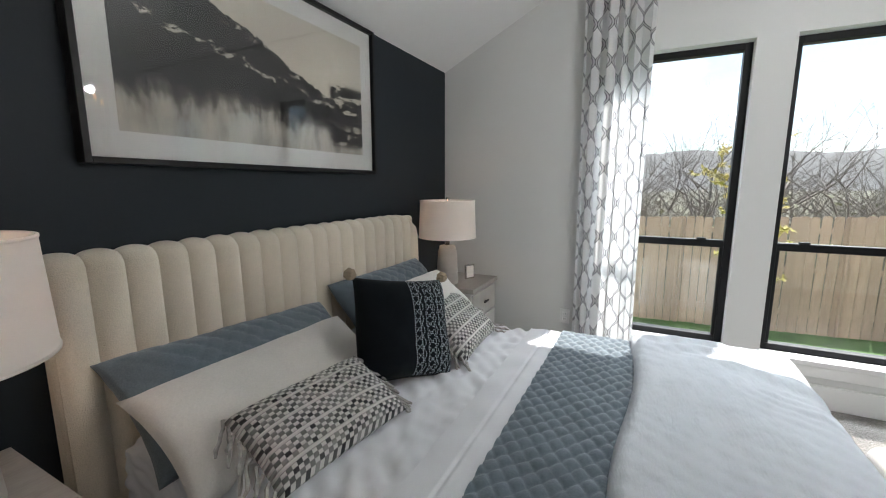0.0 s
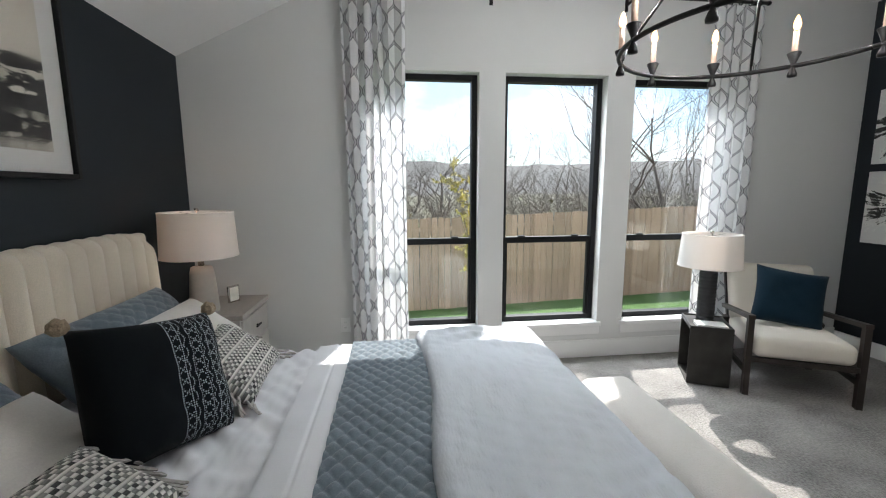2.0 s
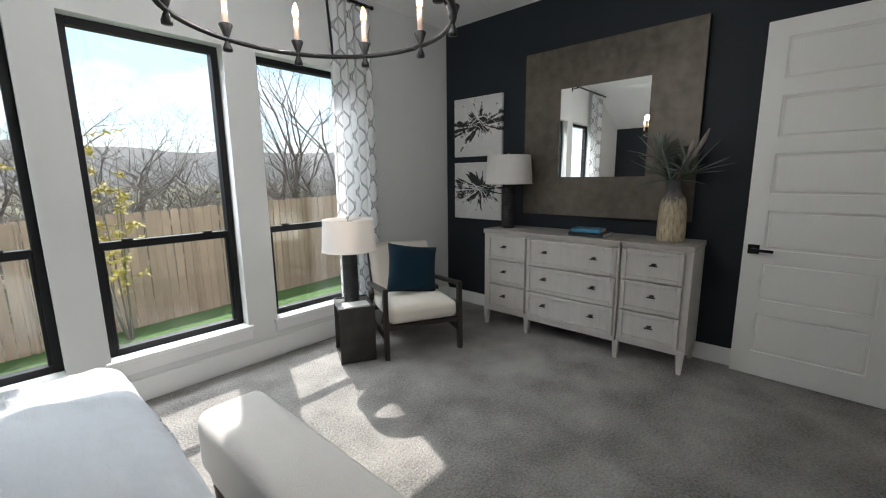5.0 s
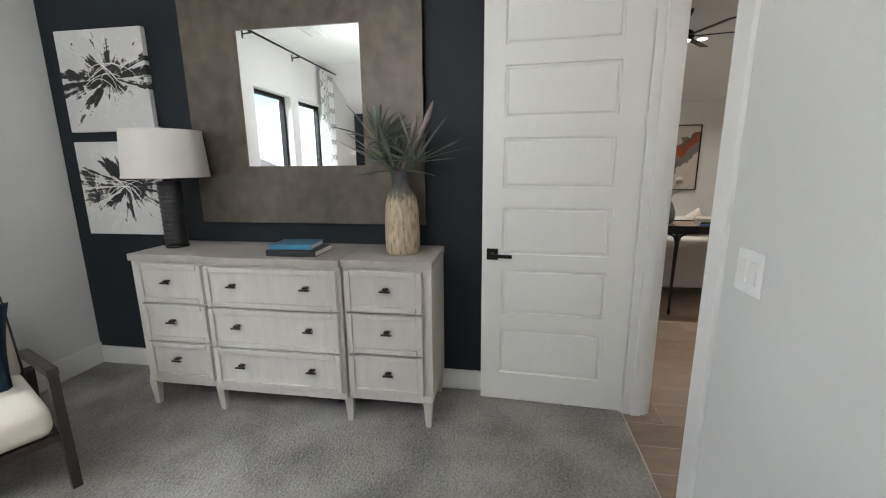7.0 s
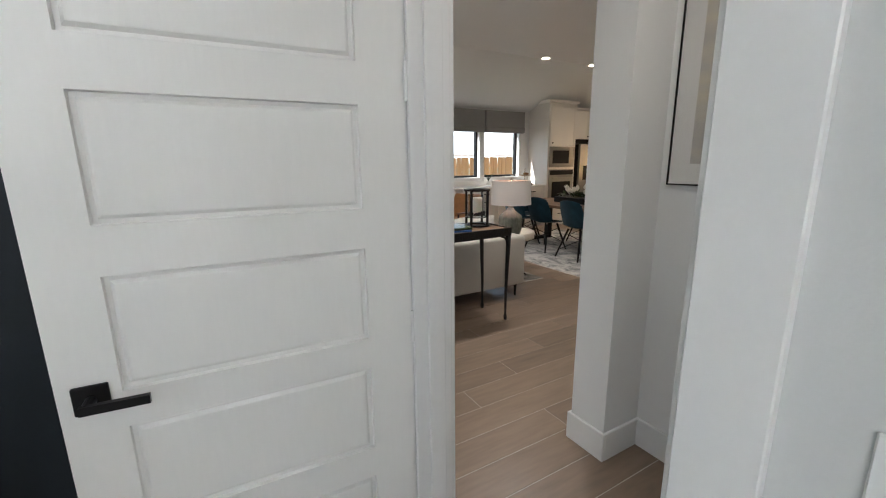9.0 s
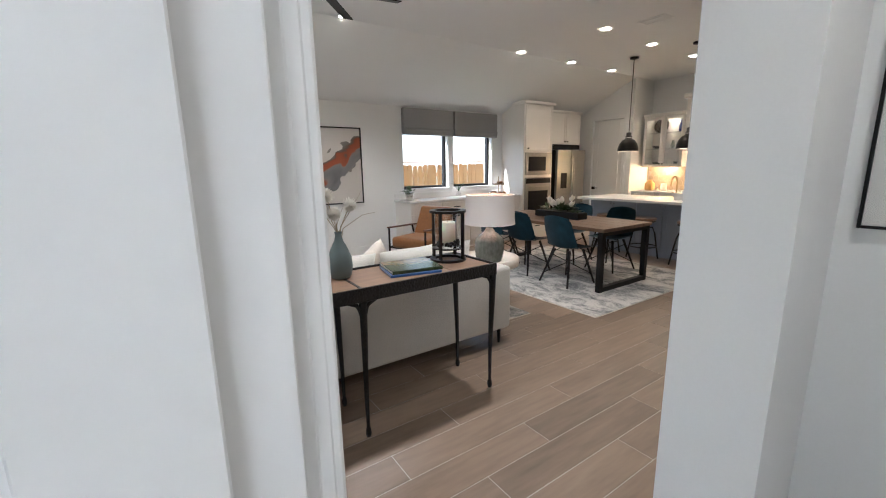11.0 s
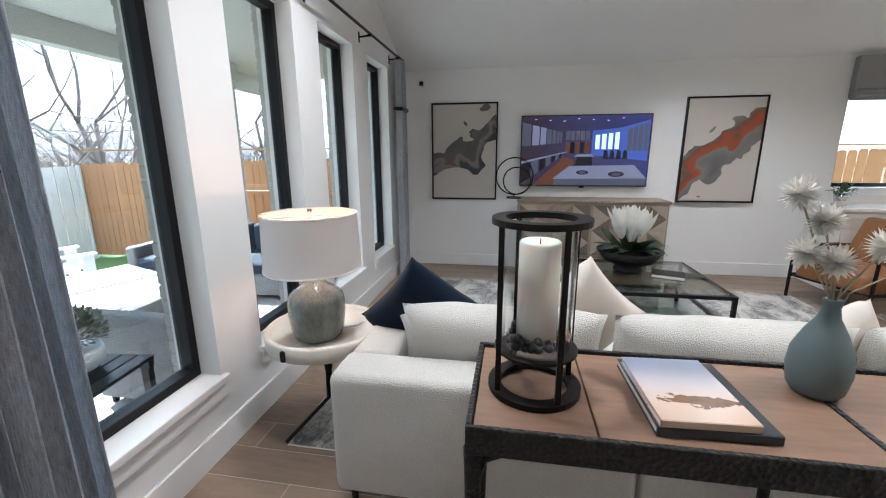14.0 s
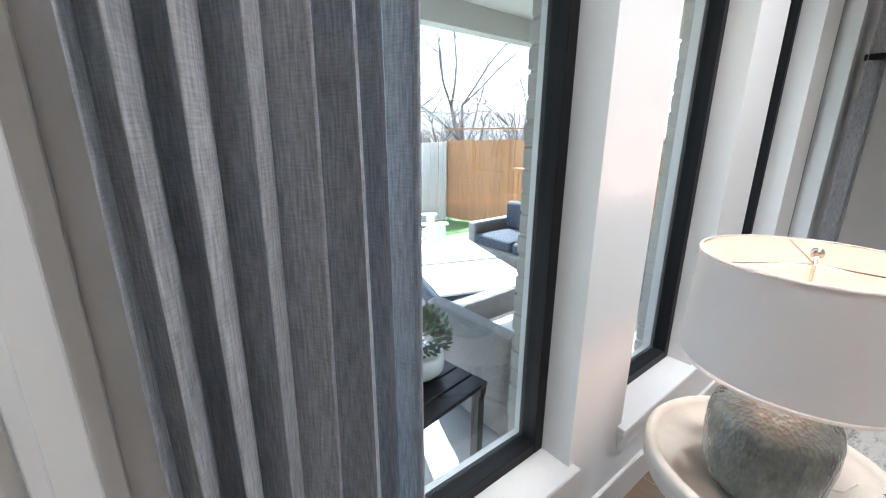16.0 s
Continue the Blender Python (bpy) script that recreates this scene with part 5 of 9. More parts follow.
agave = thing("agave_stems", "grey-green spiky agave stems standing in the vase", "plant", pose(3.78, 0.915, 1.40))
rnd = random.Random(12)
for cy, cz, count, ln in ((0.03, 0.02, 20, 0.30), (0.12, 0.17, 24, 0.23), (-0.09, 0.06, 22, 0.26)):
    stem = part("stem", tube([(0, 0, -0.28), (-0.01, cy * 0.4, 0.0), (-0.02, cy, cz)], 0.012, 6), GREEN, agave)
    for q in range(count):
        a, e = rnd.uniform(0, 2 * math.pi), rnd.uniform(-0.15, 1.35)
        L = ln * rnd.uniform(0.75, 1.15)
        d = Vector((math.cos(a) * math.cos(e) * 0.75, math.sin(a) * math.cos(e), math.sin(e)))
        b5 = bmesh.new()
        b0 = Vector((-0.02, cy, cz)) + d * 0.02
        blade(b0, b0 + d * L, 0.0125, 0.02 * rnd.random(), b5, fold_k=0.5)
        part("leaf", b5, SUCCULENT, stem)
for y1, z1 in ((-0.19, 0.37), (-0.10, 0.30)):
    part("flower_spike", tube([(0, 0, 0), (-0.01, y1 * 0.6, z1 * 0.55), (-0.02, y1 * 0.85, z1 * 0.8), (-0.02, y1, z1)], 0.012, 8, radii=[0.006, 0.014, 0.016, 0.004]), mat("dusty_mauve_bloom", (0.30, 0.25, 0.23), 0.8, scale=60, vary=0.3, bump=0.8), agave, smooth=True)


def book(w, d, h, at, rz, cover_m, label, title="", extra=None, group=""):
    """A closed hardback: two boards, a spine and the page block; w along its own x, spine at -y."""
    t = thing("book", label, "book", pose(at[0], at[1], at[2], 0, 0, rz), group)
    part("page_block", box(-w / 2 + 0.004, -d / 2 + 0.003, 0.003, w / 2 - 0.004, d / 2 - 0.004, h - 0.003), PAPER, t)
    bm = box(-w / 2, -d / 2, 0.0, w / 2, d / 2, 0.003, 0.001, 1)
    box(-w / 2, -d / 2, h - 0.003, w / 2, d / 2, h, 0.001, 1, bm=bm)
    box(-w / 2, -d / 2 - 0.002, 0.001, w / 2, -d / 2 + 0.003, h - 0.001, 0.001, 1, bm=bm)
    part("cover", bm, cover_m, t)
    if title:
        tx = bpy.data.curves.new("title", "FONT")
        tx.body, tx.size, tx.extrude, tx.align_x, tx.align_y = title, h * 0.55, 0.0004, "CENTER", "CENTER"
        ob = new("title", tx)
        ob.parent = t
        ob.matrix_local = pose(0, -d / 2 - 0.0026, h / 2, 90, 0, 0)
        tx.materials.append(PAPER)
    return t


BLUEC = mat("blue_landscape_cover", (0.05, 0.20, 0.34), 0.3, scale=7, vary=0.6, big=3)
BLACKC = mat("black_cloth_cover", (0.018, 0.018, 0.02), 0.5, scale=80, vary=0.2)
WHITEC = mat("pale_cover", (0.62, 0.62, 0.60), 0.45, scale=20, vary=0.08)
book(0.29, 0.22, 0.032, (3.70, 1.50, 0.959), -90, BLACKC, "black hardback book lying on the dresser")
book(0.24, 0.18, 0.026, (3.71, 1.52, 0.992), -86, BLUEC, "blue covered book lying on a black book")

# ---- bedroom door ----
hinge = pose(3.862, -0.352, 0, 0, 0, 90 - 2.9)
door = thing("door_1", "white seven-panel bedroom door standing wide open", "door", hinge, kind="structure")
DW, DH, DT = 0.826, 2.425, 0.035
door_bm = box(0.0, -DT, 0.012, DW, -0.014, DH, 0.0015, 1)
part("leaf", door_bm, DOORW, door)
PZ = [(0.19, 0.475), (0.575, 0.845), (0.935, 1.205), (1.315, 1.585), (1.69, 1.955), (2.055, 2.315)]
rails = [0.012] + [v for p in PZ for v in p] + [DH]
bm = bmesh.new()
for k in range(0, len(rails), 2):
    box(0.13, -0.015, rails[k], DW - 0.115, 0.0, rails[k + 1], bm=bm)
box(0.0, -0.015, 0.012, 0.13, 0.0, DH, bm=bm)
box(DW - 0.115, -0.015, 0.012, DW, 0.0, DH, bm=bm)
part("stile_and_rail", bm, DOORW, door)
for z0, z1 in PZ:
    bm = bmesh.new()
    x0, x1 = 0.13, DW - 0.115
    loops = []
    for g0, t0 in ((0.0005, -0.0005), (0.002, -0.0115), (0.012, -0.0125), (0.020, -0.0045), (0.023, -0.004)):
        loops.append([bm.verts.new(p) for p in ((x0 + g0, t0, z0 + g0), (x1 - g0, t0, z0 + g0), (x1 - g0, t0, z1 - g0), (x0 + g0, t0, z1 - g0))])
    for la, lb in zip(loops, loops[1:]):
        for k in range(4):
            bm.faces.new((la[k], la[(k + 1) % 4], lb[(k + 1) % 4], lb[k]))
    bm.faces.new(loops[-1])
    bmesh.ops.recalc_face_normals(bm, faces=bm.faces)
    part("panel", bm, DOORW, door)
hd = part("door_handle", box(DW - 0.094, 0.0, 0.90, DW - 0.028, 0.010, 0.966, 0.002, 1), BLACK, door, "matte black lever handle")
bm = tube([(DW - 0.061, 0.008, 0.933), (DW - 0.061, 0.052, 0.933)], 0.011, 12)
bar((DW - 0.050, 0.052, 0.933), (DW - 0.175, 0.052, 0.930), 0.013, 0.020, bm=bm)
part("lever", bm, BLACK, hd)
for z in (0.25, 0.95, 1.65, 2.22):
    part("hinge", tube([(-0.004, 0.004, z - 0.05), (-0.004, 0.004, z + 0.05)], 0.006, 8), TRIM, door)
stop = thing("door_stop", "small black spring door stop on the hall baseboard", "door stop", pose(3.70, -1.624, 0.07))
part("spring", tube([(0, 0, 0), (0.0, 0.06, 0.004)], 0.006, 8), BLACK, stop)
part("tip", lathe([(0.010, -0.006), (0.011, 0.006)], 10, (0, 0.065, 0.004)), BLACK, stop)


def wall_plate(name, at, rz, label, kind_, w=0.075, h=0.12, gangs=1):
    t = thing(name, label, name.replace("_", " "), pose(at[0], at[1], at[2], 0, 0, rz))
    part("plate", box(-w / 2, -0.006, -h / 2, w / 2, 0.0, h / 2, 0.002, 1), WHITE, t)
    for g in range(gangs):
        cx = (g - (gangs - 1) / 2) * 0.046
        if kind_ == "switch":
            part("rocker", box(cx - 0.0165, -0.010, -0.033, cx + 0.0165, -0.005, 0.033, 0.0015, 1), WHITE, t)
        else:
            for dz in (-0.022, 0.022):
                o = part("socket", box(cx - 0.016, -0.0085, dz - 0.014, cx + 0.016, -0.005, dz + 0.014, 0.003, 1), WHITE, t)
                part("slot", box(cx - 0.007, -0.0092, dz - 0.004, cx - 0.005, -0.0084, dz + 0.006), BLACK, o)
                part("slot", box(cx + 0.005, -0.0092, dz - 0.004, cx + 0.007, -0.0084, dz + 0.006), BLACK, o)
        for dz in (-0.048, 0.048):
            part("screw", box(cx - 0.003, -0.0075, dz - 0.003, cx + 0.003, -0.0055, dz + 0.003, 0.001, 1), WHITE, t)
    return t


wall_plate("light_switch", (2.828, BY0, 1.135), 180, "white double rocker light switch beside the door", "switch", 0.125, 0.125, 2)
wall_plate("wall_outlet", (-0.565, BY1, 0.385), 0, "white wall outlet beside the curtain", "outlet")
wall_plate("light_switch", (3.713, -1.64, 1.116), 180, "white rocker light switch on the hall wall", "switch")
wall_plate("wall_outlet", (3.713, -1.64, 0.30), 180, "white wall outlet above the hall baseboard", "outlet")

# ---- armchair, cube table and lamp ----
CHX = mat("espresso_chair_wood", (0.028, 0.021, 0.017), 0.4, scale=20, vary=0.3, stretch=(6, 6, 1))
# own frame: x to the sitter's right, y to the front
fl, fr = Vector((2.345, 2.57, 0)), Vector((2.92, 2.285, 0))
mid = (fl + fr) / 2
ang = math.degrees(math.atan2(fr.y - fl.y, fr.x - fl.x))
chair = thing("armchair", "cream upholstered armchair with an espresso wood frame", "armchair", pose(mid.x, mid.y, 0, 0, 0, ang))
W = (fr - fl).length / 2
for sx in (-W, W):
    part("leg", bar((sx, 0, 0), (sx, 0.015, 0.58), 0.036, 0.045), CHX, chair)
    part("back_leg", bar((sx, 0.66, 0), (sx, 0.56, 0.42), 0.036, 0.045), CHX, chair)
    part("armrest", bar((sx, -0.01, 0.575), (sx, 0.60, 0.50), 0.042, 0.03), CHX, chair)
    part("side_rail", bar((sx, 0.02, 0.17), (sx, 0.64, 0.17), 0.022, 0.035), CHX, chair)
    part("back_post", bar((sx * 0.9, 0.56, 0.35), (sx * 0.9, 0.76, 0.78), 0.03, 0.035), CHX, chair)
part("front_rail", bar((-W, 0.01, 0.265), (W, 0.01, 0.265), 0.03, 0.035), CHX, chair)
part("back_rail", bar((-W, 0.60, 0.26), (W, 0.60, 0.26), 0.03, 0.035), CHX, chair)
seat = soft_box(-W + 0.028, -0.02, 0.285, W - 0.028, 0.60, 0.43, 0.05, 5, 0.02)
part("seat", seat, CREAM, chair, "cream upholstered seat cushion", smooth=True)
bk = soft_box(-W + 0.03, -0.075, 0.0, W - 0.03, 0.075, 0.50, 0.055, 5)
bmesh.ops.rotate(bk, verts=bk.verts, cent=(0, 0, 0), matrix=Matrix.Rotation(radians(-22), 3, "X"))
bmesh.ops.translate(bk, verts=bk.verts, vec=(0, 0.55, 0.38))
part("backrest", bk, CREAM, chair, "cream upholstered backrest", smooth=True)
cm = pose(mid.x, mid.y, 0, 0, 0, ang) @ pose(0.03, 0.39, 0.645, -20, 9, 0)
cu = thing("throw_pillow", "square teal blue pillow leaning in the armchair", "pillow", cm)
part("pillow_cover", pillow(0.47, 0.44, 0.15, 22, 22, 0.008, 41, 0.12), TEAL, cu, smooth=True)

IRON = mat("blackened_iron_sheet", (0.055, 0.052, 0.048), 0.38, metal=0.75, scale=9, vary=0.4, bump=0.08)
ta, tb = Vector((2.045, 2.775, 0)), Vector((2.295, 2.645, 0))
ang2 = math.degrees(math.atan2(tb.y - ta.y, tb.x - ta.x))
TS = (tb - ta).length
cube = thing("side_table", "blackened iron cube side table with open side", "side table", pose(ta.x, ta.y, 0, 0, 0, ang2))
HT, TD = 0.455, 0.36
part("front_panel", box(0.0, 0.0, 0.0, TS, 0.012, HT, 0.004, 1), IRON, cube)
part("back_panel", box(0.0, TD - 0.012, 0.0, TS, TD, HT, 0.004, 1), IRON, cube)
part("side_panel", box(TS - 0.012, 0.0125, 0.0, TS, TD - 0.0125, HT, 0.002, 1), IRON, cube)
part("bottom_panel", box(0.0, 0.0125, 0.0, TS - 0.0125, TD - 0.0125, 0.012, 0.002, 1), IRON, cube)
part("top_panel", box(0.0, 0.0125, HT - 0.03, TS - 0.0125, TD - 0.0125, HT - 0.012, 0.002, 1), IRON, cube)
part("rim", box(0.0, 0.0125, HT - 0.012, 0.012, TD - 0.0125, HT, 0.002, 1), IRON, cube)
cub = pose(ta.x, ta.y, 0, 0, 0, ang2)
lp = cub @ Vector((TS * 0.48, TD * 0.60, HT - 0.012))
column_lamp(lp.x, lp.y, lp.z, 0.42, "table lamp with black ribbed column beside the armchair", r=0.058, shade=(0.216, 0.20, 0.245), gap=0.03)
bp_ = cub @ Vector((TS * 0.52, 0.09, HT - 0.012))
book(0.20, 0.13, 0.02, bp_, ang2 + 4, WHITEC, "slim pale book lying on the iron side table")

# ---- chandelier ----
CX, CY, CZ, CR = 1.19, 1.50, 2.0, 0.475
chand = thing("chandelier", "black iron ring chandelier with ten lit candle bulbs", "chandelier", pose(CX, CY, CZ))
part("ring", tube([(CR * math.cos(2 * math.pi * k / 64), CR * math.sin(2 * math.pi * k / 64), 0) for k in range(65)], 0.0095, 8), BLACK, chand, smooth=True)
BULB = emit_mat("warm_bulb_glow", (1.0, 0.50, 0.18), 3.5)
# cream sleeves, with the bulbs' warm glow put into their colour
SLEEVE = mat("warm_lit_candle_sleeve", (0.66, 0.47, 0.36), 0.6, scale=30, vary=0.05)
for k in range(10):
    a = radians(36 * k - 4)
    p = (CR * math.cos(a), CR * math.sin(a), 0)
    h = part("candle_cup", lathe([(0.0, -0.047), (0.017, -0.045), (0.018, -0.034), (0.008, -0.008), (0.009, 0.008), (0.026, 0.052), (0.024, 0.056), (0.0, 0.056)], 16, p), BLACK, chand, smooth=True)
    part("candle_sleeve", lathe([(0.0115, 0.054), (0.0115, 0.145), (0.006, 0.147)], 12, p), SLEEVE, h, smooth=True)
    part("bulb", lathe([(0.005, 0.147), (0.012, 0.158), (0.0145, 0.17), (0.010, 0.19), (0.003, 0.207), (0.0, 0.208)], 12, p), BULB, h, smooth=True)
for k in range(4):
    a = radians(90 * k + 50)
    p0 = Vector((CR * math.cos(a), CR * math.sin(a), 0.03))
    arm = part("support_rod", tube([p0, p0 * 0.55 + Vector((0, 0, 0.30)), Vector((0.02 * math.cos(a), 0.02 * math.sin(a), 0.62))], 0.006, 8), BLACK, chand, smooth=True)
    part("hook", tube([p0 + Vector((0, 0, 0.012 * math.sin(q)) ) + Vector((0.012 * math.cos(q) * math.cos(a), 0.012 * math.cos(q) * math.sin(a), -0.008)) for q in [i * math.pi / 6 for i in range(13)]], 0.004, 6), BLACK, arm)
part("stem", tube([(0, 0, 0.58), (0, 0, BZ - CZ - 0.02)], 0.008, 8), BLACK, chand, smooth=True)
part("canopy", lathe([(0.065, BZ - CZ - 0.026), (0.07, BZ - CZ - 0.014), (0.07, BZ - CZ)], 24), BLACK, chand, smooth=True)
for k in range(5):
    a = radians(72 * k - 4)
    lamp("chandelier_light", (CX + (CR - 0.03) * math.cos(a), CY + (CR - 0.03) * math.sin(a), CZ + 0.235), CHAND_W, (1.0, 0.985, 0.965), 0.03)


def ceiling_vent(x, y, z, w, d, label):
    t = thing("ceiling_vent", label, "vent", pose(x, y, z))
    for a, b, c, e in ((-w / 2, -w / 2 + 0.02, -d / 2, d / 2), (w / 2 - 0.02, w / 2, -d / 2, d / 2), (-w / 2 + 0.02, w / 2 - 0.02, -d / 2, -d / 2 + 0.02), (-w / 2 + 0.02, w / 2 - 0.02, d / 2 - 0.02, d / 2)):
        part("frame", box(a, c, -0.008, b, e, 0.0), WHITE, t)
    part("backing", box(-w / 2 + 0.02, -d / 2 + 0.02, -0.002, w / 2 - 0.02, d / 2 - 0.02, -0.001), BLACK, t)
    for k in range(7):
        y0 = -d / 2 + 0.03 + (d - 0.06) * k / 7
        part("slat", box(-w / 2 + 0.02, y0, -0.007, w / 2 - 0.02, y0 + (d - 0.06) / 11, -0.003), WHITE, t)
    return t


ceiling_vent(1.2, 2.75, BZ, 0.35, 0.2, "white ceiling air vent near the bedroom windows")

# ---- hall print ----
HALLP = ramp_mat("muted_beige_abstract", [(0.0, (0.28, 0.27, 0.25)), (0.4, (0.46, 0.43, 0.39)), (0.55, (0.58, 0.52, 0.40)), (0.7, (0.64, 0.60, 0.52)), (1.0, (0.70, 0.67, 0.61))], lambda n, l, co: noise_of(n, l, co.outputs["Object"], 2.0, 8, (0.6, 1, 4), distortion=0.8))
hp = thing("framed_picture", "beige abstract print floating in a thin black frame in the hall", "picture", pose(3.465, -1.64, 1.80))
part("backing", box(-0.415, 0.0, -0.465, 0.415, 0.005, 0.465), MATBOARD, hp)
part("print", box(-0.33, 0.0052, -0.38, 0.33, 0.007, 0.38), HALLP, hp)
for a, b, c, d in ((-0.421, -0.415, -0.471, 0.471), (0.415, 0.421, -0.471, 0.471), (-0.415, 0.415, -0.471, -0.465), (-0.415, 0.415, 0.465, 0.471)):
    part("frame", box(a, 0.0, c, b, 0.013, d, 0.001, 1), BLACK, hp)
g = part("glass", box(-0.415, 0.009, -0.465, 0.415, 0.011, 0.465), PICGLASS, hp)
g.visible_shadow = False

# ---- living room: drapery ----
rod("curtain_rod", 5.22, 9.52, LY1 - 0.10, 2.56, LY1, (5.30, 6.53, 7.55, 8.56, 9.48), "black iron curtain rod above the living room windows")
curtain("curtain", 5.315, 5.685, LY1 - 0.10, 0.012, 2.535, 7, 0.046, SLUB, "grey slubbed drapery panel beside the patio door", 7)
fc = curtain("curtain", 9.45, 9.72, LY1 - 0.10, 0.012, 2.535, 4, 0.045, SLUB, "grey slubbed drapery panel with a black band near the television wall", 9)
part("band", box(9.45, LY1 - 0.155, 1.985, 9.73, LY1 - 0.045, 2.025, 0.01, 2), BLACK, fc, "black tie band")

# ---- patio door ----
pd = thing("door_2", "white closed patio door with a black lever", "door", pose(0, 0, 0), kind="structure")
# the leaf's glazed opening is added so that daylight reaches the sofa back
for a, b, c, d in ((4.37, 4.50, 0.01, 2.44), (5.06, 5.19, 0.01, 2.44), (4.50, 5.06, 0.01, 0.95), (4.50, 5.06, 2.28, 2.44)):
    part("leaf", box(a, LY1 + 0.02, c, b, LY1 + 0.06, d), DOORW, pd)
part("kick_panel", box(4.50, LY1 + 0.012, 0.25, 5.06, LY1 + 0.02, 0.80, 0.004, 1), DOORW, pd)
part("added_door_glass", box(4.50, LY1 + 0.035, 0.95, 5.06, LY1 + 0.040, 2.28), GLASS, pd).visible_shadow = False
ph = part("door_handle", box(5.13, LY1 + 0.008, 0.93, 5.18, LY1 + 0.02, 1.0, 0.002, 1), BLACK, pd)
part("lever", bar((5.155, LY1 - 0.035, 0.965), (5.04, LY1 - 0.035, 0.962), 0.02, 0.013, bm=tube([(5.155, LY1 + 0.01, 0.965), (5.155, LY1 - 0.035, 0.965)], 0.010, 10)), BLACK, ph)


# ---- rugs ----
def rug_mat(name, seed):
    return ramp_mat(name, [(0.0, (0.05, 0.055, 0.06)), (0.44, (0.15, 0.155, 0.16)), (0.51, (0.36, 0.35, 0.33)), (0.57, (0.56, 0.535, 0.50)), (1.0, (0.60, 0.575, 0.535))],
                    lambda n, l, co: math_node(n, l, "ADD", math_node(n, l, "MULTIPLY", noise_of(n, l, co.outputs["Object"], 2.6, 10, (1, 1.7, 1), 0.72, (seed, 0, 0), 0.7), 0.8), math_node(n, l, "MULTIPLY", noise_of(n, l, co.outputs["Object"], 40, 3, (1, 2, 1), 0.7, (0, seed, 0)), 0.26)), 0.95)


for nm, x0, x1, y0, y1, lab, sd in (("area_rug", 6.42, 9.45, -3.38, 0.70, "distressed grey and ivory area rug under the sofa", 1.3), ("dining_rug", 5.945, 8.95, -6.26, -3.80, "distressed grey and ivory rug under the dining table", 8.1)):
    r = thing(nm, lab, "rug", pose(0, 0, 0.0005))
    part("weave", box(x0, y0, 0.0, x1, y1, 0.009, 0.003, 1), rug_mat(nm + "_pile", sd), r)
    part("binding", box(x0 - 0.006, y0 - 0.006, 0.0, x1 + 0.006, y1 + 0.006, 0.005, 0.002, 1), STONE, r)

# ---- console table ----
KX0, KX1, KY0, KY1, KZ = 5.555, 6.005, -2.145, -0.325, 0.87
con = thing("console_table", "hammered dark iron console table with a brown oak top", "console table", pose(0, 0, 0))
for a, b, c, d in ((KX0, KX0 + 0.014, KY0, KY1), (KX1 - 0.014, KX1, KY0, KY1), (KX0 + 0.014, KX1 - 0.014, KY0, KY0 + 0.014), (KX0 + 0.014, KX1 - 0.014, KY1 - 0.014, KY1)):
    part("apron", box(a, c, KZ - 0.075, b, d, KZ, 0.002, 1), HAMMER, con, "hammered dark iron apron")
ns = (KY0 + 0.015, -1.835, -1.238, -0.63, KY1 - 0.015)
for k in range(4):
    part("oak_panel", box(KX0 + 0.015, ns[k] + 0.002, KZ - 0.04, KX1 - 0.015, ns[k + 1] - 0.002, KZ - 0.012, 0.0015, 1), OAKTOP, con)
part("middle_strap", box(KX0 + 0.0145, -1.245, KZ - 0.012, KX1 - 0.0145, -1.231, KZ - 0.008), HAMMER, con)
for y in (KY1 - 0.018, -1.238, KY0 + 0.018):
    for x, s in ((KX0 + 0.022, 1), (KX1 - 0.022, -1)):
        lean = 0.02 * s
        leg = part("leg", tube([(x, y, KZ - 0.07), (x, y, KZ - 0.16), (x + lean, y, 0.25), (x + lean, y, 0.055), (x + lean, y, 0.045), (x + lean, y, 0.02), (x + lean, y, 0.0)], 0.02, 8, radii=[0.024, 0.021, 0.013, 0.010, 0.015, 0.017, 0.013]), HAMMER, con, "tapered hammered iron leg", smooth=True)
        for dy in ((-1,) if y > -0.5 else (1,) if y < -2.0 else (-1, 1)):
            b6 = bmesh.new()
            pts = [(x, y + dy * 0.012, KZ - 0.17), (x, y + dy * 0.018, KZ - 0.12), (x, y + dy * 0.035, KZ - 0.092), (x, y + dy * 0.08, KZ - 0.078)]
            tube(pts, 0.012, 6, bm=b6, radii=[0.006, 0.012, 0.012, 0.006])
            part("bracket", b6, HAMMER, leg, smooth=True)


# ---- sofa ----
sofa = thing("sofa", "cream boucle sectional sofa with black peg legs", "sofa", pose(0, 0, 0))
SX0, SX1 = 6.045, 7.00
part("back", soft_box(SX0, -0.895, 0.13, SX0 + 0.22, 0.265, 0.665, 0.035, 4), BOUCLE, sofa, "cream boucle back", smooth=True)
part("back", soft_box(SX0, -2.755, 0.13, SX0 + 0.22, -0.905, 0.665, 0.035, 4), BOUCLE, sofa, "cream boucle back", smooth=True)
part("arm", soft_box(SX0 + 0.22, 0.055, 0.13, SX1 - 0.02, 0.262, 0.655, 0.035, 4), BOUCLE, sofa, smooth=True)
part("arm", soft_box(SX0 + 0.22, -2.752, 0.13, SX1 - 0.02, -2.55, 0.655, 0.035, 4), BOUCLE, sofa, smooth=True)
part("seat_base", box(SX0 + 0.20, -2.56, 0.14, SX1 - 0.02, 0.06, 0.30, 0.02, 2), BOUCLE, sofa)
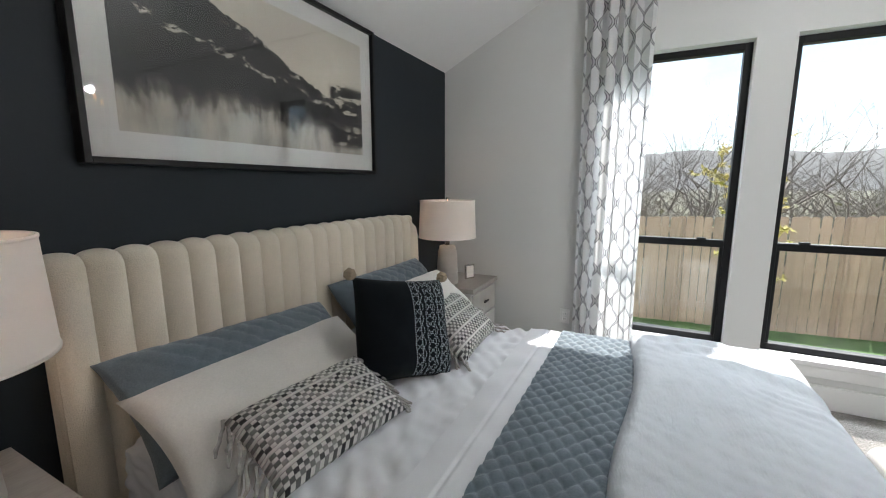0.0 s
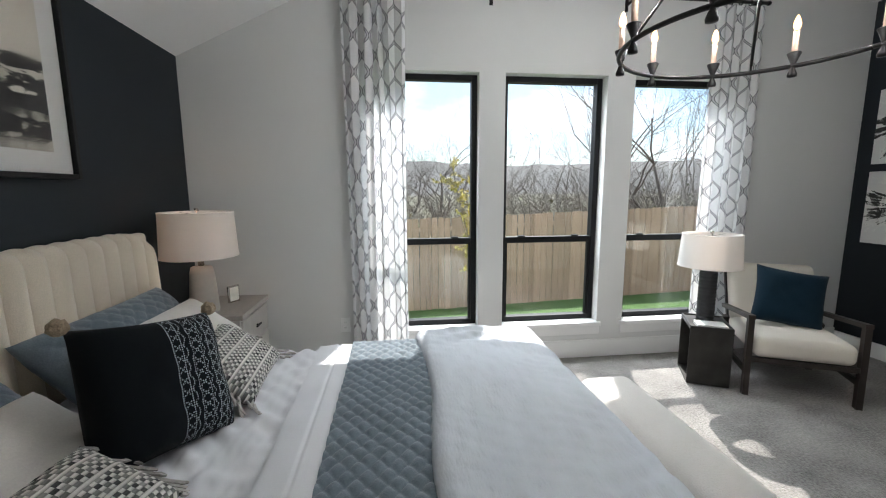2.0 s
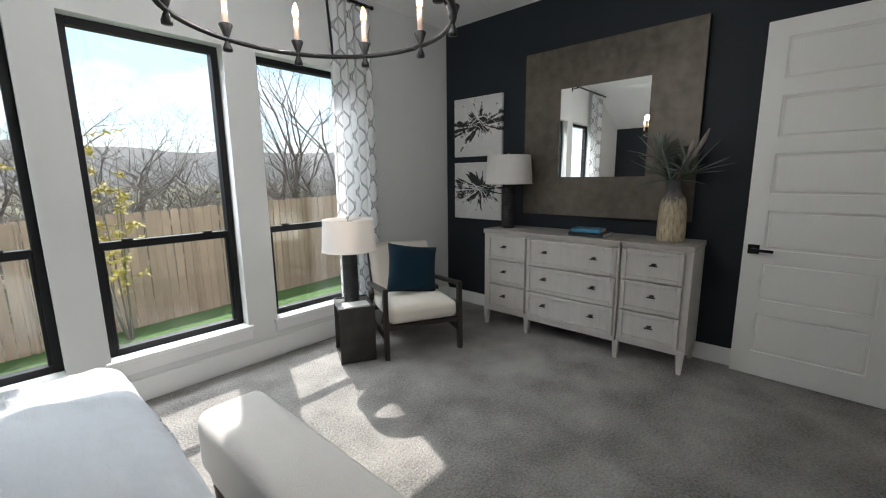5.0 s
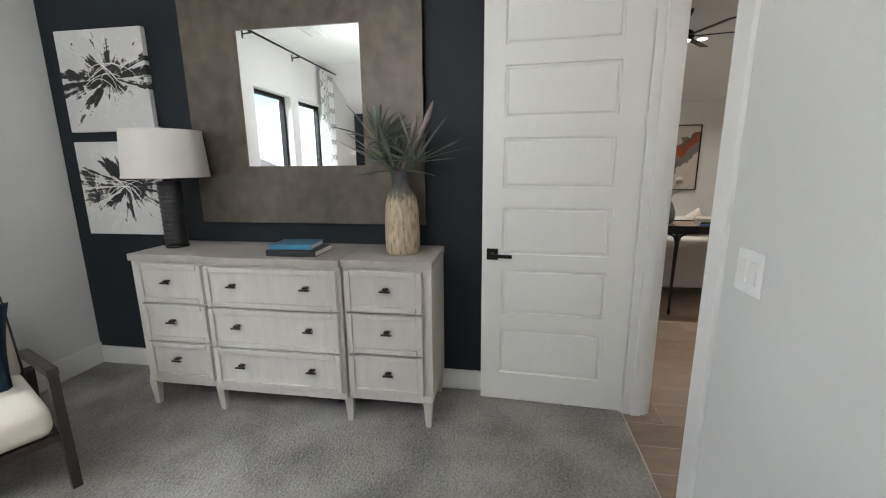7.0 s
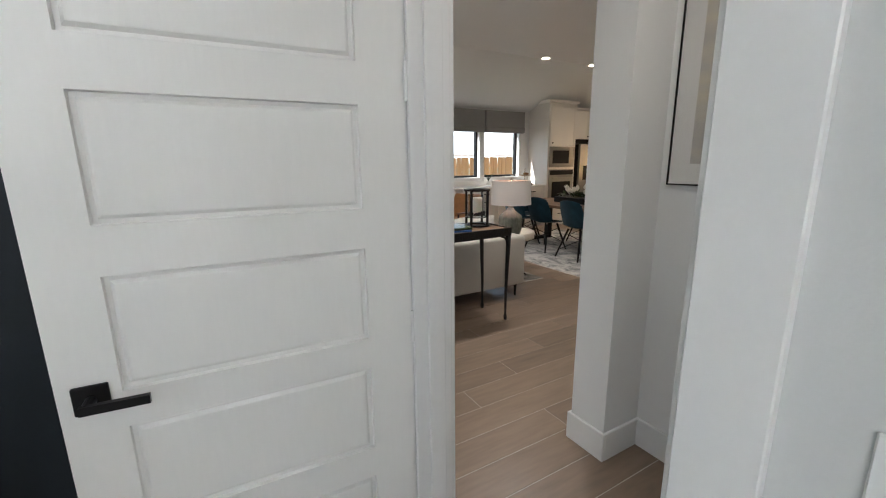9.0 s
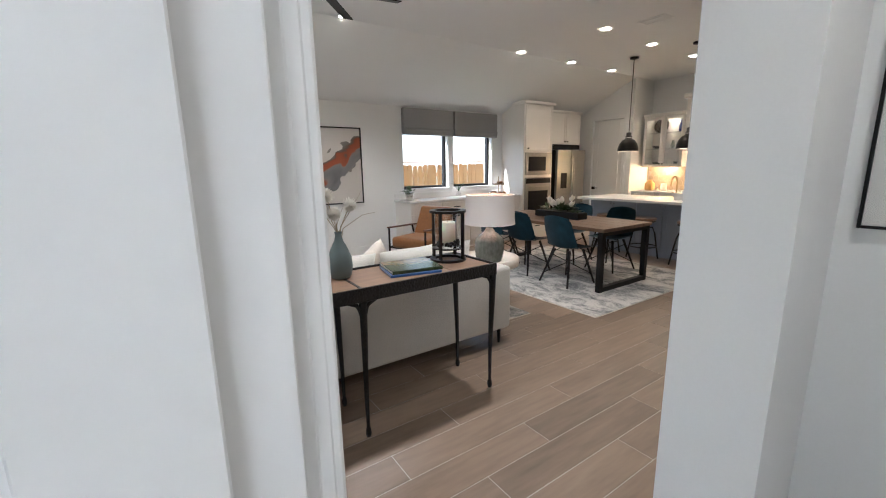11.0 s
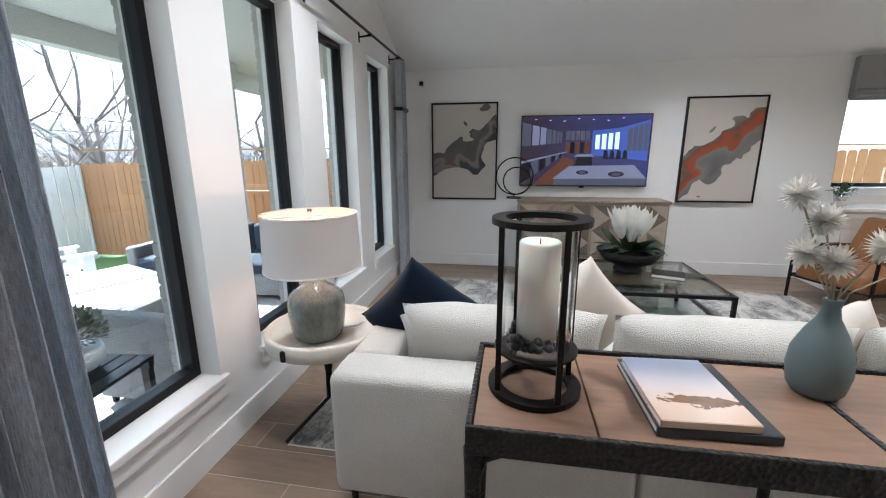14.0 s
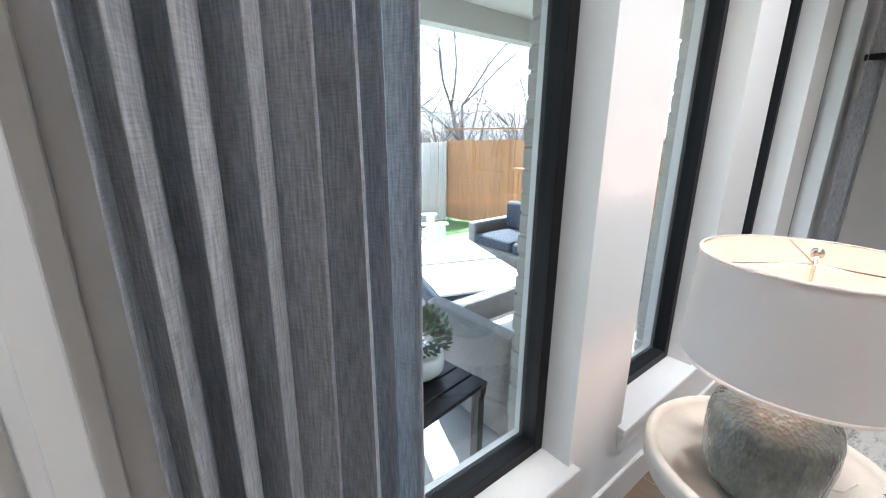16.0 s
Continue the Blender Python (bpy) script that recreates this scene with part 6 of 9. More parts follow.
for k in range(3):
    a = 0.05 - (k + 1) * 0.866
    part("seat_cushion", soft_box(SX0 + 0.21, a + 0.004, 0.30, SX1, a + 0.862, 0.46, 0.05, 4, 0.02), BOUCLE, sofa, smooth=True)
    bk = pillow(0.84, 0.42, 0.22, 22, 16, 0.014, 50 + k, 0.06)
    bmesh.ops.rotate(bk, verts=bk.verts, cent=(0, 0, 0), matrix=Euler((radians(-14), 0, radians(90))).to_matrix())
    bmesh.ops.translate(bk, verts=bk.verts, vec=(SX0 + 0.33, a + 0.43, 0.665))
    part("back_cushion", bk, BOUCLE, sofa, smooth=True)
for y in (0.20, -0.84, -0.96, -2.66):
    for x in (SX0 + 0.05, SX1 - 0.08):
        part("leg", lathe([(0.010, 0), (0.018, 0.135)], 10, (x, y, 0)), BLACK, sofa)


def loose_pillow(w, h, t, at, rx, ry, rz, material, label, seed, n=20, pinch=0.12, chop=0.0):
    ob = thing("throw_pillow", label, "pillow", pose(at[0], at[1], at[2], rx, ry, rz))
    pb = pillow(w, h, t, n, n, 0.010, seed, pinch)
    if chop:
        for v in pb.verts:
            u = v.co.x / (w / 2)
            vv = v.co.z / (h / 2)
            if vv > 0:
                v.co.z -= chop * vv * (1 - abs(u)) ** 1.5
    part("pillow_cover", pb, material, ob, smooth=True)
    return ob


loose_pillow(0.52, 0.34, 0.16, (6.40, -0.21, 0.665), -24, 0, 96, BOUCLE, "cream boucle lumbar pillow on the sofa", 61)
loose_pillow(0.52, 0.52, 0.17, (6.58, -0.02, 0.70), -30, 45, 62, NAVYVEL, "navy velvet pillow tipped on its corner on the sofa", 63, pinch=0.16)
IVP = mat("ivory_linen", (0.68, 0.61, 0.53), 0.9, scale=160, vary=0.05, bump=0.3, bump_scale=260, sheen=0.2)
loose_pillow(0.46, 0.46, 0.16, (6.55, -0.74, 0.755), -20, 45, 92, IVP, "ivory linen pillow standing on its corner on the sofa", 65, pinch=0.16)
loose_pillow(0.44, 0.44, 0.16, (6.50, -1.72, 0.66), -22, 40, 88, IVP, "ivory linen pillow leaning on the sofa back", 67, pinch=0.16)
loose_pillow(0.44, 0.34, 0.15, (6.66, -2.30, 0.64), -20, 12, 96, LEATHER, "tan leather pillow on the sofa", 69)


# ---- round side tables and glazed lamps ----
def round_table(x, y, label):
    t = thing("side_table", label, "side table", pose(x, y, 0), "round side tables")
    part("tray_top", lathe([(0.0, 0.512), (0.284, 0.512), (0.306, 0.524), (0.309, 0.592), (0.300, 0.602), (0.286, 0.602), (0.276, 0.592), (0.268, 0.568), (0.0, 0.565)], 44), STONE, t, "whitewashed round tray top", smooth=True)
    part("hub", lathe([(0.022, 0.34), (0.022, 0.512)], 12), BRONZE, t)
    for k in range(3):
        a = 2 * math.pi * k / 3 + 2.5
        part("leg", tube([(0.012 * math.cos(a), 0.012 * math.sin(a), 0.48), (0.014 * math.cos(a), 0.014 * math.sin(a), 0.16), (0.27 * math.cos(a), 0.27 * math.sin(a), 0.010)], 0.011, 8), BRONZE, t)
    for a in (2.9, 5.7):
        part("handle", box(0.309 * math.cos(a) - 0.012, 0.309 * math.sin(a) - 0.012, 0.53, 0.309 * math.cos(a) + 0.012, 0.309 * math.sin(a) + 0.012, 0.585, 0.004, 1), BRONZE, t)
    return t


def glazed_lamp(x, y, z, label):
    t = thing("table_lamp", label, "lamp", pose(x, y, z), "glazed lamps")
    part("base", lathe([(0.0, 0.0), (0.100, 0.0), (0.120, 0.014), (0.134, 0.06), (0.143, 0.14), (0.142, 0.20), (0.134, 0.232), (0.125, 0.238), (0.122, 0.246), (0.060, 0.290), (0.040, 0.316), (0.032, 0.335)], 36), GLAZE, t, "grey-green crackle glazed jar", smooth=True)
    part("neck", lathe([(0.034, 0.333), (0.034, 0.347), (0.018, 0.35), (0.018, 0.385)], 18), CHROME, t, smooth=True)
    sh = drum_shade(0.238, 0.228, 0.375, 0.645, t, COPPERLIN)
    # bulb and point light added inside to brighten the white shade
    part("bulb", lathe([(0.0, 0.43), (0.022, 0.44), (0.030, 0.47), (0.022, 0.51), (0.0, 0.53)], 14), BULB_SOFT, t, smooth=True)
    lamp("table_lamp_light", (x, y, z + 0.56), 0.5, (1.0, 0.72, 0.52), 0.03)
    return t


round_table(6.640, 0.557, "round whitewashed tray side table on dark crossed legs")
round_table(6.67, -3.03, "round whitewashed tray side table by the sofa end")
glazed_lamp(6.571, 0.560, 0.566, "table lamp with grey-green glazed jar and white drum shade")
glazed_lamp(6.60, -2.99, 0.566, "table lamp with grey-green glazed jar beside the sofa")
cd = thing("lamp_cord", "thin clear lamp cord lying on the round table", "cord", pose(6.575, 0.555, 0.568))
part("cord", tube([(0.09, -0.08, 0.004), (0.14, -0.15, 0.004), (0.20, -0.17, 0.006)], 0.003, 6), STONE, cd)


# ---- things on the console ----
def lantern(x, y, r, h, ch, label):
    t = thing("candle_lantern", label, "lantern", pose(x, y, KZ - 0.011), "candle lanterns")
    for z in (0.0, h - 0.016):
        ri, ro = r * 0.78, r * 1.08
        part("ring", lathe([(ri, z), (ro, z), (ro, z + 0.016), (ri, z + 0.016), (ri, z)], 40, cap=False), BRONZE, t, smooth=False)
    for k in range(4):
        a = math.pi / 2 * k + 0.5
        part("post", bar((r * 0.96 * math.cos(a), r * 0.96 * math.sin(a), 0.012), (r * 0.96 * math.cos(a), r * 0.96 * math.sin(a), h - 0.012), 0.020, 0.014), BRONZE, t)
    zf = h * 0.26
    part("shelf_ring", lathe([(r * 0.66, zf - 0.006), (r * 0.95, zf - 0.006), (r * 0.95, zf), (r * 0.66, zf)], 32, cap=False), BRONZE, t)
    part("glass_cylinder", lathe([(r * 0.0, zf + 0.002), (r * 0.80, zf + 0.002), (r * 0.80, h - 0.018)], 40, cap=False), CLEAR, t, smooth=True).visible_shadow = False
    part("candle", lathe([(r * 0.46, zf + 0.02), (r * 0.46, zf + 0.02 + ch), (r * 0.42, zf + 0.026 + ch), (r * 0.30, zf + 0.018 + ch), (0.0, zf + 0.016 + ch)], 28), CANDLE, t, "ivory pillar candle", smooth=True)
    part("wick", tube([(0, 0, zf + 0.015 + ch), (0.002, 0, zf + 0.03 + ch)], 0.0015, 5), BLACK, t)
    rnd = random.Random(int(r * 1000))
    bmp = bmesh.new()
    for q in range(46):
        a, rr = rnd.uniform(0, 2 * math.pi), r * rnd.uniform(0.44, 0.70)
        s = bmesh.ops.create_icosphere(bmp, subdivisions=1, radius=r * rnd.uniform(0.08, 0.13))
        bmesh.ops.translate(bmp, verts=s["verts"], vec=(rr * math.cos(a), rr * math.sin(a), zf + 0.012 + rnd.uniform(0, 0.028)))
    tagged(part("pebbles", bmp, PEBBLE, t, "black glass pebbles", smooth=True), kind="stuff")
    return t


lantern(5.775, -0.492, 0.116, 0.475, 0.265, "tall dark bronze lantern with an ivory pillar candle on the console")
lantern(5.865, -1.985, 0.112, 0.335, 0.145, "short dark bronze lantern with an ivory pillar candle on the console")

va = thing("vase", "matte sage grey bottle vase on the console", "vase", pose(5.865, -1.235, KZ - 0.011))
part("body", lathe([(0.0, 0.0), (0.048, 0.0), (0.062, 0.02), (0.070, 0.07), (0.066, 0.12), (0.045, 0.175), (0.024, 0.215), (0.018, 0.245), (0.021, 0.265), (0.015, 0.265), (0.013, 0.24)], 32), VASEG, va, smooth=True)
fl_ = thing("dried_flowers", "ivory papery flower balls and bare twigs in the vase", "flowers", pose(5.865, -1.235, KZ + 0.22))
rnd = random.Random(5)
for dy, dz in ((0.115, 0.30), (0.055, 0.235), (-0.065, 0.18), (0.02, 0.135), (0.085, 0.155)):
    top = Vector((rnd.uniform(-0.04, 0.04), dy, dz))
    st = part("stem", tube([(0, 0, -0.18), (0, 0, 0.02), top * 0.6 + Vector((0, 0, 0.01)), top], 0.0025, 5), mat("pale_stem", (0.36, 0.31, 0.21), 0.8), fl_)
    bmf = bmesh.new()
    for q in range(110):
        z = 1 - 2 * (q + 0.5) / 110
        a = q * 2.39996
        d = Vector((math.cos(a) * math.sqrt(1 - z * z), math.sin(a) * math.sqrt(1 - z * z), z))
        blade(top + d * 0.008, top + d * 0.047 * rnd.uniform(0.85, 1.1), 0.0075, 0.0, bmf, 2, 0.5)
    tagged(part("flower_ball", bmf, PETAL, st), kind="stuff")
for pts in ([(0, 0, -0.1), (0.0, -0.03, 0.05), (0.02, -0.16, 0.115), (0.03, -0.26, 0.125)], [(0, 0, -0.1), (0.01, -0.02, 0.06), (0.0, -0.09, 0.16), (-0.01, -0.15, 0.26)], [(0, 0, -0.1), (0.0, 0.01, 0.06), (0.02, -0.05, 0.18)]):
    part("twig", tube(pts, 0.002, 5, radii=[0.003, 0.0025, 0.0015, 0.0008][:len(pts)]), mat("bare_twig", (0.30, 0.24, 0.16), 0.8), fl_)


def photo_cover(name, stops, seed, sc=5.0):
    return ramp_mat(name, stops, lambda n, l, co: math_node(n, l, "ADD", math_node(n, l, "MULTIPLY", noise_of(n, l, co.outputs["Object"], sc, 6, (1, 1, 1), 0.6, (seed, 0, 0)), 0.7), math_node(n, l, "MULTIPLY", n_sep_y(n, l, co), 1.6)), 0.25)


def n_sep_y(n, l, co):
    sp = n.new("ShaderNodeSeparateXYZ")
    l.new(co.outputs["Object"], sp.inputs[0])
    return sp.outputs[1]


def desert_cover(n, l, co):
    """Dusk sky over a ruined wall on pale sand: its own y runs up the cover."""
    sp = n.new("ShaderNodeSeparateXYZ")
    l.new(co.outputs["Object"], sp.inputs[0])
    x, y = sp.outputs[0], sp.outputs[1]
    f = math_node(n, l, "MULTIPLY_ADD", y, 2.0, 0.62)
    ruin = math_node(n, l, "SUBTRACT", noise_of(n, l, co.outputs["Object"], 26, 5, (1, 1.3, 1), 0.6, (2, 0, 0)), math_node(n, l, "MULTIPLY_ADD", math_node(n, l, "ABSOLUTE", math_node(n, l, "ADD", y, 0.062)), 11.0, math_node(n, l, "MULTIPLY_ADD", math_node(n, l, "ABSOLUTE", math_node(n, l, "ADD", x, -0.02)), 2.0, 0.20)))
    return math_node(n, l, "MULTIPLY", f, math_node(n, l, "SUBTRACT", 1.0, math_node(n, l, "MULTIPLY", math_node(n, l, "GREATER_THAN", ruin, 0.0), math_node(n, l, "MULTIPLY_ADD", noise_of(n, l, co.outputs["Object"], 60, 3), 0.6, 0.5))))


DESERT = ramp_mat("desert_photo_cover", [(0.0, (0.08, 0.05, 0.035)), (0.14, (0.20, 0.10, 0.05)), (0.24, (0.36, 0.20, 0.11)), (0.31, (0.52, 0.38, 0.28)), (0.46, (0.60, 0.45, 0.35)), (0.60, (0.56, 0.49, 0.47)), (0.80, (0.36, 0.38, 0.47)), (1.0, (0.29, 0.33, 0.45))], desert_cover, 0.25)
GARDEN = photo_cover("garden_photo_cover", [(0.0, (0.03, 0.05, 0.025)), (0.35, (0.09, 0.10, 0.05)), (0.5, (0.30, 0.22, 0.15)), (0.65, (0.10, 0.11, 0.09)), (1.0, (0.45, 0.43, 0.40))], 6.0, 34)
book(0.265, 0.32, 0.024, (5.772, -0.885, KZ - 0.011), -88, mat("charcoal_book_cloth", (0.035, 0.036, 0.04), 0.6, scale=80, vary=0.15), "charcoal coffee table book lying on the console")
book(0.215, 0.295, 0.020, (5.760, -0.864, KZ + 0.0135), -87, DESERT, "desert photograph book on top of a charcoal book")
BLUEB = mat("blue_gloss_cover", (0.03, 0.10, 0.33), 0.3, scale=20, vary=0.1)
book(0.31, 0.27, 0.014, (5.775, -1.635, KZ - 0.011), -90 - 12, BLUEB, "thin blue book lying on the console")
book(0.31, 0.27, 0.020, (5.785, -1.645, KZ + 0.0035), -90 - 10, GARDEN, "dark garden photograph book on a blue book")

# ---- coffee table ----
ct = thing("coffee_table", "glass coffee table on a black metal frame", "coffee table", pose(0, 0, 0.0095))
AX0, AX1, AY0, AY1, AZ = 7.98, 9.02, -2.12, -0.62, 0.42
part("glass_top", box(AX0 + 0.02, AY0 + 0.02, AZ - 0.012, AX1 - 0.02, AY1 - 0.02, AZ, 0.002, 1), glass_mat("smoked_glass", (0.80, 0.85, 0.83), gloss=2.4), ct)
for z in (AZ - 0.02, 0.14):
    for a, b in (((AX0, AY0, z), (AX1, AY0, z)), ((AX0, AY1, z), (AX1, AY1, z)), ((AX0, AY0, z), (AX0, AY1, z)), ((AX1, AY0, z), (AX1, AY1, z))):
        part("rail", bar(a, b, 0.028, 0.028), BLACK, ct)
part("lower_shelf", box(AX0 + 0.02, AY0 + 0.02, 0.148, AX1 - 0.02, AY1 - 0.02, 0.156), glass_mat("shelf_glass", (0.85, 0.89, 0.88)), ct)
for x in (AX0, AX1):
    for y in (AY0, AY1):
        part("leg", bar((x, y, 0), (x, y, AZ - 0.005), 0.028, 0.028), BLACK, ct)
book(0.26, 0.20, 0.03, (8.45, -1.80, 0.431), 70, BLACKC, "dark book lying on the coffee table")
book(0.20, 0.16, 0.025, (8.50, -0.85, 0.431), 15, WHITEC, "pale book lying on the coffee table")


def magnolia(name, x, y, z, r, count, leaves, label, seed, flat=False):
    """A bowl of white magnolia blooms among dark leaves."""
    t = thing(name, label, "flowers", pose(x, y, z))
    if flat:
        part("bowl", box(-0.38, -0.10, 0.0, 0.38, 0.10, 0.09, 0.015, 2), BLACK, t, "black trough")
    else:
        part("bowl", lathe([(0.0, 0.0), (0.07, 0.0), (0.075, 0.015), (0.06, 0.03), (0.13, 0.06), (0.165, 0.115), (0.155, 0.115), (0.10, 0.06)], 32), BLACK, t, "glossy black footed bowl", smooth=True)
    rnd = random.Random(seed)
    for q in range(count):
        a = rnd.uniform(0, 2 * math.pi)
        rr = rnd.uniform(0, r * 0.75)
        c = Vector((rr * math.cos(a) * (2.6 if flat else 1), rr * math.sin(a) * (0.7 if flat else 1), rnd.uniform(0.14, 0.24)))
        tilt = Vector((c.x * 1.2, c.y * 1.2, 0.25)).normalized()
        bloom = part("bloom", lathe([(0.0, -0.01), (0.012, 0.0), (0.010, 0.02), (0.0, 0.035)], 8, c), PETAL, t, "white magnolia bloom", smooth=True)
        for k in range(9):
            bmf = bmesh.new()
            az = k * 2.4
            sidev = tilt.orthogonal().normalized()
            sidev.rotate(Matrix.Rotation(az, 3, tilt))
            L = rnd.uniform(0.095, 0.13) * (0.75 if flat else 1.0)
            d = (tilt + sidev * (0.16 + 0.06 * k) + Vector((0, 0, 0.5))).normalized()
            blade(c, c + d * L, 0.027, 0.0, bmf, 5, 0.55)
            part("petal", bmf, PETAL, bloom, smooth=True)
    for q in range(leaves):
        a = rnd.uniform(0, 2 * math.pi)
        e = rnd.uniform(-0.1, 1.0)
        s = 2.6 if flat else 1.0
        c = Vector((rnd.uniform(0, r * 0.8) * math.cos(a) * s, rnd.uniform(0, r * 0.8) * math.sin(a) * (0.8 if flat else 1), 0.11))
        d = Vector((math.cos(a) * math.cos(e), math.sin(a) * math.cos(e), math.sin(e)))
        bml = bmesh.new()
        blade(c, c + d * rnd.uniform(0.10, 0.17), 0.028, 0.02, bml, 4, 0.2)
        part("leaf", bml, DARKGREEN, t)
    return t


mb = magnolia("magnolia_bowl", 8.60, -1.50, 0.431, 0.11, 11, 40, "white magnolias in a glossy black bowl on the coffee table", 3)
mb.scale = (1.75, 1.75, 1.75)

# ---- television wall ----
tv = thing("television", "large flat television on the wall showing a kitchen", "television", pose(TVX - 0.05, -1.27, 1.525))
part("bezel", box(-0.012, -0.765, -0.43, 0.035, 0.765, 0.43, 0.004, 1), BLACK, tv)
part("mount", box(0.035, -0.2, -0.15, 0.05, 0.2, 0.15), BLACK, tv)


m_, n_, l_, b_ = base_mat("lit_screen", 0.15)
co_ = n_.new("ShaderNodeTexCoord")
r_ = n_.new("ShaderNodeValToRGB")
r_.color_ramp.elements[0].color, r_.color_ramp.elements[1].color = (0.022, 0.013, 0.016, 1), (0.022, 0.026, 0.085, 1)
l_.new(math_node(n_, l_, "MULTIPLY_ADD", n_sep_y(n_, l_, co_), -0.62, math_node(n_, l_, "MULTIPLY", noise_of(n_, l_, co_.outputs["Object"], 16, 6, (1, 1, 1)), 0.9)), r_.inputs[0])
l_.new(r_.outputs[0], b_.inputs["Emission Color"])
b_.inputs["Emission Strength"].default_value = 0.33
b_.inputs["Base Color"].default_value = (0.01, 0.01, 0.012, 1)
scr = part("screen", box(-0.0135, -0.755, -0.42, -0.012, 0.755, 0.42), m_, tv)


def glow(name, color, s=0.55):
    return emit_mat(name, [c * 0.20 for c in color], s)


TVC = {"dark": glow("screen_dark", (0.014, 0.012, 0.018)), "brown": glow("screen_brown", (0.17, 0.06, 0.03)), "blue": glow("screen_blue", (0.09, 0.15, 0.55)), "white": glow("screen_white", (0.55, 0.68, 1.0), 1.5), "grey": glow("screen_grey", (0.115, 0.115, 0.15)), "lilac": glow("screen_lilac", (0.30, 0.30, 0.40))}


def shot(nm, pts, lift=0.0):
    """One flat patch of the picture on the screen, pts as (y, z)."""
    bm = bmesh.new()
    bm.faces.new([bm.verts.new((-0.0139 - lift, y, z)) for y, z in pts])
    bmesh.ops.recalc_face_normals(bm, faces=bm.faces)
    part("screen_image", bm, TVC[nm], scr)


# the kitchen on the screen: floor, ceiling lights, cabinet runs, range, windows, island and plates
shot("brown", ((0.60, -0.415), (0.10, -0.415), (0.12, -0.10), (0.22, -0.06)), 0.0001)
for q in range(7):
    f0, f1 = 1 - 0.80 ** q, 1 - 0.80 ** (q + 0.86)
    ya, yb = 0.75 - 0.62 * f0, 0.75 - 0.62 * f1
    shot("lilac" if q in (1, 2) else "grey", ((ya, 0.06 + 0.05 * f0), (yb, 0.06 + 0.05 * f1), (yb, 0.35 - 0.16 * f1), (ya, 0.35 - 0.16 * f0)), 0.0002)
    shot("grey" if q % 2 else "dark", ((ya, -0.40 + 0.42 * f0), (yb, -0.40 + 0.42 * f1), (yb, -0.15 + 0.16 * f1), (ya, -0.15 + 0.16 * f0)), 0.0002)
    shot("white", ((0.60 - 0.17 * q, 0.385 - 0.012 * (q % 3)), (0.575 - 0.17 * q, 0.385 - 0.012 * (q % 3)), (0.575 - 0.17 * q, 0.378 - 0.012 * (q % 3)), (0.60 - 0.17 * q, 0.378 - 0.012 * (q % 3))), 0.0003)
shot("lilac", ((0.75, -0.155), (0.20, -0.015), (0.20, -0.005), (0.75, -0.125)), 0.0004)
for q in range(5):
    ya = 0.22 - 0.058 * q
    shot("grey", ((ya, 0.13), (ya - 0.05, 0.13), (ya - 0.05, 0.24), (ya, 0.24)), 0.0003)
    shot("dark" if q in (1, 3) else "brown", ((ya, -0.03), (ya - 0.05, -0.03), (ya - 0.05, 0.11), (ya, 0.11)), 0.0003)
shot("blue", ((-0.09, -0.05), (-0.74, -0.12), (-0.74, 0.36), (-0.42, 0.27), (-0.09, 0.24)), 0.0001)
for q in range(4):
    ya = -0.13 - 0.075 * q
    shot("white", ((ya, 0.02), (ya - 0.05, 0.02), (ya - 0.05, 0.19 + 0.01 * q), (ya, 0.19 + 0.008 * q)), 0.0003)
    shot("dark", ((ya - 0.10, -0.10), (ya - 0.16, -0.10), (ya - 0.15, 0.0), (ya - 0.11, 0.01)), 0.0004)
    shot("grey", ((-0.50 - 0.06 * q, 0.0), (-0.55 - 0.06 * q, 0.0), (-0.55 - 0.06 * q, 0.27 + 0.02 * q), (-0.50 - 0.06 * q, 0.25 + 0.02 * q)), 0.0003)
shot("dark", ((0.10, -0.20), (-0.12, -0.20), (-0.10, -0.07), (0.08, -0.07)), 0.0005)
shot("lilac", ((0.11, -0.07), (-0.13, -0.07), (-0.10, -0.04), (0.08, -0.04)), 0.0006)
shot("grey", ((0.34, -0.415), (-0.74, -0.415), (-0.74, -0.32), (0.34, -0.33)), 0.0005)
shot("lilac", ((0.36, -0.34), (-0.75, -0.33), (-0.60, -0.17), (0.16, -0.18)), 0.0006)
for cy, cz, ra in ((0.0, -0.26, 0.075), (-0.40, -0.28, 0.095)):
    for nm, k, e in (("dark", 1.0, 0.0008), ("grey", 0.6, 0.001)):
        shot(nm, [(cy + ra * k * math.cos(a * 0.3927), cz + ra * 0.36 * k * math.sin(a * 0.3927)) for a in range(16)], e)
part("sensor_bar", box(-0.01, -0.03, -0.45, 0.0, 0.03, -0.43), BLACK, tv)


def n_sep_z(n, l, co):
    sp = n.new("ShaderNodeSeparateXYZ")
    l.new(co.outputs["Object"], sp.inputs[0])
    return sp.outputs[2]


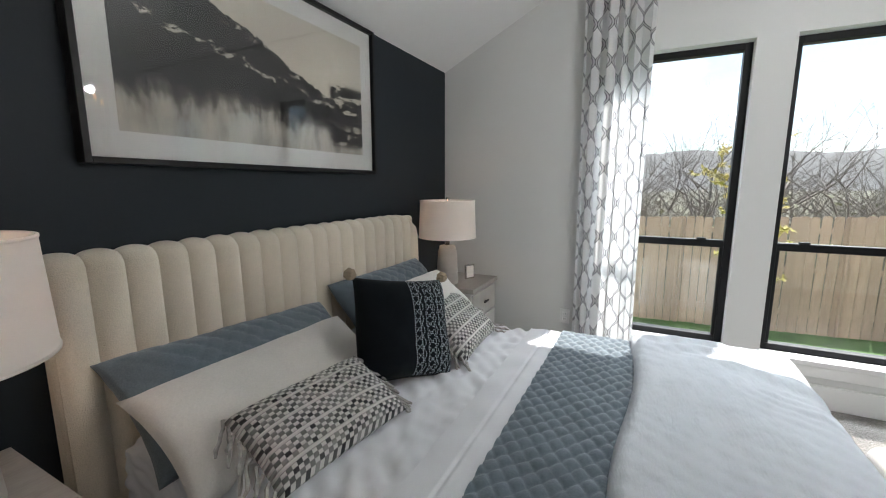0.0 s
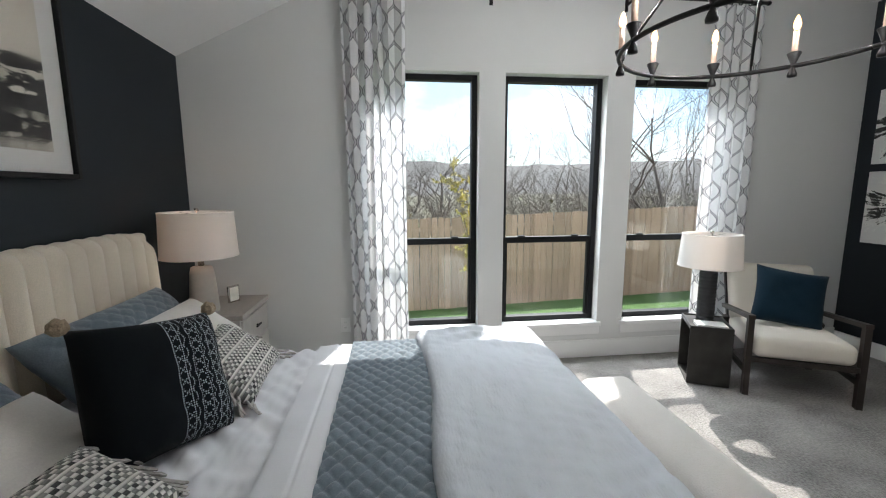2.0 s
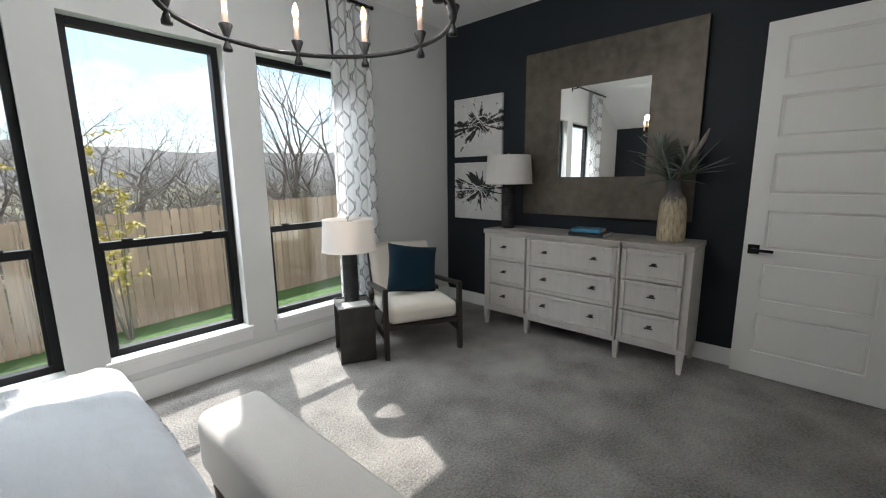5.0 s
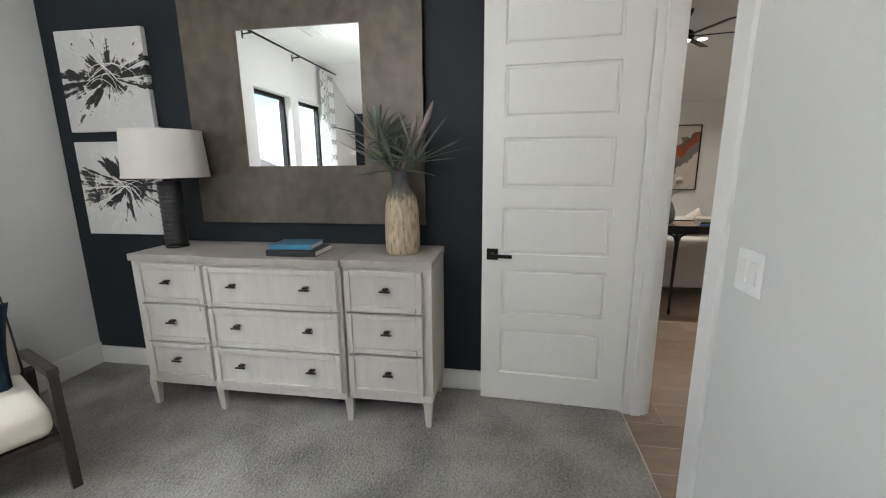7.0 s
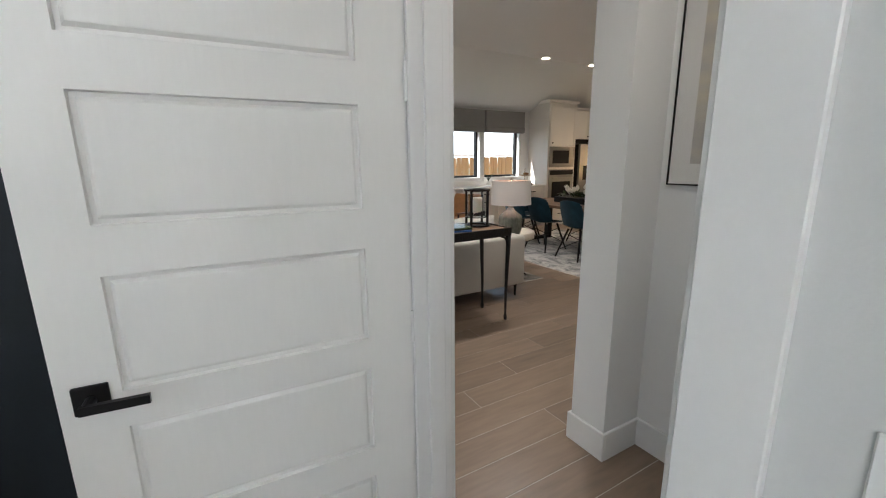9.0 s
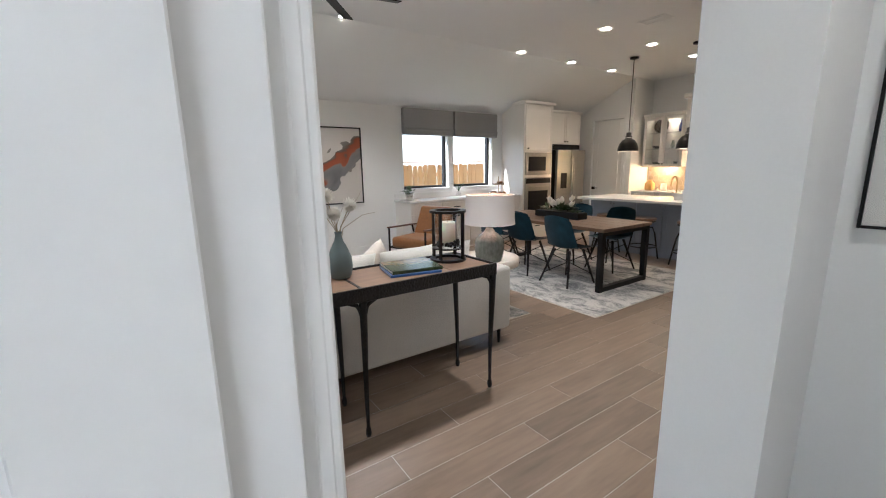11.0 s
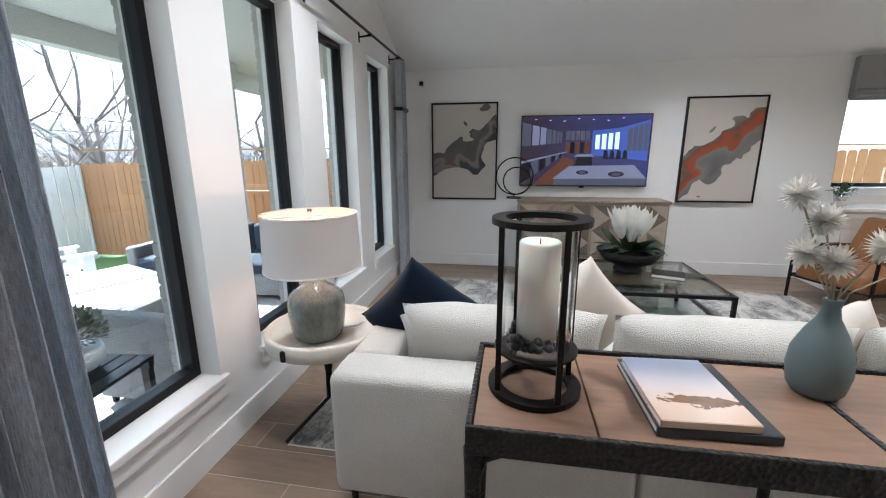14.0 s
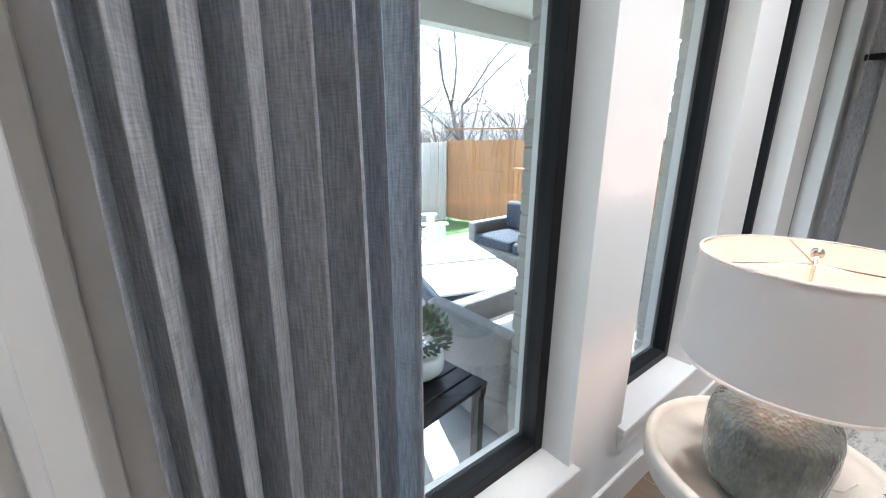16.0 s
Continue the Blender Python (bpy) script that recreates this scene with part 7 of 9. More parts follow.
def flow_art(name, seed, slope, mid_z, tones):
    """Pale ground with one torn, flowing band of ink washes; own y to the side, z up."""
    m, n, l, b = base_mat(name, 0.5)
    co = n.new("ShaderNodeTexCoord")
    vec = co.outputs["Object"]
    sp = n.new("ShaderNodeSeparateXYZ")
    l.new(vec, sp.inputs[0])
    y, z = sp.outputs[1], sp.outputs[2]
    wav = noise_of(n, l, vec, 1.7, 2, (1, 1, 1), 0.35, (seed, 0, 0), 0.8)
    lob = noise_of(n, l, vec, 3.0, 2, (1, 1, 1), 0.35, (0, seed, 0), 1.2)
    d = math_node(n, l, "ADD", math_node(n, l, "SUBTRACT", z, math_node(n, l, "MULTIPLY_ADD", y, slope, mid_z)), math_node(n, l, "MULTIPLY_ADD", wav, 0.75, -0.375))
    w = math_node(n, l, "MULTIPLY_ADD", lob, 0.85, -0.22)
    e = math_node(n, l, "SUBTRACT", w, math_node(n, l, "ABSOLUTE", d))
    mk = n.new("ShaderNodeMapRange")
    mk.inputs["From Min"].default_value, mk.inputs["From Max"].default_value = 0.0, 0.012
    l.new(e, mk.inputs["Value"])
    r = n.new("ShaderNodeValToRGB")
    els = r.color_ramp.elements
    while len(els) < len(tones):
        els.new(0.5)
    for el, (p, c) in zip(els, tones):
        el.position, el.color = p, (*c, 1)
    tone = math_node(n, l, "ADD", math_node(n, l, "MULTIPLY_ADD", d, 1.1, 0.5), math_node(n, l, "MULTIPLY_ADD", noise_of(n, l, vec, 2.4, 2, (1, 1, 1), 0.4, (seed, seed, 0), 1.2), 0.9, -0.45))
    l.new(tone, r.inputs[0])
    mx = n.new("ShaderNodeMix")
    mx.data_type = "RGBA"
    mx.inputs["A"].default_value = (0.53, 0.485, 0.44, 1)
    l.new(mk.outputs[0], mx.inputs["Factor"])
    l.new(r.outputs[0], mx.inputs["B"])
    l.new(mx.outputs["Result"], b.inputs["Base Color"])
    return m


INKS = [(0.0, (0.025, 0.024, 0.03)), (0.30, (0.05, 0.047, 0.05)), (0.36, (0.17, 0.16, 0.155)), (0.47, (0.22, 0.19, 0.17)), (0.52, (0.17, 0.085, 0.06)), (0.56, (0.11, 0.10, 0.095)), (0.75, (0.085, 0.078, 0.072)), (1.0, (0.16, 0.145, 0.13))]
RUSTS = [(0.0, (0.10, 0.10, 0.10)), (0.30, (0.16, 0.155, 0.15)), (0.37, (0.20, 0.17, 0.15)), (0.42, (0.30, 0.075, 0.03)), (0.57, (0.26, 0.06, 0.025)), (0.62, (0.13, 0.075, 0.05)), (0.70, (0.15, 0.135, 0.115)), (1.0, (0.24, 0.215, 0.185))]
for yc, sd, slope, mz, tones, lab in ((0.215, 2.35, -0.50, 0.02, INKS, "abstract canvas with grey and ink pools in a thin black frame"), (-2.825, 5.9, -0.85, 0.0, RUSTS, "abstract canvas with rust and grey pools in a thin black frame")):
    t = thing("framed_canvas", lab, "painting", pose(TVX, yc, 1.52))
    part("canvas", box(-0.032, -0.405, -0.59, -0.002, 0.405, 0.59), flow_art("flowing_ink", sd, slope, mz, tones), t)
    for a, b, c, d in ((-0.425, -0.408, -0.61, 0.61), (0.408, 0.425, -0.61, 0.61), (-0.408, 0.408, -0.61, -0.593), (-0.408, 0.408, 0.593, 0.61)):
        part("frame", box(-0.045, a, c, -0.001, b, d, 0.001, 1), BLACK, t)
sn = thing("wall_sensor", "small black sensor on the wall above the canvas", "sensor", pose(TVX, 0.77, 2.375))
part("bracket", box(-0.012, -0.012, -0.015, 0.0, 0.012, 0.015, 0.002, 1), BLACK, sn)
part("sensor_head", lathe([(0.0, -0.03), (0.024, -0.025), (0.028, 0.0), (0.022, 0.02), (0.0, 0.026)], 14, (-0.035, 0, 0)), BLACK, sn, smooth=True)

# ---- credenza ----
cr = thing("credenza", "four-door wooden credenza with faceted diamond fronts", "credenza", pose(9.70, -1.345, 0))
CW = 0.865
CREDW = mat("taupe_mango_wood", (0.27, 0.215, 0.16), 0.55, scale=16, vary=0.25, stretch=(1, 5, 1), bump=0.15, per_object=0.35)
CREDT = [mat("facet_wood_%d" % k, c, 0.55, scale=18, vary=0.2, stretch=(4, 1, 3), bump=0.12) for k, c in enumerate(((0.36, 0.30, 0.23), (0.22, 0.175, 0.13), (0.145, 0.115, 0.085), (0.29, 0.235, 0.18)))]
part("top", box(-0.01, -CW, 0.925, 0.43, CW, 0.955, 0.004, 1), CREDW, cr)
part("body", box(0.012, -CW + 0.012, 0.26, 0.42, CW - 0.012, 0.925, 0.003, 1), CREDW, cr)
for k in range(4):
    y0 = -CW + 0.02 + k * (2 * CW - 0.04) / 4
    y1 = y0 + (2 * CW - 0.04) / 4 - 0.006
    d = part("door", box(-0.002, y0, 0.285, 0.012, y1, 0.915, 0.002, 1), CREDW, cr)
    nr = 4
    for r in range(nr):
        z0, z1 = 0.30 + r * 0.15, 0.30 + (r + 1) * 0.15
        for c in range(2):
            ya, yb = y0 + 0.012 + c * (y1 - y0 - 0.024) / 2, y0 + 0.012 + (c + 1) * (y1 - y0 - 0.024) / 2
            flip = (r + c + k) % 2
            q = [(ya, z0), (yb, z0), (yb, z1), (ya, z1)]
            tris = ((0, 1, 2), (0, 2, 3)) if flip else ((0, 1, 3), (1, 2, 3))
            for ti, tr in enumerate(tris):
                b7 = bmesh.new()
                cy, cz = sum(q[i][0] for i in tr) / 3, sum(q[i][1] for i in tr) / 3
                fr_ = [b7.verts.new((-0.004, cy + (q[i][0] - cy) * 0.97, cz + (q[i][1] - cz) * 0.97)) for i in tr]
                ba_ = [b7.verts.new((0.0, q[i][0], q[i][1])) for i in tr]
                ap = b7.verts.new((-0.010, cy, cz))
                for i in range(3):
                    b7.faces.new((fr_[i], fr_[(i + 1) % 3], ap))
                    b7.faces.new((ba_[i], ba_[(i + 1) % 3], fr_[(i + 1) % 3], fr_[i]))
                part("facet", b7, CREDT[(r * 2 + c + k + ti * 2) % 4], d)
    part("knob", lathe([(0.006, 0), (0.012, 0.008), (0.0, 0.012)], 10, (0, 0, 0)), BRASS, d).matrix_local = pose(-0.004, y1 - 0.03 if k % 2 == 0 else y0 + 0.03, 0.62, 0, -90, 0)
for y in (-CW + 0.10, CW - 0.10):
    for x in (0.05, 0.38):
        part("leg", bar((x, y, 0.26), (x, y, 0.0), 0.045, 0.045, w2=0.03, h2=0.03), CREDW, cr)
sc_ = thing("ring_sculpture", "black metal sculpture of two rings on a small base", "sculpture", pose(9.90, -0.44, 0.955))
part("base", lathe([(0.09, 0.0), (0.09, 0.015), (0.0, 0.016)], 24), BLACK, sc_)
for rr, dy, dz in ((0.225, 0.0, 0.27), (0.165, -0.03, 0.215)):
    part("hoop", tube([(0.02 * (1 if rr > 0.2 else -1), dy + rr * math.cos(2 * math.pi * k / 48), dz + rr * math.sin(2 * math.pi * k / 48)) for k in range(49)], 0.008, 8), BLACK, sc_, smooth=True)
part("post", tube([(0, 0, 0.01), (0, 0, 0.06)], 0.01, 8), BLACK, sc_)

# ---- leather armchair ----
lc = thing("lounge_chair", "tan leather lounge chair with slim wood and metal arms", "armchair", pose(9.15, -3.75, 0.0005, 0, 0, 200))
# own frame: y to the back, x to the side; the seat faces -y
part("seat", soft_box(-0.32, -0.33, 0.24, 0.32, 0.30, 0.41, 0.05, 4, 0.02), LEATHER, lc, "tan leather seat", smooth=True)
bk = soft_box(-0.32, -0.065, 0.0, 0.32, 0.065, 0.52, 0.05, 4)
bmesh.ops.rotate(bk, verts=bk.verts, cent=(0, 0, 0), matrix=Matrix.Rotation(radians(-26), 3, "X"))
bmesh.ops.translate(bk, verts=bk.verts, vec=(0, 0.27, 0.36))
part("backrest", bk, LEATHER, lc, "tan leather backrest", smooth=True)
for sx in (-0.36, 0.36):
    part("armrest", bar((sx, -0.34, 0.56), (sx, 0.36, 0.545), 0.05, 0.022), WALNUT, lc)
    part("leg", bar((sx, -0.32, 0.0), (sx, -0.32, 0.55), 0.018, 0.025), BLACK, lc)
    part("back_leg", bar((sx, 0.42, 0.0), (sx, 0.24, 0.55), 0.018, 0.025), BLACK, lc)
    part("side_rail", bar((sx, -0.32, 0.25), (sx, 0.34, 0.22), 0.018, 0.025), BLACK, lc)
part("cross_rail", bar((-0.36, -0.30, 0.24), (0.36, -0.30, 0.24), 0.02, 0.02), BLACK, lc)
part("cross_rail", bar((-0.36, 0.33, 0.22), (0.36, 0.33, 0.22), 0.02, 0.02), BLACK, lc)


# ---- ceiling fan and recessed lights ----
fan = thing("ceiling_fan", "dark ceiling fan with six blades", "ceiling fan", pose(7.3, -1.75, 2.93))
part("downrod", tube([(0, 0, 0.05), (0, 0, LZ - 2.93 - 0.03)], 0.013, 10), BLACK, fan)
part("canopy", lathe([(0.05, LZ - 2.93 - 0.06), (0.075, LZ - 2.93)], 20), BLACK, fan, smooth=True)
part("motor", lathe([(0.06, -0.05), (0.10, -0.03), (0.105, 0.03), (0.06, 0.07)], 28), BLACK, fan, smooth=True)
part("light", lathe([(0.0, -0.062), (0.055, -0.058), (0.07, -0.045)], 20), emit_mat("fan_light", (1, 0.93, 0.82), 2.0), fan, smooth=True)
for k in range(6):
    a = 2 * math.pi * k / 6 + 0.35
    b8 = box(0.10, -0.055, -0.006, 0.68, 0.055, 0.004, 0.003, 1)
    bmesh.ops.rotate(b8, verts=b8.verts, cent=(0, 0, 0), matrix=Matrix.Rotation(radians(12), 3, "X"))
    bmesh.ops.rotate(b8, verts=b8.verts, cent=(0, 0, 0), matrix=Matrix.Rotation(a, 3, "Z"))
    part("blade", b8, BLACK, fan)
CANGLOW = emit_mat("recessed_lamp_glow", (1.0, 0.88, 0.68), 9.0)
CAN = []
# the lights at x 5.9 are unseen ones, added to brighten this side
for x, y in ((8.58, -2.46), (8.58, -5.34), (8.58, -6.55), (8.58, -7.73), (8.58, -9.05), (7.21, -5.50), (7.26, -6.72), (7.24, -7.96), (7.25, -9.20), (5.9, -5.5), (5.9, -6.7), (5.9, -2.5), (7.2, 0.2), (5.9, 0.0)):
    if y > -8.6:
        c = thing("recessed_light", "lit round recessed ceiling light", "ceiling light", pose(x, y, LZ), "recessed lights")
        part("trim_ring", lathe([(0.062, -0.004), (0.088, -0.006), (0.092, 0.0)], 24, cap=False), WHITE, c)
        part("lens", lathe([(0.0, -0.003), (0.064, -0.003)], 24, cap=False), CANGLOW, c)
        CAN.append((x, y))
# unseen hall fixture and spot, added to brighten the hall
hl = thing("recessed_light", "round recessed light added, unseen, in the hall ceiling", "ceiling light", pose(3.3, -1.05, 2.75), "recessed lights")
part("trim_ring", lathe([(0.062, -0.004), (0.088, -0.006), (0.092, 0.0)], 24, cap=False), WHITE, hl)
part("lens", lathe([(0.0, -0.003), (0.064, -0.003)], 24, cap=False), CANGLOW, hl)
hall_fill = bpy.data.lights.new("recessed_lamp", "SPOT")
hall_fill.energy, hall_fill.color, hall_fill.spot_size, hall_fill.spot_blend, hall_fill.shadow_soft_size = 8.0, (1.0, 0.93, 0.84), radians(140), 0.9, 0.06
new("recessed_lamp", hall_fill).location = (3.3, -1.05, 2.72)
for x, y in CAN:
    d = bpy.data.lights.new("recessed_lamp", "SPOT")
    d.energy = (CAN_W if y < -2 else 0.6 * CAN_W) if y > -4 else (CAN_K if x > 6.5 else 0.3 * CAN_K)
    d.color, d.spot_size, d.spot_blend, d.shadow_soft_size = (1.0, 0.93, 0.84) if y > -4 else (1.0, 0.74, 0.50), radians(125), 0.8, 0.06
    ob = new("recessed_lamp", d)
    ob.location = (x, y, LZ - 0.03)
ceiling_vent(6.68, -5.72, LZ, 0.35, 0.2, "white air vent in the living room ceiling")
ceiling_vent(6.86, -7.70, LZ, 0.25, 0.15, "small white air vent in the kitchen ceiling")

# ---- dining table and chairs ----
dt = thing("dining_table", "brown wood dining table on black square loop legs", "dining table", pose(0, 0, 0.0105))
TX0, TX1, TY0, TY1 = 6.36, 8.45, -5.47, -4.47
for k in range(5):
    a = TY0 + k * (TY1 - TY0) / 5
    part("plank", box(TX0, a + 0.001, 0.71, TX1, a + (TY1 - TY0) / 5 - 0.001, 0.75, 0.003, 1), TABLEWOOD, dt)
for x in (TX0 + 0.05, TX1 - 0.05):
    for a, b in (((x, TY0 + 0.04, 0.0), (x, TY0 + 0.04, 0.71)), ((x, TY1 - 0.04, 0.0), (x, TY1 - 0.04, 0.71))):
        part("leg", bar(a, b, 0.06, 0.06), BLACK, dt)
    part("foot_rail", bar((x, TY0 + 0.04, 0.03), (x, TY1 - 0.04, 0.03), 0.06, 0.055), BLACK, dt)
    part("top_rail", bar((x, TY0 + 0.04, 0.685), (x, TY1 - 0.04, 0.685), 0.06, 0.045), BLACK, dt)


def dining_chair(m):
    """A shell chair: its own y points to the back."""
    t = thing("dining_chair", "teal velvet shell dining chair with black crossed metal legs", "chair", m, "chairs round the dining table")

    def shell(u, v):
        a = (u - 0.5) * 2
        if v < 0.45:
            k = v / 0.45
            y = -0.22 + 0.40 * k
            z = 0.46 - 0.02 * math.sin(k * math.pi) + 0.05 * a * a * (0.3 + 0.7 * k)
            x = a * (0.22 + 0.02 * k)
        else:
            k = (v - 0.45) / 0.55
            y = 0.18 + 0.05 * math.sin(k * 1.5) + 0.05 * k - 0.07 * a * a * (1 - 0.5 * k)
            z = 0.47 + 0.40 * k
            x = a * (0.24 - 0.045 * k * k * k)
            if k > 0.85:
                z -= 0.03 * a * a
        return (x, y, z)

    sh = grid_mesh(14, 22, shell, uvs=False)
    g = bmesh.ops.solidify(sh, geom=sh.faces[:], thickness=0.035)
    part("shell", sh, TEALVEL, t, "teal velvet shell seat", smooth=True)
    for sx in (-1, 1):
        for y0, y1 in ((-0.12, -0.23), (0.12, 0.26)):
            part("leg", bar((sx * 0.12, y0, 0.43), (sx * 0.23, y1, 0.0), 0.024, 0.024, w2=0.016, h2=0.016), BLACK, t)
        part("cross_rod", tube([(sx * 0.14, -0.15, 0.36), (-sx * 0.20, 0.20, 0.12)], 0.006, 6), BLACK, t)
        part("cross_rod", tube([(sx * 0.20, -0.20, 0.12), (-sx * 0.14, 0.15, 0.36)], 0.006, 6), BLACK, t)
    return t


c0 = dining_chair(pose(7.66, -4.62, 0.0105, 0, 0, 4))
for x, y, rz in ((6.93, -4.60, -3), (7.02, -5.62, 178), (7.72, -5.64, 184), (8.62, -4.97, -90), (8.25, -4.60, 2)):
    copy_thing(c0, pose(x, y, 0.0105, 0, 0, rz))
magnolia("magnolia_centerpiece", 7.42, -5.0, 0.761, 0.13, 9, 60, "white magnolias in a black trough on the dining table", 8, True)

# ---- island, stools and pendants ----
isl = thing("kitchen_island", "grey painted kitchen island with a white quartz top", "kitchen island", pose(0, 0, 0))
part("worktop", box(5.55, -7.62, 0.885, 8.34, -6.56, 0.925, 0.004, 1), QUARTZ, isl, "white quartz worktop")
part("body", box(5.62, -7.56, 0.0, 8.28, -6.90, 0.885), CABGREY, isl)
for k in range(6):
    a = 5.64 + k * 0.44
    d = part("door", box(a, -6.90, 0.10, a + 0.425, -6.882, 0.865, 0.002, 1), CABGREY, isl)
    for p0, p1, q0, q1 in ((a, a + 0.06, 0.10, 0.865), (a + 0.365, a + 0.425, 0.10, 0.865), (a + 0.06, a + 0.365, 0.10, 0.16), (a + 0.06, a + 0.365, 0.805, 0.865)):
        part("rail", box(p0, -6.882, q0, p1, -6.876, q1), CABGREY, d)
    part("knob", lathe([(0.0, -0.012), (0.012, -0.006), (0.012, 0.006), (0.0, 0.012)], 10, (a + (0.40 if k % 2 == 0 else 0.025), -6.866, 0.82)), CHROME, d)


def stool(x, y, label="round wood stool on a black screw frame"):
    t = thing("bar_stool", label, "stool", pose(x, y, 0), "stools at the island")
    part("seat", lathe([(0.0, 0.615), (0.16, 0.615), (0.172, 0.625), (0.172, 0.645), (0.16, 0.652), (0.0, 0.652)], 30), OAKTOP, t, "round brown wood seat", smooth=False)
    part("plate", lathe([(0.165, 0.590), (0.165, 0.615)], 26), BLACK, t)
    part("screw", tube([(0, 0, 0.36), (0, 0, 0.60)], 0.018, 10), BLACK, t)
    for k in range(4):
        a = math.pi / 2 * k + 0.6
        c, s = math.cos(a), math.sin(a)
        part("leg", tube([(0.03 * c, 0.03 * s, 0.50), (0.12 * c, 0.12 * s, 0.50), (0.16 * c, 0.16 * s, 0.40), (0.23 * c, 0.23 * s, 0.0)], 0.012, 8), BLACK, t)
    part("foot_ring", tube([(0.195 * math.cos(q * math.pi / 16), 0.195 * math.sin(q * math.pi / 16), 0.20) for q in range(33)], 0.009, 6), BLACK, t)
    part("hub_ring", tube([(0.075 * math.cos(q * math.pi / 12), 0.075 * math.sin(q * math.pi / 12), 0.46) for q in range(25)], 0.007, 6), BLACK, t)
    return t


for x in (7.78, 7.12, 6.44):
    stool(x, -6.66)
PENIN = mat("white_pendant_lining", (0.75, 0.72, 0.66), 0.6)
for x in (7.82, 6.83):
    t = thing("pendant_lamp", "black dome pendant lamp over the island", "pendant lamp", pose(x, -7.2, 1.70), "island pendants")
    sh = part("shade", lathe([(0.170, 0.0), (0.166, 0.05), (0.145, 0.12), (0.105, 0.18), (0.060, 0.205)], 36, cap=False), BLACK, t, "black metal dome shade", smooth=True)
    part("lining", lathe([(0.166, 0.002), (0.162, 0.05), (0.141, 0.118), (0.10, 0.175), (0.0, 0.195)], 36, cap=False), PENIN, sh, smooth=True)
    part("cap", lathe([(0.05, 0.205), (0.055, 0.215), (0.055, 0.25), (0.042, 0.255), (0.042, 0.31), (0.01, 0.315)], 20), BLACK, t, smooth=True)
    part("collar", lathe([(0.058, 0.216), (0.058, 0.235)], 20), CHROME, t)
    part("cord", tube([(0, 0, 0.31), (0, 0, LZ - 1.70 - 0.02)], 0.006, 6), BLACK, t)
    part("canopy", lathe([(0.065, LZ - 1.70 - 0.025), (0.07, LZ - 1.70)], 20), BLACK, t, smooth=True)
    part("bulb", lathe([(0.0, 0.05), (0.035, 0.07), (0.04, 0.10), (0.02, 0.15)], 14), emit_mat("pendant_bulb", (1.0, 0.8, 0.55), 5.0), t, smooth=True)
fct = thing("faucet", "brass arched kitchen faucet on the island", "faucet", pose(6.99, -7.30, 0.925))
part("spout", tube([(0, 0, 0), (0, 0, 0.26)] + [(0.0, 0.09 - 0.09 * math.cos(q * math.pi / 8), 0.26 + 0.09 * math.sin(q * math.pi / 8)) for q in range(1, 8)] + [(0, 0.18, 0.20)], 0.014, 10), BRASS, fct, smooth=True)
part("foot", lathe([(0.03, 0), (0.03, 0.02), (0.018, 0.04)], 16), BRASS, fct)
part("lever", tube([(0.015, 0, 0.08), (0.08, 0, 0.10)], 0.008, 8), BRASS, fct)
sg = thing("counter_sign", "small framed sign on a stand on the island", "sign", pose(6.43, -7.05, 0.925, 0, 0, 0))
part("base", box(-0.08, -0.04, 0.0, 0.08, 0.04, 0.012, 0.003, 1), BLACK, sg)
part("post", tube([(0, 0, 0.01), (0, 0, 0.12)], 0.006, 8), BLACK, sg)
part("panel", box(-0.09, -0.006, 0.12, 0.09, 0.006, 0.50, 0.003, 1), BLACK, sg)
part("sheet", box(-0.075, 0.006, 0.20, 0.075, 0.008, 0.485), PAPER, sg)
for k in range(5):
    part("text_bar", box(-0.05, 0.008, 0.42 - k * 0.035, 0.05 - 0.01 * (k % 3), 0.0092, 0.434 - k * 0.035), BLACK, sg)
tb_ = thing("tissue_box", "white marbled tissue box on the island", "tissue box", pose(6.72, -6.98, 0.925))
part("box", box(-0.12, -0.06, 0.0, 0.12, 0.06, 0.11, 0.006, 2), QUARTZ, tb_)
part("tissue", pillow(0.08, 0.05, 0.05, 8, 8, 0.004, 3), WHITE, tb_).location = (0, 0, 0.125)


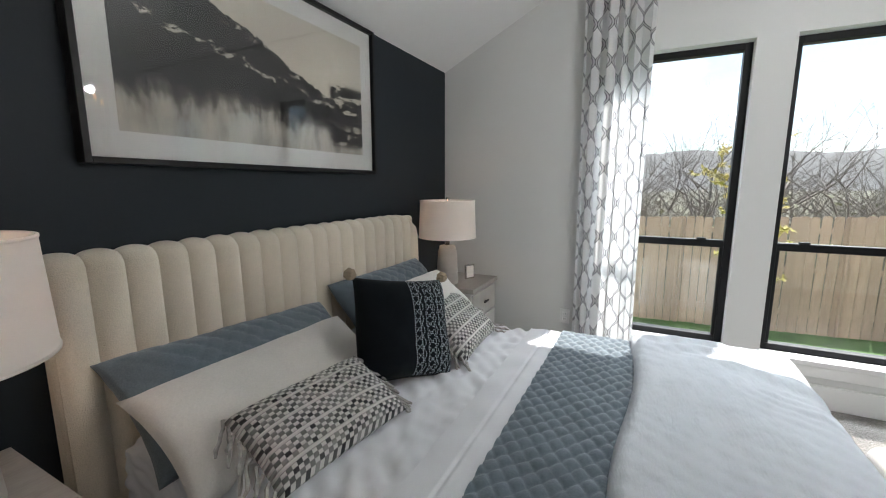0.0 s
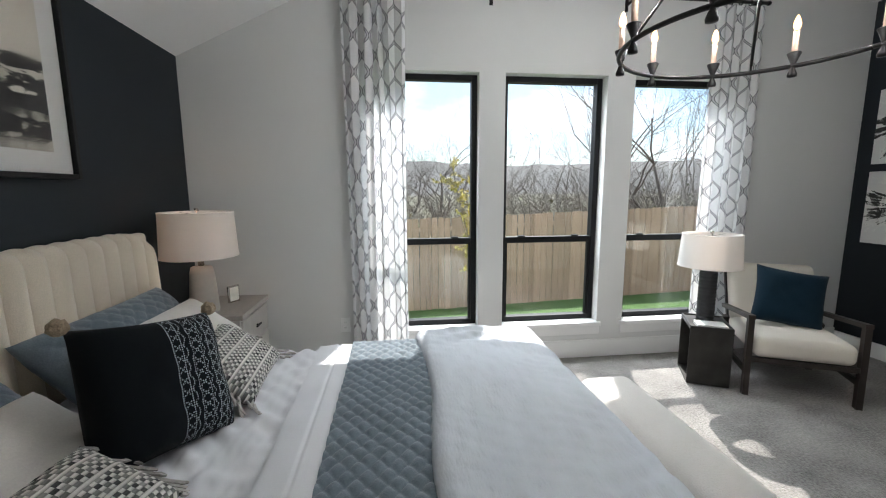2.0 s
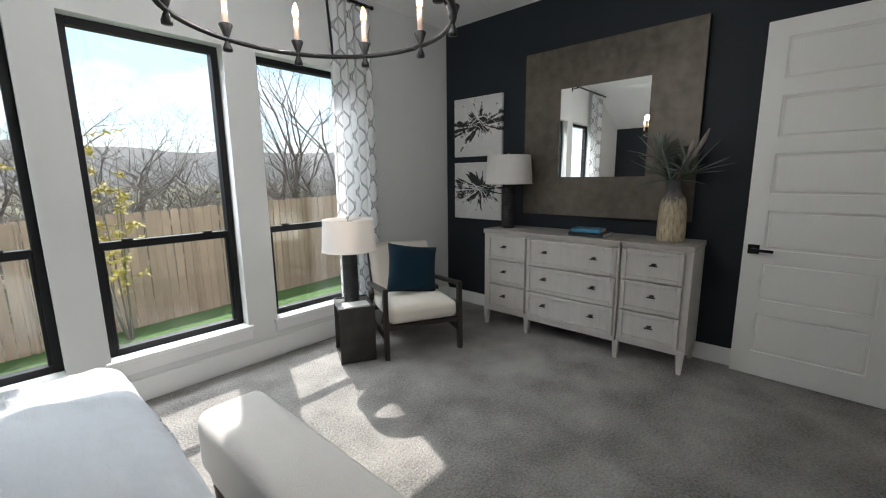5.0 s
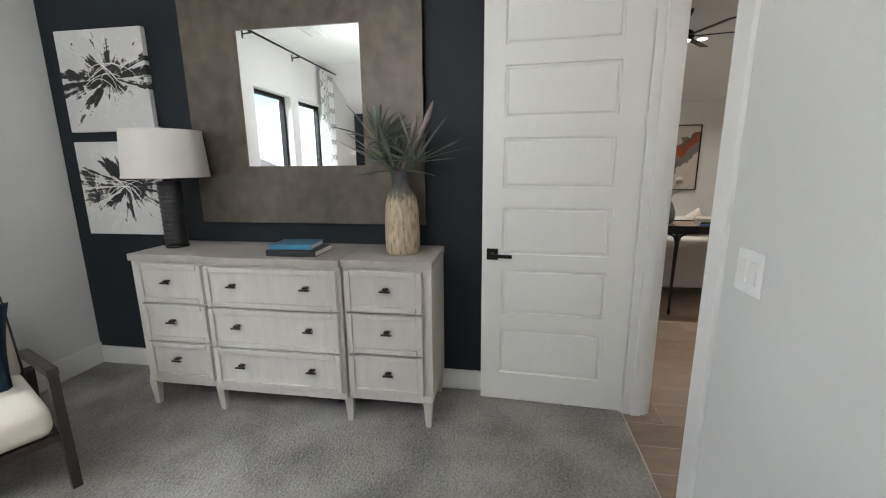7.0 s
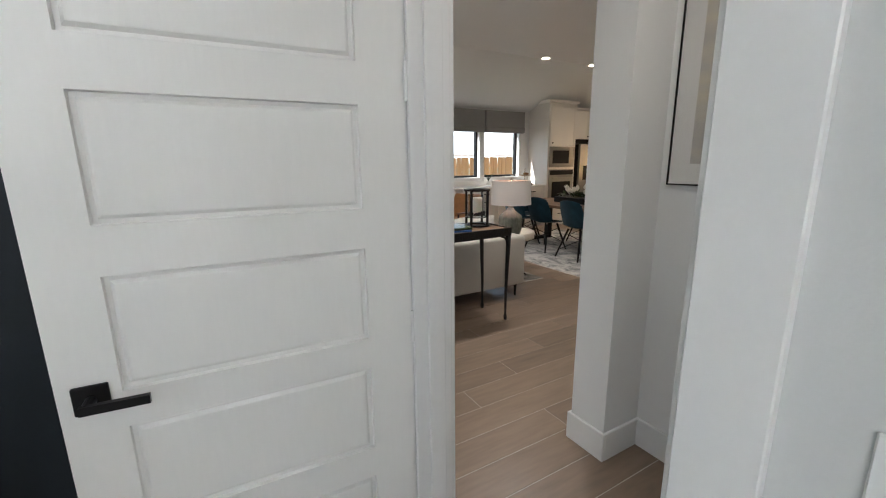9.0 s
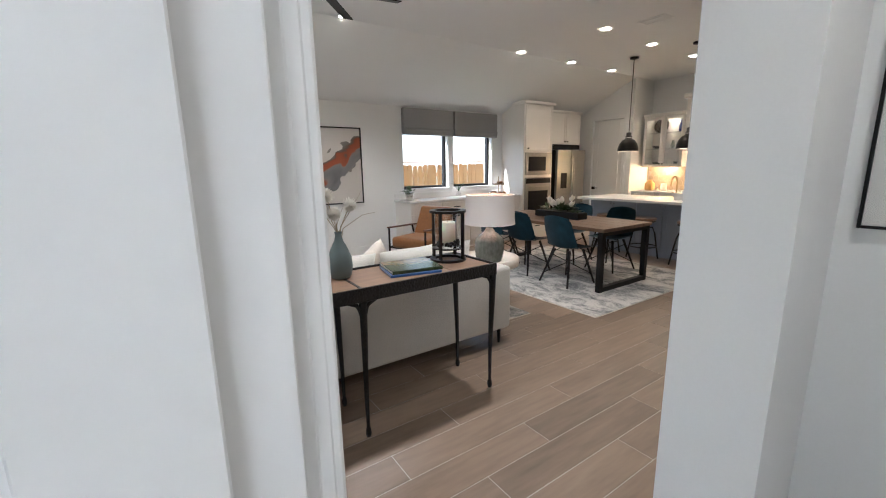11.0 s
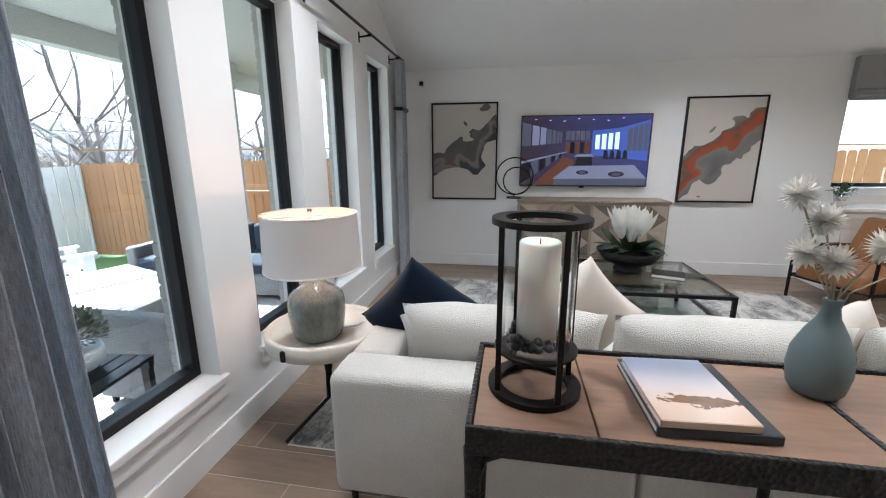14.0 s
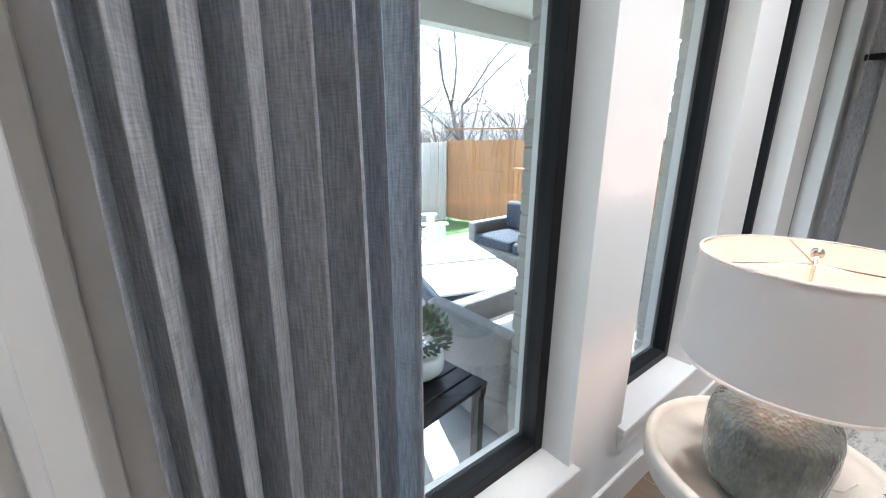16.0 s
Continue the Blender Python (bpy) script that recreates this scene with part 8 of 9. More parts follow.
# ---- cabinets along the television wall ----
def shaker(parent, axis, at, out, a0, a1, z0, z1, material, knob=None, pull=False, glass=False):
    """A shaker door or drawer front."""
    def sl(p0, p1, q0, q1, d0, d1):
        d0, d1 = at + d0 * out, at + d1 * out
        if axis == "x":
            return box(p0, min(d0, d1), q0, p1, max(d0, d1), q1, 0.0015, 1)
        return box(min(d0, d1), p0, q0, max(d0, d1), p1, q1, 0.0015, 1)

    w = min(0.055, (z1 - z0) * 0.28)
    if glass:
        d = part("door", sl(a0, a0 + w, z0, z1, 0.0, 0.02), material, parent)
        part("glass_pane", sl(a0 + w, a1 - w, z0 + w, z1 - w, 0.008, 0.012), CLEAR, d)
    else:
        d = part("door", sl(a0, a1, z0, z1, 0.0, 0.012), material, parent)
    for p0, p1, q0, q1 in ((a0, a0 + w, z0, z1), (a1 - w, a1, z0, z1), (a0 + w, a1 - w, z0, z0 + w), (a0 + w, a1 - w, z1 - w, z1)):
        part("rail", sl(p0 + 0.001, p1 - 0.001, q0 + 0.001, q1 - 0.001, 0.0125 if not glass else 0.001, 0.021), material, d)
    if pull:
        c = (a0 + a1) / 2
        part("handle", sl(c - 0.07, c + 0.07, (z0 + z1) / 2 - 0.007, (z0 + z1) / 2 + 0.007, 0.03, 0.045), BRONZE, d)
    elif knob:
        part("knob", sl(knob[0] - 0.013, knob[0] + 0.013, knob[1] - 0.013, knob[1] + 0.013, 0.02, 0.045), BRONZE, d)
    return d


buf = thing("buffet_cabinet", "cream painted base cabinets under the kitchen windows", "cabinet", pose(0, 0, 0))
FX = 9.60
part("carcass", box(FX, -6.38, 0.10, TVX - 0.002, -3.86, 0.885), CAB, buf)
part("toe_kick", box(FX + 0.06, -6.38, 0.0, TVX - 0.002, -3.87, 0.10), CAB, buf)
for k in range(4):
    a = -6.36 + k * 0.625
    shaker(buf, "y", FX, -1, a, a + 0.61, 0.70, 0.865, CAB, pull=True)
    shaker(buf, "y", FX, -1, a, a + 0.30, 0.12, 0.69, CAB, (a + 0.27, 0.62))
    shaker(buf, "y", FX, -1, a + 0.31, a + 0.61, 0.12, 0.69, CAB, (a + 0.34, 0.62))
wt = thing("buffet_worktop", "white quartz worktop under the kitchen windows", "worktop", pose(0, 0, 0))
part("slab", box(FX - 0.03, -6.385, 0.886, TVX - 0.002, -3.83, 0.922, 0.004, 1), QUARTZ, wt)
part("splash", box(TVX - 0.018, -6.385, 0.922, TVX - 0.002, -3.85, 1.02, 0.002, 1), QUARTZ, wt)

tower = thing("oven_tower", "cream tall cabinet with built-in microwave and oven", "cabinet", pose(0, 0, 0))
part("carcass", box(9.52, -7.23, 0.0, TVX - 0.002, -6.40, 2.66), CAB, tower)
part("crown", box(9.47, -7.26, 2.66, TVX - 0.002, -6.37, 2.72, 0.015, 2), CAB, tower)
shaker(tower, "y", 9.52, -1, -7.20, -6.43, 1.77, 2.63, CAB, (-6.50, 1.82))
shaker(tower, "y", 9.52, -1, -7.20, -6.43, 0.10, 0.42, CAB, pull=True)
mw = thing("microwave", "stainless built-in microwave with a dark window", "microwave", pose(0, 0, 0))
part("trim", box(9.495, -7.19, 1.30, 9.518, -6.44, 1.74, 0.003, 1), STEEL, mw)
part("window", box(9.490, -7.02, 1.38, 9.495, -6.52, 1.66, 0.002, 1), BLACKFRAME, mw)
part("handle", tube([(9.47, -6.52, 1.345), (9.47, -7.02, 1.345)], 0.009, 8), STEEL, mw)
ov = thing("wall_oven", "stainless and black built-in oven", "oven", pose(0, 0, 0))
part("trim", box(9.495, -7.19, 0.46, 9.518, -6.44, 1.25, 0.003, 1), STEEL, ov)
part("control_panel", box(9.489, -7.17, 1.13, 9.495, -6.46, 1.23), BLACKFRAME, ov)
part("window", box(9.489, -7.10, 0.58, 9.495, -6.53, 0.98, 0.002, 1), BLACKFRAME, ov)
part("handle", tube([(9.46, -6.52, 1.06), (9.46, -7.11, 1.06)], 0.011, 8), STEEL, ov)
fg = thing("refrigerator", "stainless french door refrigerator with a dispenser", "refrigerator", pose(0, 0, 0))
part("body", box(9.50, -8.22, 0.02, TVX - 0.05, -7.31, 1.80, 0.004, 1), BLACK, fg)
for a, b in ((-7.76, -7.315), (-8.215, -7.77)):
    d = part("door", box(9.44, a, 0.66, 9.498, b, 1.80, 0.008, 2), STEEL, fg, "stainless door")
    y = -7.735 if a > -7.8 else -7.795
    part("handle", tube([(9.405, y, 0.78), (9.395, y, 1.2), (9.405, y, 1.66)], 0.011, 8), STEEL, d)
part("dispenser", box(9.437, -7.63, 1.0, 9.441, -7.44, 1.32, 0.004, 1), BLACKFRAME, fg)
part("freezer_drawer", box(9.44, -8.215, 0.06, 9.498, -7.315, 0.65, 0.008, 2), STEEL, fg)
uf = thing("fridge_cabinet", "cream wall cabinet above the refrigerator", "cabinet", pose(0, 0, 0))
part("carcass", box(9.62, -8.24, 1.92, TVX - 0.002, -7.262, 2.56), CAB, uf)
part("crown", box(9.58, -8.26, 2.56, TVX - 0.002, -7.262, 2.61, 0.012, 2), CAB, uf)
part("filler", box(9.62, -8.24, 1.82, TVX - 0.002, -7.262, 1.92), BLACK, uf)
shaker(uf, "y", 9.62, -1, -7.745, -7.28, 1.94, 2.54, CAB, (-7.71, 1.98))
shaker(uf, "y", 9.62, -1, -8.22, -7.755, 1.94, 2.54, CAB, (-7.79, 1.98))

# ---- pantry and kitchen back wall ----
struct("wall_pantry", wall_with_holes("x", -8.70, -0.12, 8.66, TVX, -0.2, 3.6, [(8.86, 9.60, -0.2, 2.44)]), LIVING_WALL, "warm white pantry wall")
struct("wall_pantry_side", box(8.66, KY, -0.2, 8.78, -8.82, 3.6), LIVING_WALL, "warm white pantry side wall")
casing("trim_pantry_door", "x", -8.70, 1, 8.86, 9.60, 2.44)
pdn = thing("door_3", "white five-panel pantry door with a black lever", "door", pose(0, 0, 0), kind="structure")
part("leaf", box(8.865, -8.76, 0.01, 9.595, -8.722, 2.435), DOORW, pdn)
for k in range(6):
    z = 0.14 + k * 0.385
    bm = bmesh.new()
    for p0, p1, q0, q1 in ((8.96, 8.985, z, z + 0.30), (9.475, 9.50, z, z + 0.30), (8.985, 9.475, z, z + 0.025), (8.985, 9.475, z + 0.275, z + 0.30)):
        box(p0, -8.722, q0, p1, -8.714, q1, bm=bm)
    part("panel_moulding", bm, DOORW, pdn)
part("door_handle", bar((9.53, -8.68, 0.96), (9.42, -8.68, 0.96), 0.02, 0.014, bm=box(9.50, -8.722, 0.93, 9.56, -8.675, 0.99)), BLACK, pdn)
kb = thing("kitchen_base_cabinet", "cream base cabinets along the kitchen back wall", "cabinet", pose(0, 0, 0))
part("carcass", box(5.0, KY + 0.002, 0.0, 8.65, -8.80, 0.885), CAB, kb)
for k in range(7):
    a = 5.02 + k * 0.515
    shaker(kb, "x", -8.80, 1, a, a + 0.50, 0.12, 0.865, CAB, (a + 0.46, 0.80))
kw = thing("kitchen_worktop", "white quartz worktop along the kitchen back wall", "worktop", pose(0, 0, 0))
part("slab", box(5.0, KY + 0.002, 0.886, 8.655, -8.77, 0.922, 0.004, 1), QUARTZ, kw)
struct("backsplash_backing", box(5.0, KY, 0.922, 8.66, KY + 0.004, 1.80), GROUT, "pale grout behind the hexagon tiles")
HEXM = mat("beige_hexagon_tile", (0.42, 0.34, 0.26), 0.25, scale=14, vary=0.2, per_object=0.6, coat=0.3)
spl = thing("backsplash", "beige hexagon tile backsplash", "backsplash", pose(0, 0, 0), kind="structure")
hexm = bpy.data.meshes.new("hexagon_tile")
bm = lathe([(0.062, 0.0), (0.062, 0.004), (0.058, 0.006)], 6)
bm.to_mesh(hexm)
bm.free()
hexm.materials.append(HEXM)
for r in range(9):
    for c in range(20):
        x, z = 6.55 + c * 0.112 + (0.056 if r % 2 else 0), 0.985 + r * 0.097
        if x < 8.62 and z < 1.74 and not (z > 1.38 and x > 7.78):
            h = new("hexagon_tile", hexm)
            h.parent = spl
            h.matrix_local = pose(x, KY + 0.004, z, -90, 0, 0) @ pose(0, 0, 0, 0, 0, 30)


def glass_cabinet(x0, x1, z0, z1, label):
    t = thing("glass_cabinet", label, "cabinet", pose(0, 0, 0), "glass wall cabinets")
    fy = -9.05
    for nm, b in (("side", box(x0, KY + 0.008, z0, x0 + 0.018, fy, z1)), ("side", box(x1 - 0.018, KY + 0.008, z0, x1, fy, z1)), ("bottom", box(x0 + 0.018, KY + 0.008, z0, x1 - 0.018, fy, z0 + 0.02)), ("top", box(x0 + 0.018, KY + 0.008, z1 - 0.02, x1 - 0.018, fy, z1)), ("back", box(x0 + 0.018, KY + 0.008, z0 + 0.02, x1 - 0.018, KY + 0.018, z1 - 0.02))):
        part(nm, b, CAB, t)
    part("crown", box(x0 - 0.02, KY + 0.008, z1, x1 + 0.02, fy + 0.04, z1 + 0.07, 0.015, 2), CAB, t)
    mid_ = (x0 + x1) / 2
    shaker(t, "x", fy, 1, x0 + 0.002, mid_ - 0.002, z0 + 0.002, z1 - 0.002, CAB, (mid_ - 0.03, z0 + 0.06), glass=True)
    shaker(t, "x", fy, 1, mid_ + 0.002, x1 - 0.002, z0 + 0.002, z1 - 0.002, CAB, (mid_ + 0.03, z0 + 0.06), glass=True)
    for f in (0.36, 0.68):
        part("shelf", box(x0 + 0.02, KY + 0.02, z0 + (z1 - z0) * f, x1 - 0.02, fy - 0.03, z0 + (z1 - z0) * f + 0.008), CLEAR, t)
    return t


glass_cabinet(7.78, 8.60, 1.42, 2.42, "cream wall cabinet with glass doors and crockery")
glass_cabinet(5.95, 6.74, 1.42, 2.42, "cream wall cabinet with glass doors beside the hood")
BLUEGL = mat("cobalt_bottle", (0.01, 0.03, 0.20), 0.15, scale=10, vary=0.1)
for nm, x, z, prof, m_, lab, cat in (
        ("platter", 8.38, 2.098, [(0.02, 0), (0.15, 0.02), (0.155, 0.03)], BRONZE, "round dark platter standing in the glass cabinet", "plate"),
        ("bottle", 7.93, 2.11, [(0.035, 0), (0.037, 0.14), (0.014, 0.19), (0.014, 0.25), (0.0, 0.25)], BLUEGL, "cobalt blue bottle in the glass cabinet", "bottle"),
        ("bowl", 8.40, 1.79, [(0.04, 0), (0.08, 0.05), (0.085, 0.06)], BLACK, "black bowl in the glass cabinet", "bowl"),
        ("vase", 8.06, 1.79, [(0.03, 0), (0.045, 0.06), (0.02, 0.14), (0.025, 0.16)], GLAZE, "small glazed vase in the glass cabinet", "vase"),
        ("bowl", 8.36, 1.442, [(0.05, 0), (0.09, 0.06), (0.095, 0.07)], GLAZE, "glazed bowl in the glass cabinet", "bowl"),
        ("cup", 7.98, 1.442, [(0.03, 0), (0.04, 0.08), (0.036, 0.08)], BLACK, "dark cup in the glass cabinet", "cup"),
        ("jar", 8.42, 0.922, [(0.08, 0), (0.10, 0.03), (0.10, 0.15), (0.05, 0.19), (0.05, 0.22), (0.0, 0.23)], mat("amber_jar", (0.45, 0.26, 0.08), 0.2, scale=12, vary=0.3), "amber glass jar on the kitchen worktop", "jar"),
        ("canister", 8.12, 0.922, [(0.06, 0), (0.06, 0.14), (0.055, 0.15), (0.0, 0.16)], WHITE, "white canister on the kitchen worktop", "canister"),
        ("kettle", 6.35, 0.925, [(0.09, 0), (0.10, 0.04), (0.07, 0.10), (0.02, 0.12), (0.0, 0.14)], CHROME, "silver kettle on the kitchen worktop", "kettle")):
    t = thing(nm, lab, cat, pose(x, -9.2 if z != 0.922 else -9.1, z) if nm != "platter" else pose(x, -9.33, z + 0.16, -75, 0, 0))
    part("body", lathe(prof, 24), m_, t, smooth=True)
hood = thing("range_hood", "cream panelled range hood with crown moulding", "range hood", pose(0, 0, 0))
part("box", box(6.80, KY + 0.008, 1.86, 7.72, -8.93, 2.70), CAB, hood)
part("lower_band", box(6.77, KY + 0.008, 1.72, 7.75, -8.90, 1.86, 0.008, 2), CAB, hood)
part("crown", box(6.75, KY + 0.008, 2.70, 7.77, -8.86, 2.78, 0.02, 2), CAB, hood)
shaker(hood, "x", -8.93, 1, 6.82, 7.70, 1.90, 2.67, CAB, (7.26, 1.95))
cooktop = thing("cooktop", "black gas cooktop with iron grates", "cooktop", pose(7.26, -9.08, 0.922))
part("plate", box(-0.40, -0.24, 0.0, 0.40, 0.24, 0.008, 0.003, 1), BLACK, cooktop)
for k in range(3):
    part("grate", box(-0.38 + k * 0.26, -0.22, 0.03, -0.14 + k * 0.26, 0.22, 0.042, 0.003, 1, bm=box(-0.38 + k * 0.26, -0.22, 0.008, -0.36 + k * 0.26, -0.20, 0.03)), BLACK, cooktop)
sb_ = thing("soap_bottle", "clear soap bottle with a black pump on the island", "bottle", pose(7.32, -7.33, 0.925))
part("bottle", lathe([(0.0, 0.0), (0.032, 0.002), (0.034, 0.09), (0.014, 0.12), (0.014, 0.135)], 18), CLEAR, sb_, smooth=True)
part("pump", tube([(0, 0, 0.13), (0, 0, 0.175), (0, 0.045, 0.17)], 0.006, 8), BLACK, sb_)
for k in range(4):
    pl_ = thing("plate", "cream stoneware plate stacked on the island", "plate", pose(6.27, -7.22, 0.925 + 0.014 * k), "stacked plates")
    part("dish", lathe([(0.0, 0.0), (0.06, 0.0), (0.105, 0.016), (0.102, 0.019), (0.058, 0.005), (0.0, 0.005)], 28), CANDLE, pl_, smooth=True)
ck_ = thing("utensil_crock", "white crock of wooden kitchen utensils on the worktop", "crock", pose(6.80, -9.12, 0.922))
part("crock", lathe([(0.0, 0.0), (0.06, 0.0), (0.066, 0.01), (0.066, 0.15), (0.058, 0.15), (0.058, 0.02)], 24), WHITE, ck_, smooth=True)
for k in range(5):
    a = k * 1.26
    sp_ = part("handle", tube([(0.02 * math.cos(a), 0.02 * math.sin(a), 0.02), (0.06 * math.cos(a), 0.06 * math.sin(a), 0.26)], 0.006, 6), OAKTOP if k % 2 else BLACK, ck_)
    part("spoon_head", lathe([(0.0, 0.0), (0.022, 0.015), (0.026, 0.04), (0.016, 0.065), (0.0, 0.07)], 10, (0.06 * math.cos(a), 0.06 * math.sin(a), 0.255)), OAKTOP if k % 2 else BLACK, sp_, smooth=True)
cb_ = thing("cookbook", "open white cookbook leaning on a wooden stand", "book", pose(6.42, -9.14, 0.922, 12, 0, 180))
part("stand", box(-0.13, 0.012, 0.0, 0.13, 0.026, 0.20, 0.003, 1), OAKTOP, cb_)
part("page", box(-0.125, -0.004, 0.015, -0.002, 0.010, 0.24, 0.002, 1), PAPER, cb_)
part("page", box(0.002, -0.004, 0.015, 0.125, 0.010, 0.24, 0.002, 1), PAPER, cb_)
part("photo", box(0.02, -0.006, 0.06, 0.11, -0.0045, 0.20), GARDEN, cb_)
part("ledge", box(-0.13, -0.03, 0.0, 0.13, 0.011, 0.014, 0.002, 1), OAKTOP, cb_)
for x in (8.19, 6.35):
    lamp("cabinet_light", (x, -9.2, 2.36), 0.7, (1.0, 0.80, 0.58), 0.02)
lamp("under_cabinet_light", (8.2, -9.15, 1.39), 3.2, (1.0, 0.66, 0.32), 0.04)
lamp("hood_light", (7.26, -9.1, 1.66), 2.6, (1.0, 0.72, 0.42), 0.04)
lamp("pendant_light", (7.82, -7.2, 1.76), 2.0, (1.0, 0.80, 0.55), 0.03)
lamp("pendant_light", (6.83, -7.2, 1.76), 2.0, (1.0, 0.80, 0.55), 0.03)

# ---- on the buffet ----
pot = thing("potted_plant", "small leafy plant in a silver pot on the buffet", "plant", pose(9.85, -3.98, 0.923))
part("pot", lathe([(0.055, 0), (0.075, 0.13), (0.065, 0.13)], 20), CHROME, pot, smooth=True)
rnd = random.Random(31)
for q in range(60):
    a, e = rnd.uniform(0, 6.28), rnd.uniform(0.1, 1.4)
    d = Vector((math.cos(a) * math.cos(e), math.sin(a) * math.cos(e), math.sin(e)))
    bml = bmesh.new()
    s_ = Vector((0, 0, 0.12)) + d * rnd.uniform(0.03, 0.12)
    blade(s_, s_ + d * 0.06, 0.018, 0.02, bml, 3)
    part("leaf", bml, GREEN, pot)
bud = thing("bud_vase", "clear glass bud vase with a green sprig on the buffet", "vase", pose(9.92, -5.10, 0.923))
part("vase_body", lathe([(0.03, 0), (0.05, 0.03), (0.05, 0.06), (0.014, 0.11), (0.014, 0.17), (0.018, 0.18)], 20, cap=False), CLEAR, bud, smooth=True)
for k in range(7):
    a = k * 0.9
    bml = bmesh.new()
    blade((0, 0, 0.10), (0.05 * math.cos(a), 0.16 * math.cos(a * 0.7), 0.30 + 0.04 * math.sin(a * 2)), 0.012, 0.03, bml, 5)
    part("leaf", bml, GREEN, bud)
tray = thing("tiered_tray", "two-tier tray with breads and jars on the buffet", "tray", pose(9.85, -6.05, 0.923))
part("lower_tray", lathe([(0.0, 0.0), (0.19, 0.0), (0.20, 0.025), (0.185, 0.012), (0.0, 0.01)], 28), BLACK, tray)
part("upper_tray", lathe([(0.0, 0.20), (0.12, 0.20), (0.13, 0.22), (0.0, 0.21)], 24), BRASS, tray)
part("post", tube([(0, 0, 0.01), (0, 0, 0.36)], 0.006, 8), BRASS, tray)
for k in range(7):
    a = k * 0.9
    b9 = bmesh.new()
    bmesh.ops.create_icosphere(b9, subdivisions=2, radius=0.045)
    for v in b9.verts:
        v.co.z *= 0.6
        v.co *= 1 + 0.1 * noise.noise(v.co * 40)
    bmesh.ops.translate(b9, verts=b9.verts, vec=(0.12 * math.cos(a), 0.12 * math.sin(a), 0.04) if k < 5 else (0.05 * math.cos(a), 0.05 * math.sin(a), 0.24))
    part("roll", b9, LEATHER if k % 2 else mat("bread_crust", (0.40, 0.22, 0.09), 0.7, scale=20, vary=0.3), tray, smooth=True)

# ---- roman shades ----
SHADEC = mat("grey_roman_shade", (0.27, 0.265, 0.265), 0.9, scale=200, vary=0.12, bump=0.3, bump_scale=300)
for y0, y1 in ((-5.10, -4.03), (-6.19, -5.13)):
    t = thing("roman_shade", "grey fabric roman shade drawn up over the window", "window shade", pose(TVX - 0.045, 0, 0), "roman shades")
    part("valance", soft_box(-0.05, y0, 2.07, 0.04, y1, 2.50, 0.012, 2), SHADEC, t)
    for k in range(3):
        part("fold", soft_box(-0.058 - 0.006 * k, y0 + 0.004, 2.045 + 0.035 * k, 0.03, y1 - 0.004, 2.09 + 0.035 * k, 0.014, 3), SHADEC, t, smooth=True)

# ---- outdoors: ground ----
def ground_z(x, y):
    f = min(1.0, max(0.0, (y - 4.3) / 4.7))
    far = -1.27 + 0.036 * max(-10.0, min(16.0, x))
    side = min(1.0, max(0.0, (x - 10.6) / 1.5))
    near = -0.16 - 0.16 * side
    z = near * (1 - f) + far * f
    if y > 9.5:
        z += 0.012 * (min(y, 60) - 9.5)
    return z


def ground_mesh():
    xs = [-400, -150, -60, -30] + [-16 + 0.8 * k for k in range(51)] + [32, 60, 150, 400]
    ys = [-400, -100, -30, -14] + [-10 + 0.8 * k for k in range(33)] + [20, 26, 34, 60, 120, 400]
    bm = bmesh.new()
    vs = [[bm.verts.new((x, y, ground_z(x, y) + 0.02 * noise.noise(Vector((x * 0.7, y * 0.7, 0))))) for x in xs] for y in ys]
    for j in range(len(ys) - 1):
        for i in range(len(xs) - 1):
            cx, cy = (xs[i] + xs[i + 1]) / 2, (ys[j] + ys[j + 1]) / 2
            if -1.9 < cx < 10.0 and -9.6 < cy < 0.9 or (-1.5 < cx < 3.9 and 0 < cy < 3.3):
                continue
            f = bm.faces.new((vs[j][i], vs[j][i + 1], vs[j + 1][i + 1], vs[j + 1][i]))
            f.material_index = 0 if (-18 < cx < 12.6 and -14 < cy < 9.4) else 1
    return bm


struct("ground", ground_mesh(), [GRASS, DRYGROUND], "green lawn that falls to the fence, winter scrub beyond")
struct("patio", box(4.32, 1.24, -0.30, 10.9, 5.3, -0.10, 0.01, 1), CONCRETE, "pale concrete patio slab")
struct("patio_roof", box(4.22, 1.24, 2.74, 11.6, 3.95, 2.86), SOFFIT, "painted patio ceiling")
bm = box(4.22, 3.78, 2.50, 11.6, 3.95, 2.74, 0.005, 1)
box(4.22, 3.95, 2.66, 11.6, 4.02, 2.98, bm=bm)
struct("patio_beam", bm, SOFFIT, "painted patio beam and fascia")
struct("house_roof", box(-1.9, -9.6, 3.62, 10.6, 3.7, 3.75), DARKWOOD, "dark roof deck over the house")
struct("wall_gable_outside", box(BX0, BY1 + 0.2, 3.2, LX0, BY1 + 0.22, 3.62), SOFFIT, "gable above the bedroom windows")

BRM = bpy.data.meshes.new("brick")
bm = box(-0.10, -0.05, -0.031, 0.10, 0.05, 0.031, 0.004, 1)
bm.to_mesh(BRM)
bm.free()
BRM.materials.append(BRICKM)
BRR = bpy.data.meshes.new("brick")
bm = box(-0.10, -0.022, -0.031, 0.10, 0.022, 0.031, 0.004, 1)
bm.to_mesh(BRR)
bm.free()
BRR.materials.append(BRICKM)
rnd = random.Random(77)
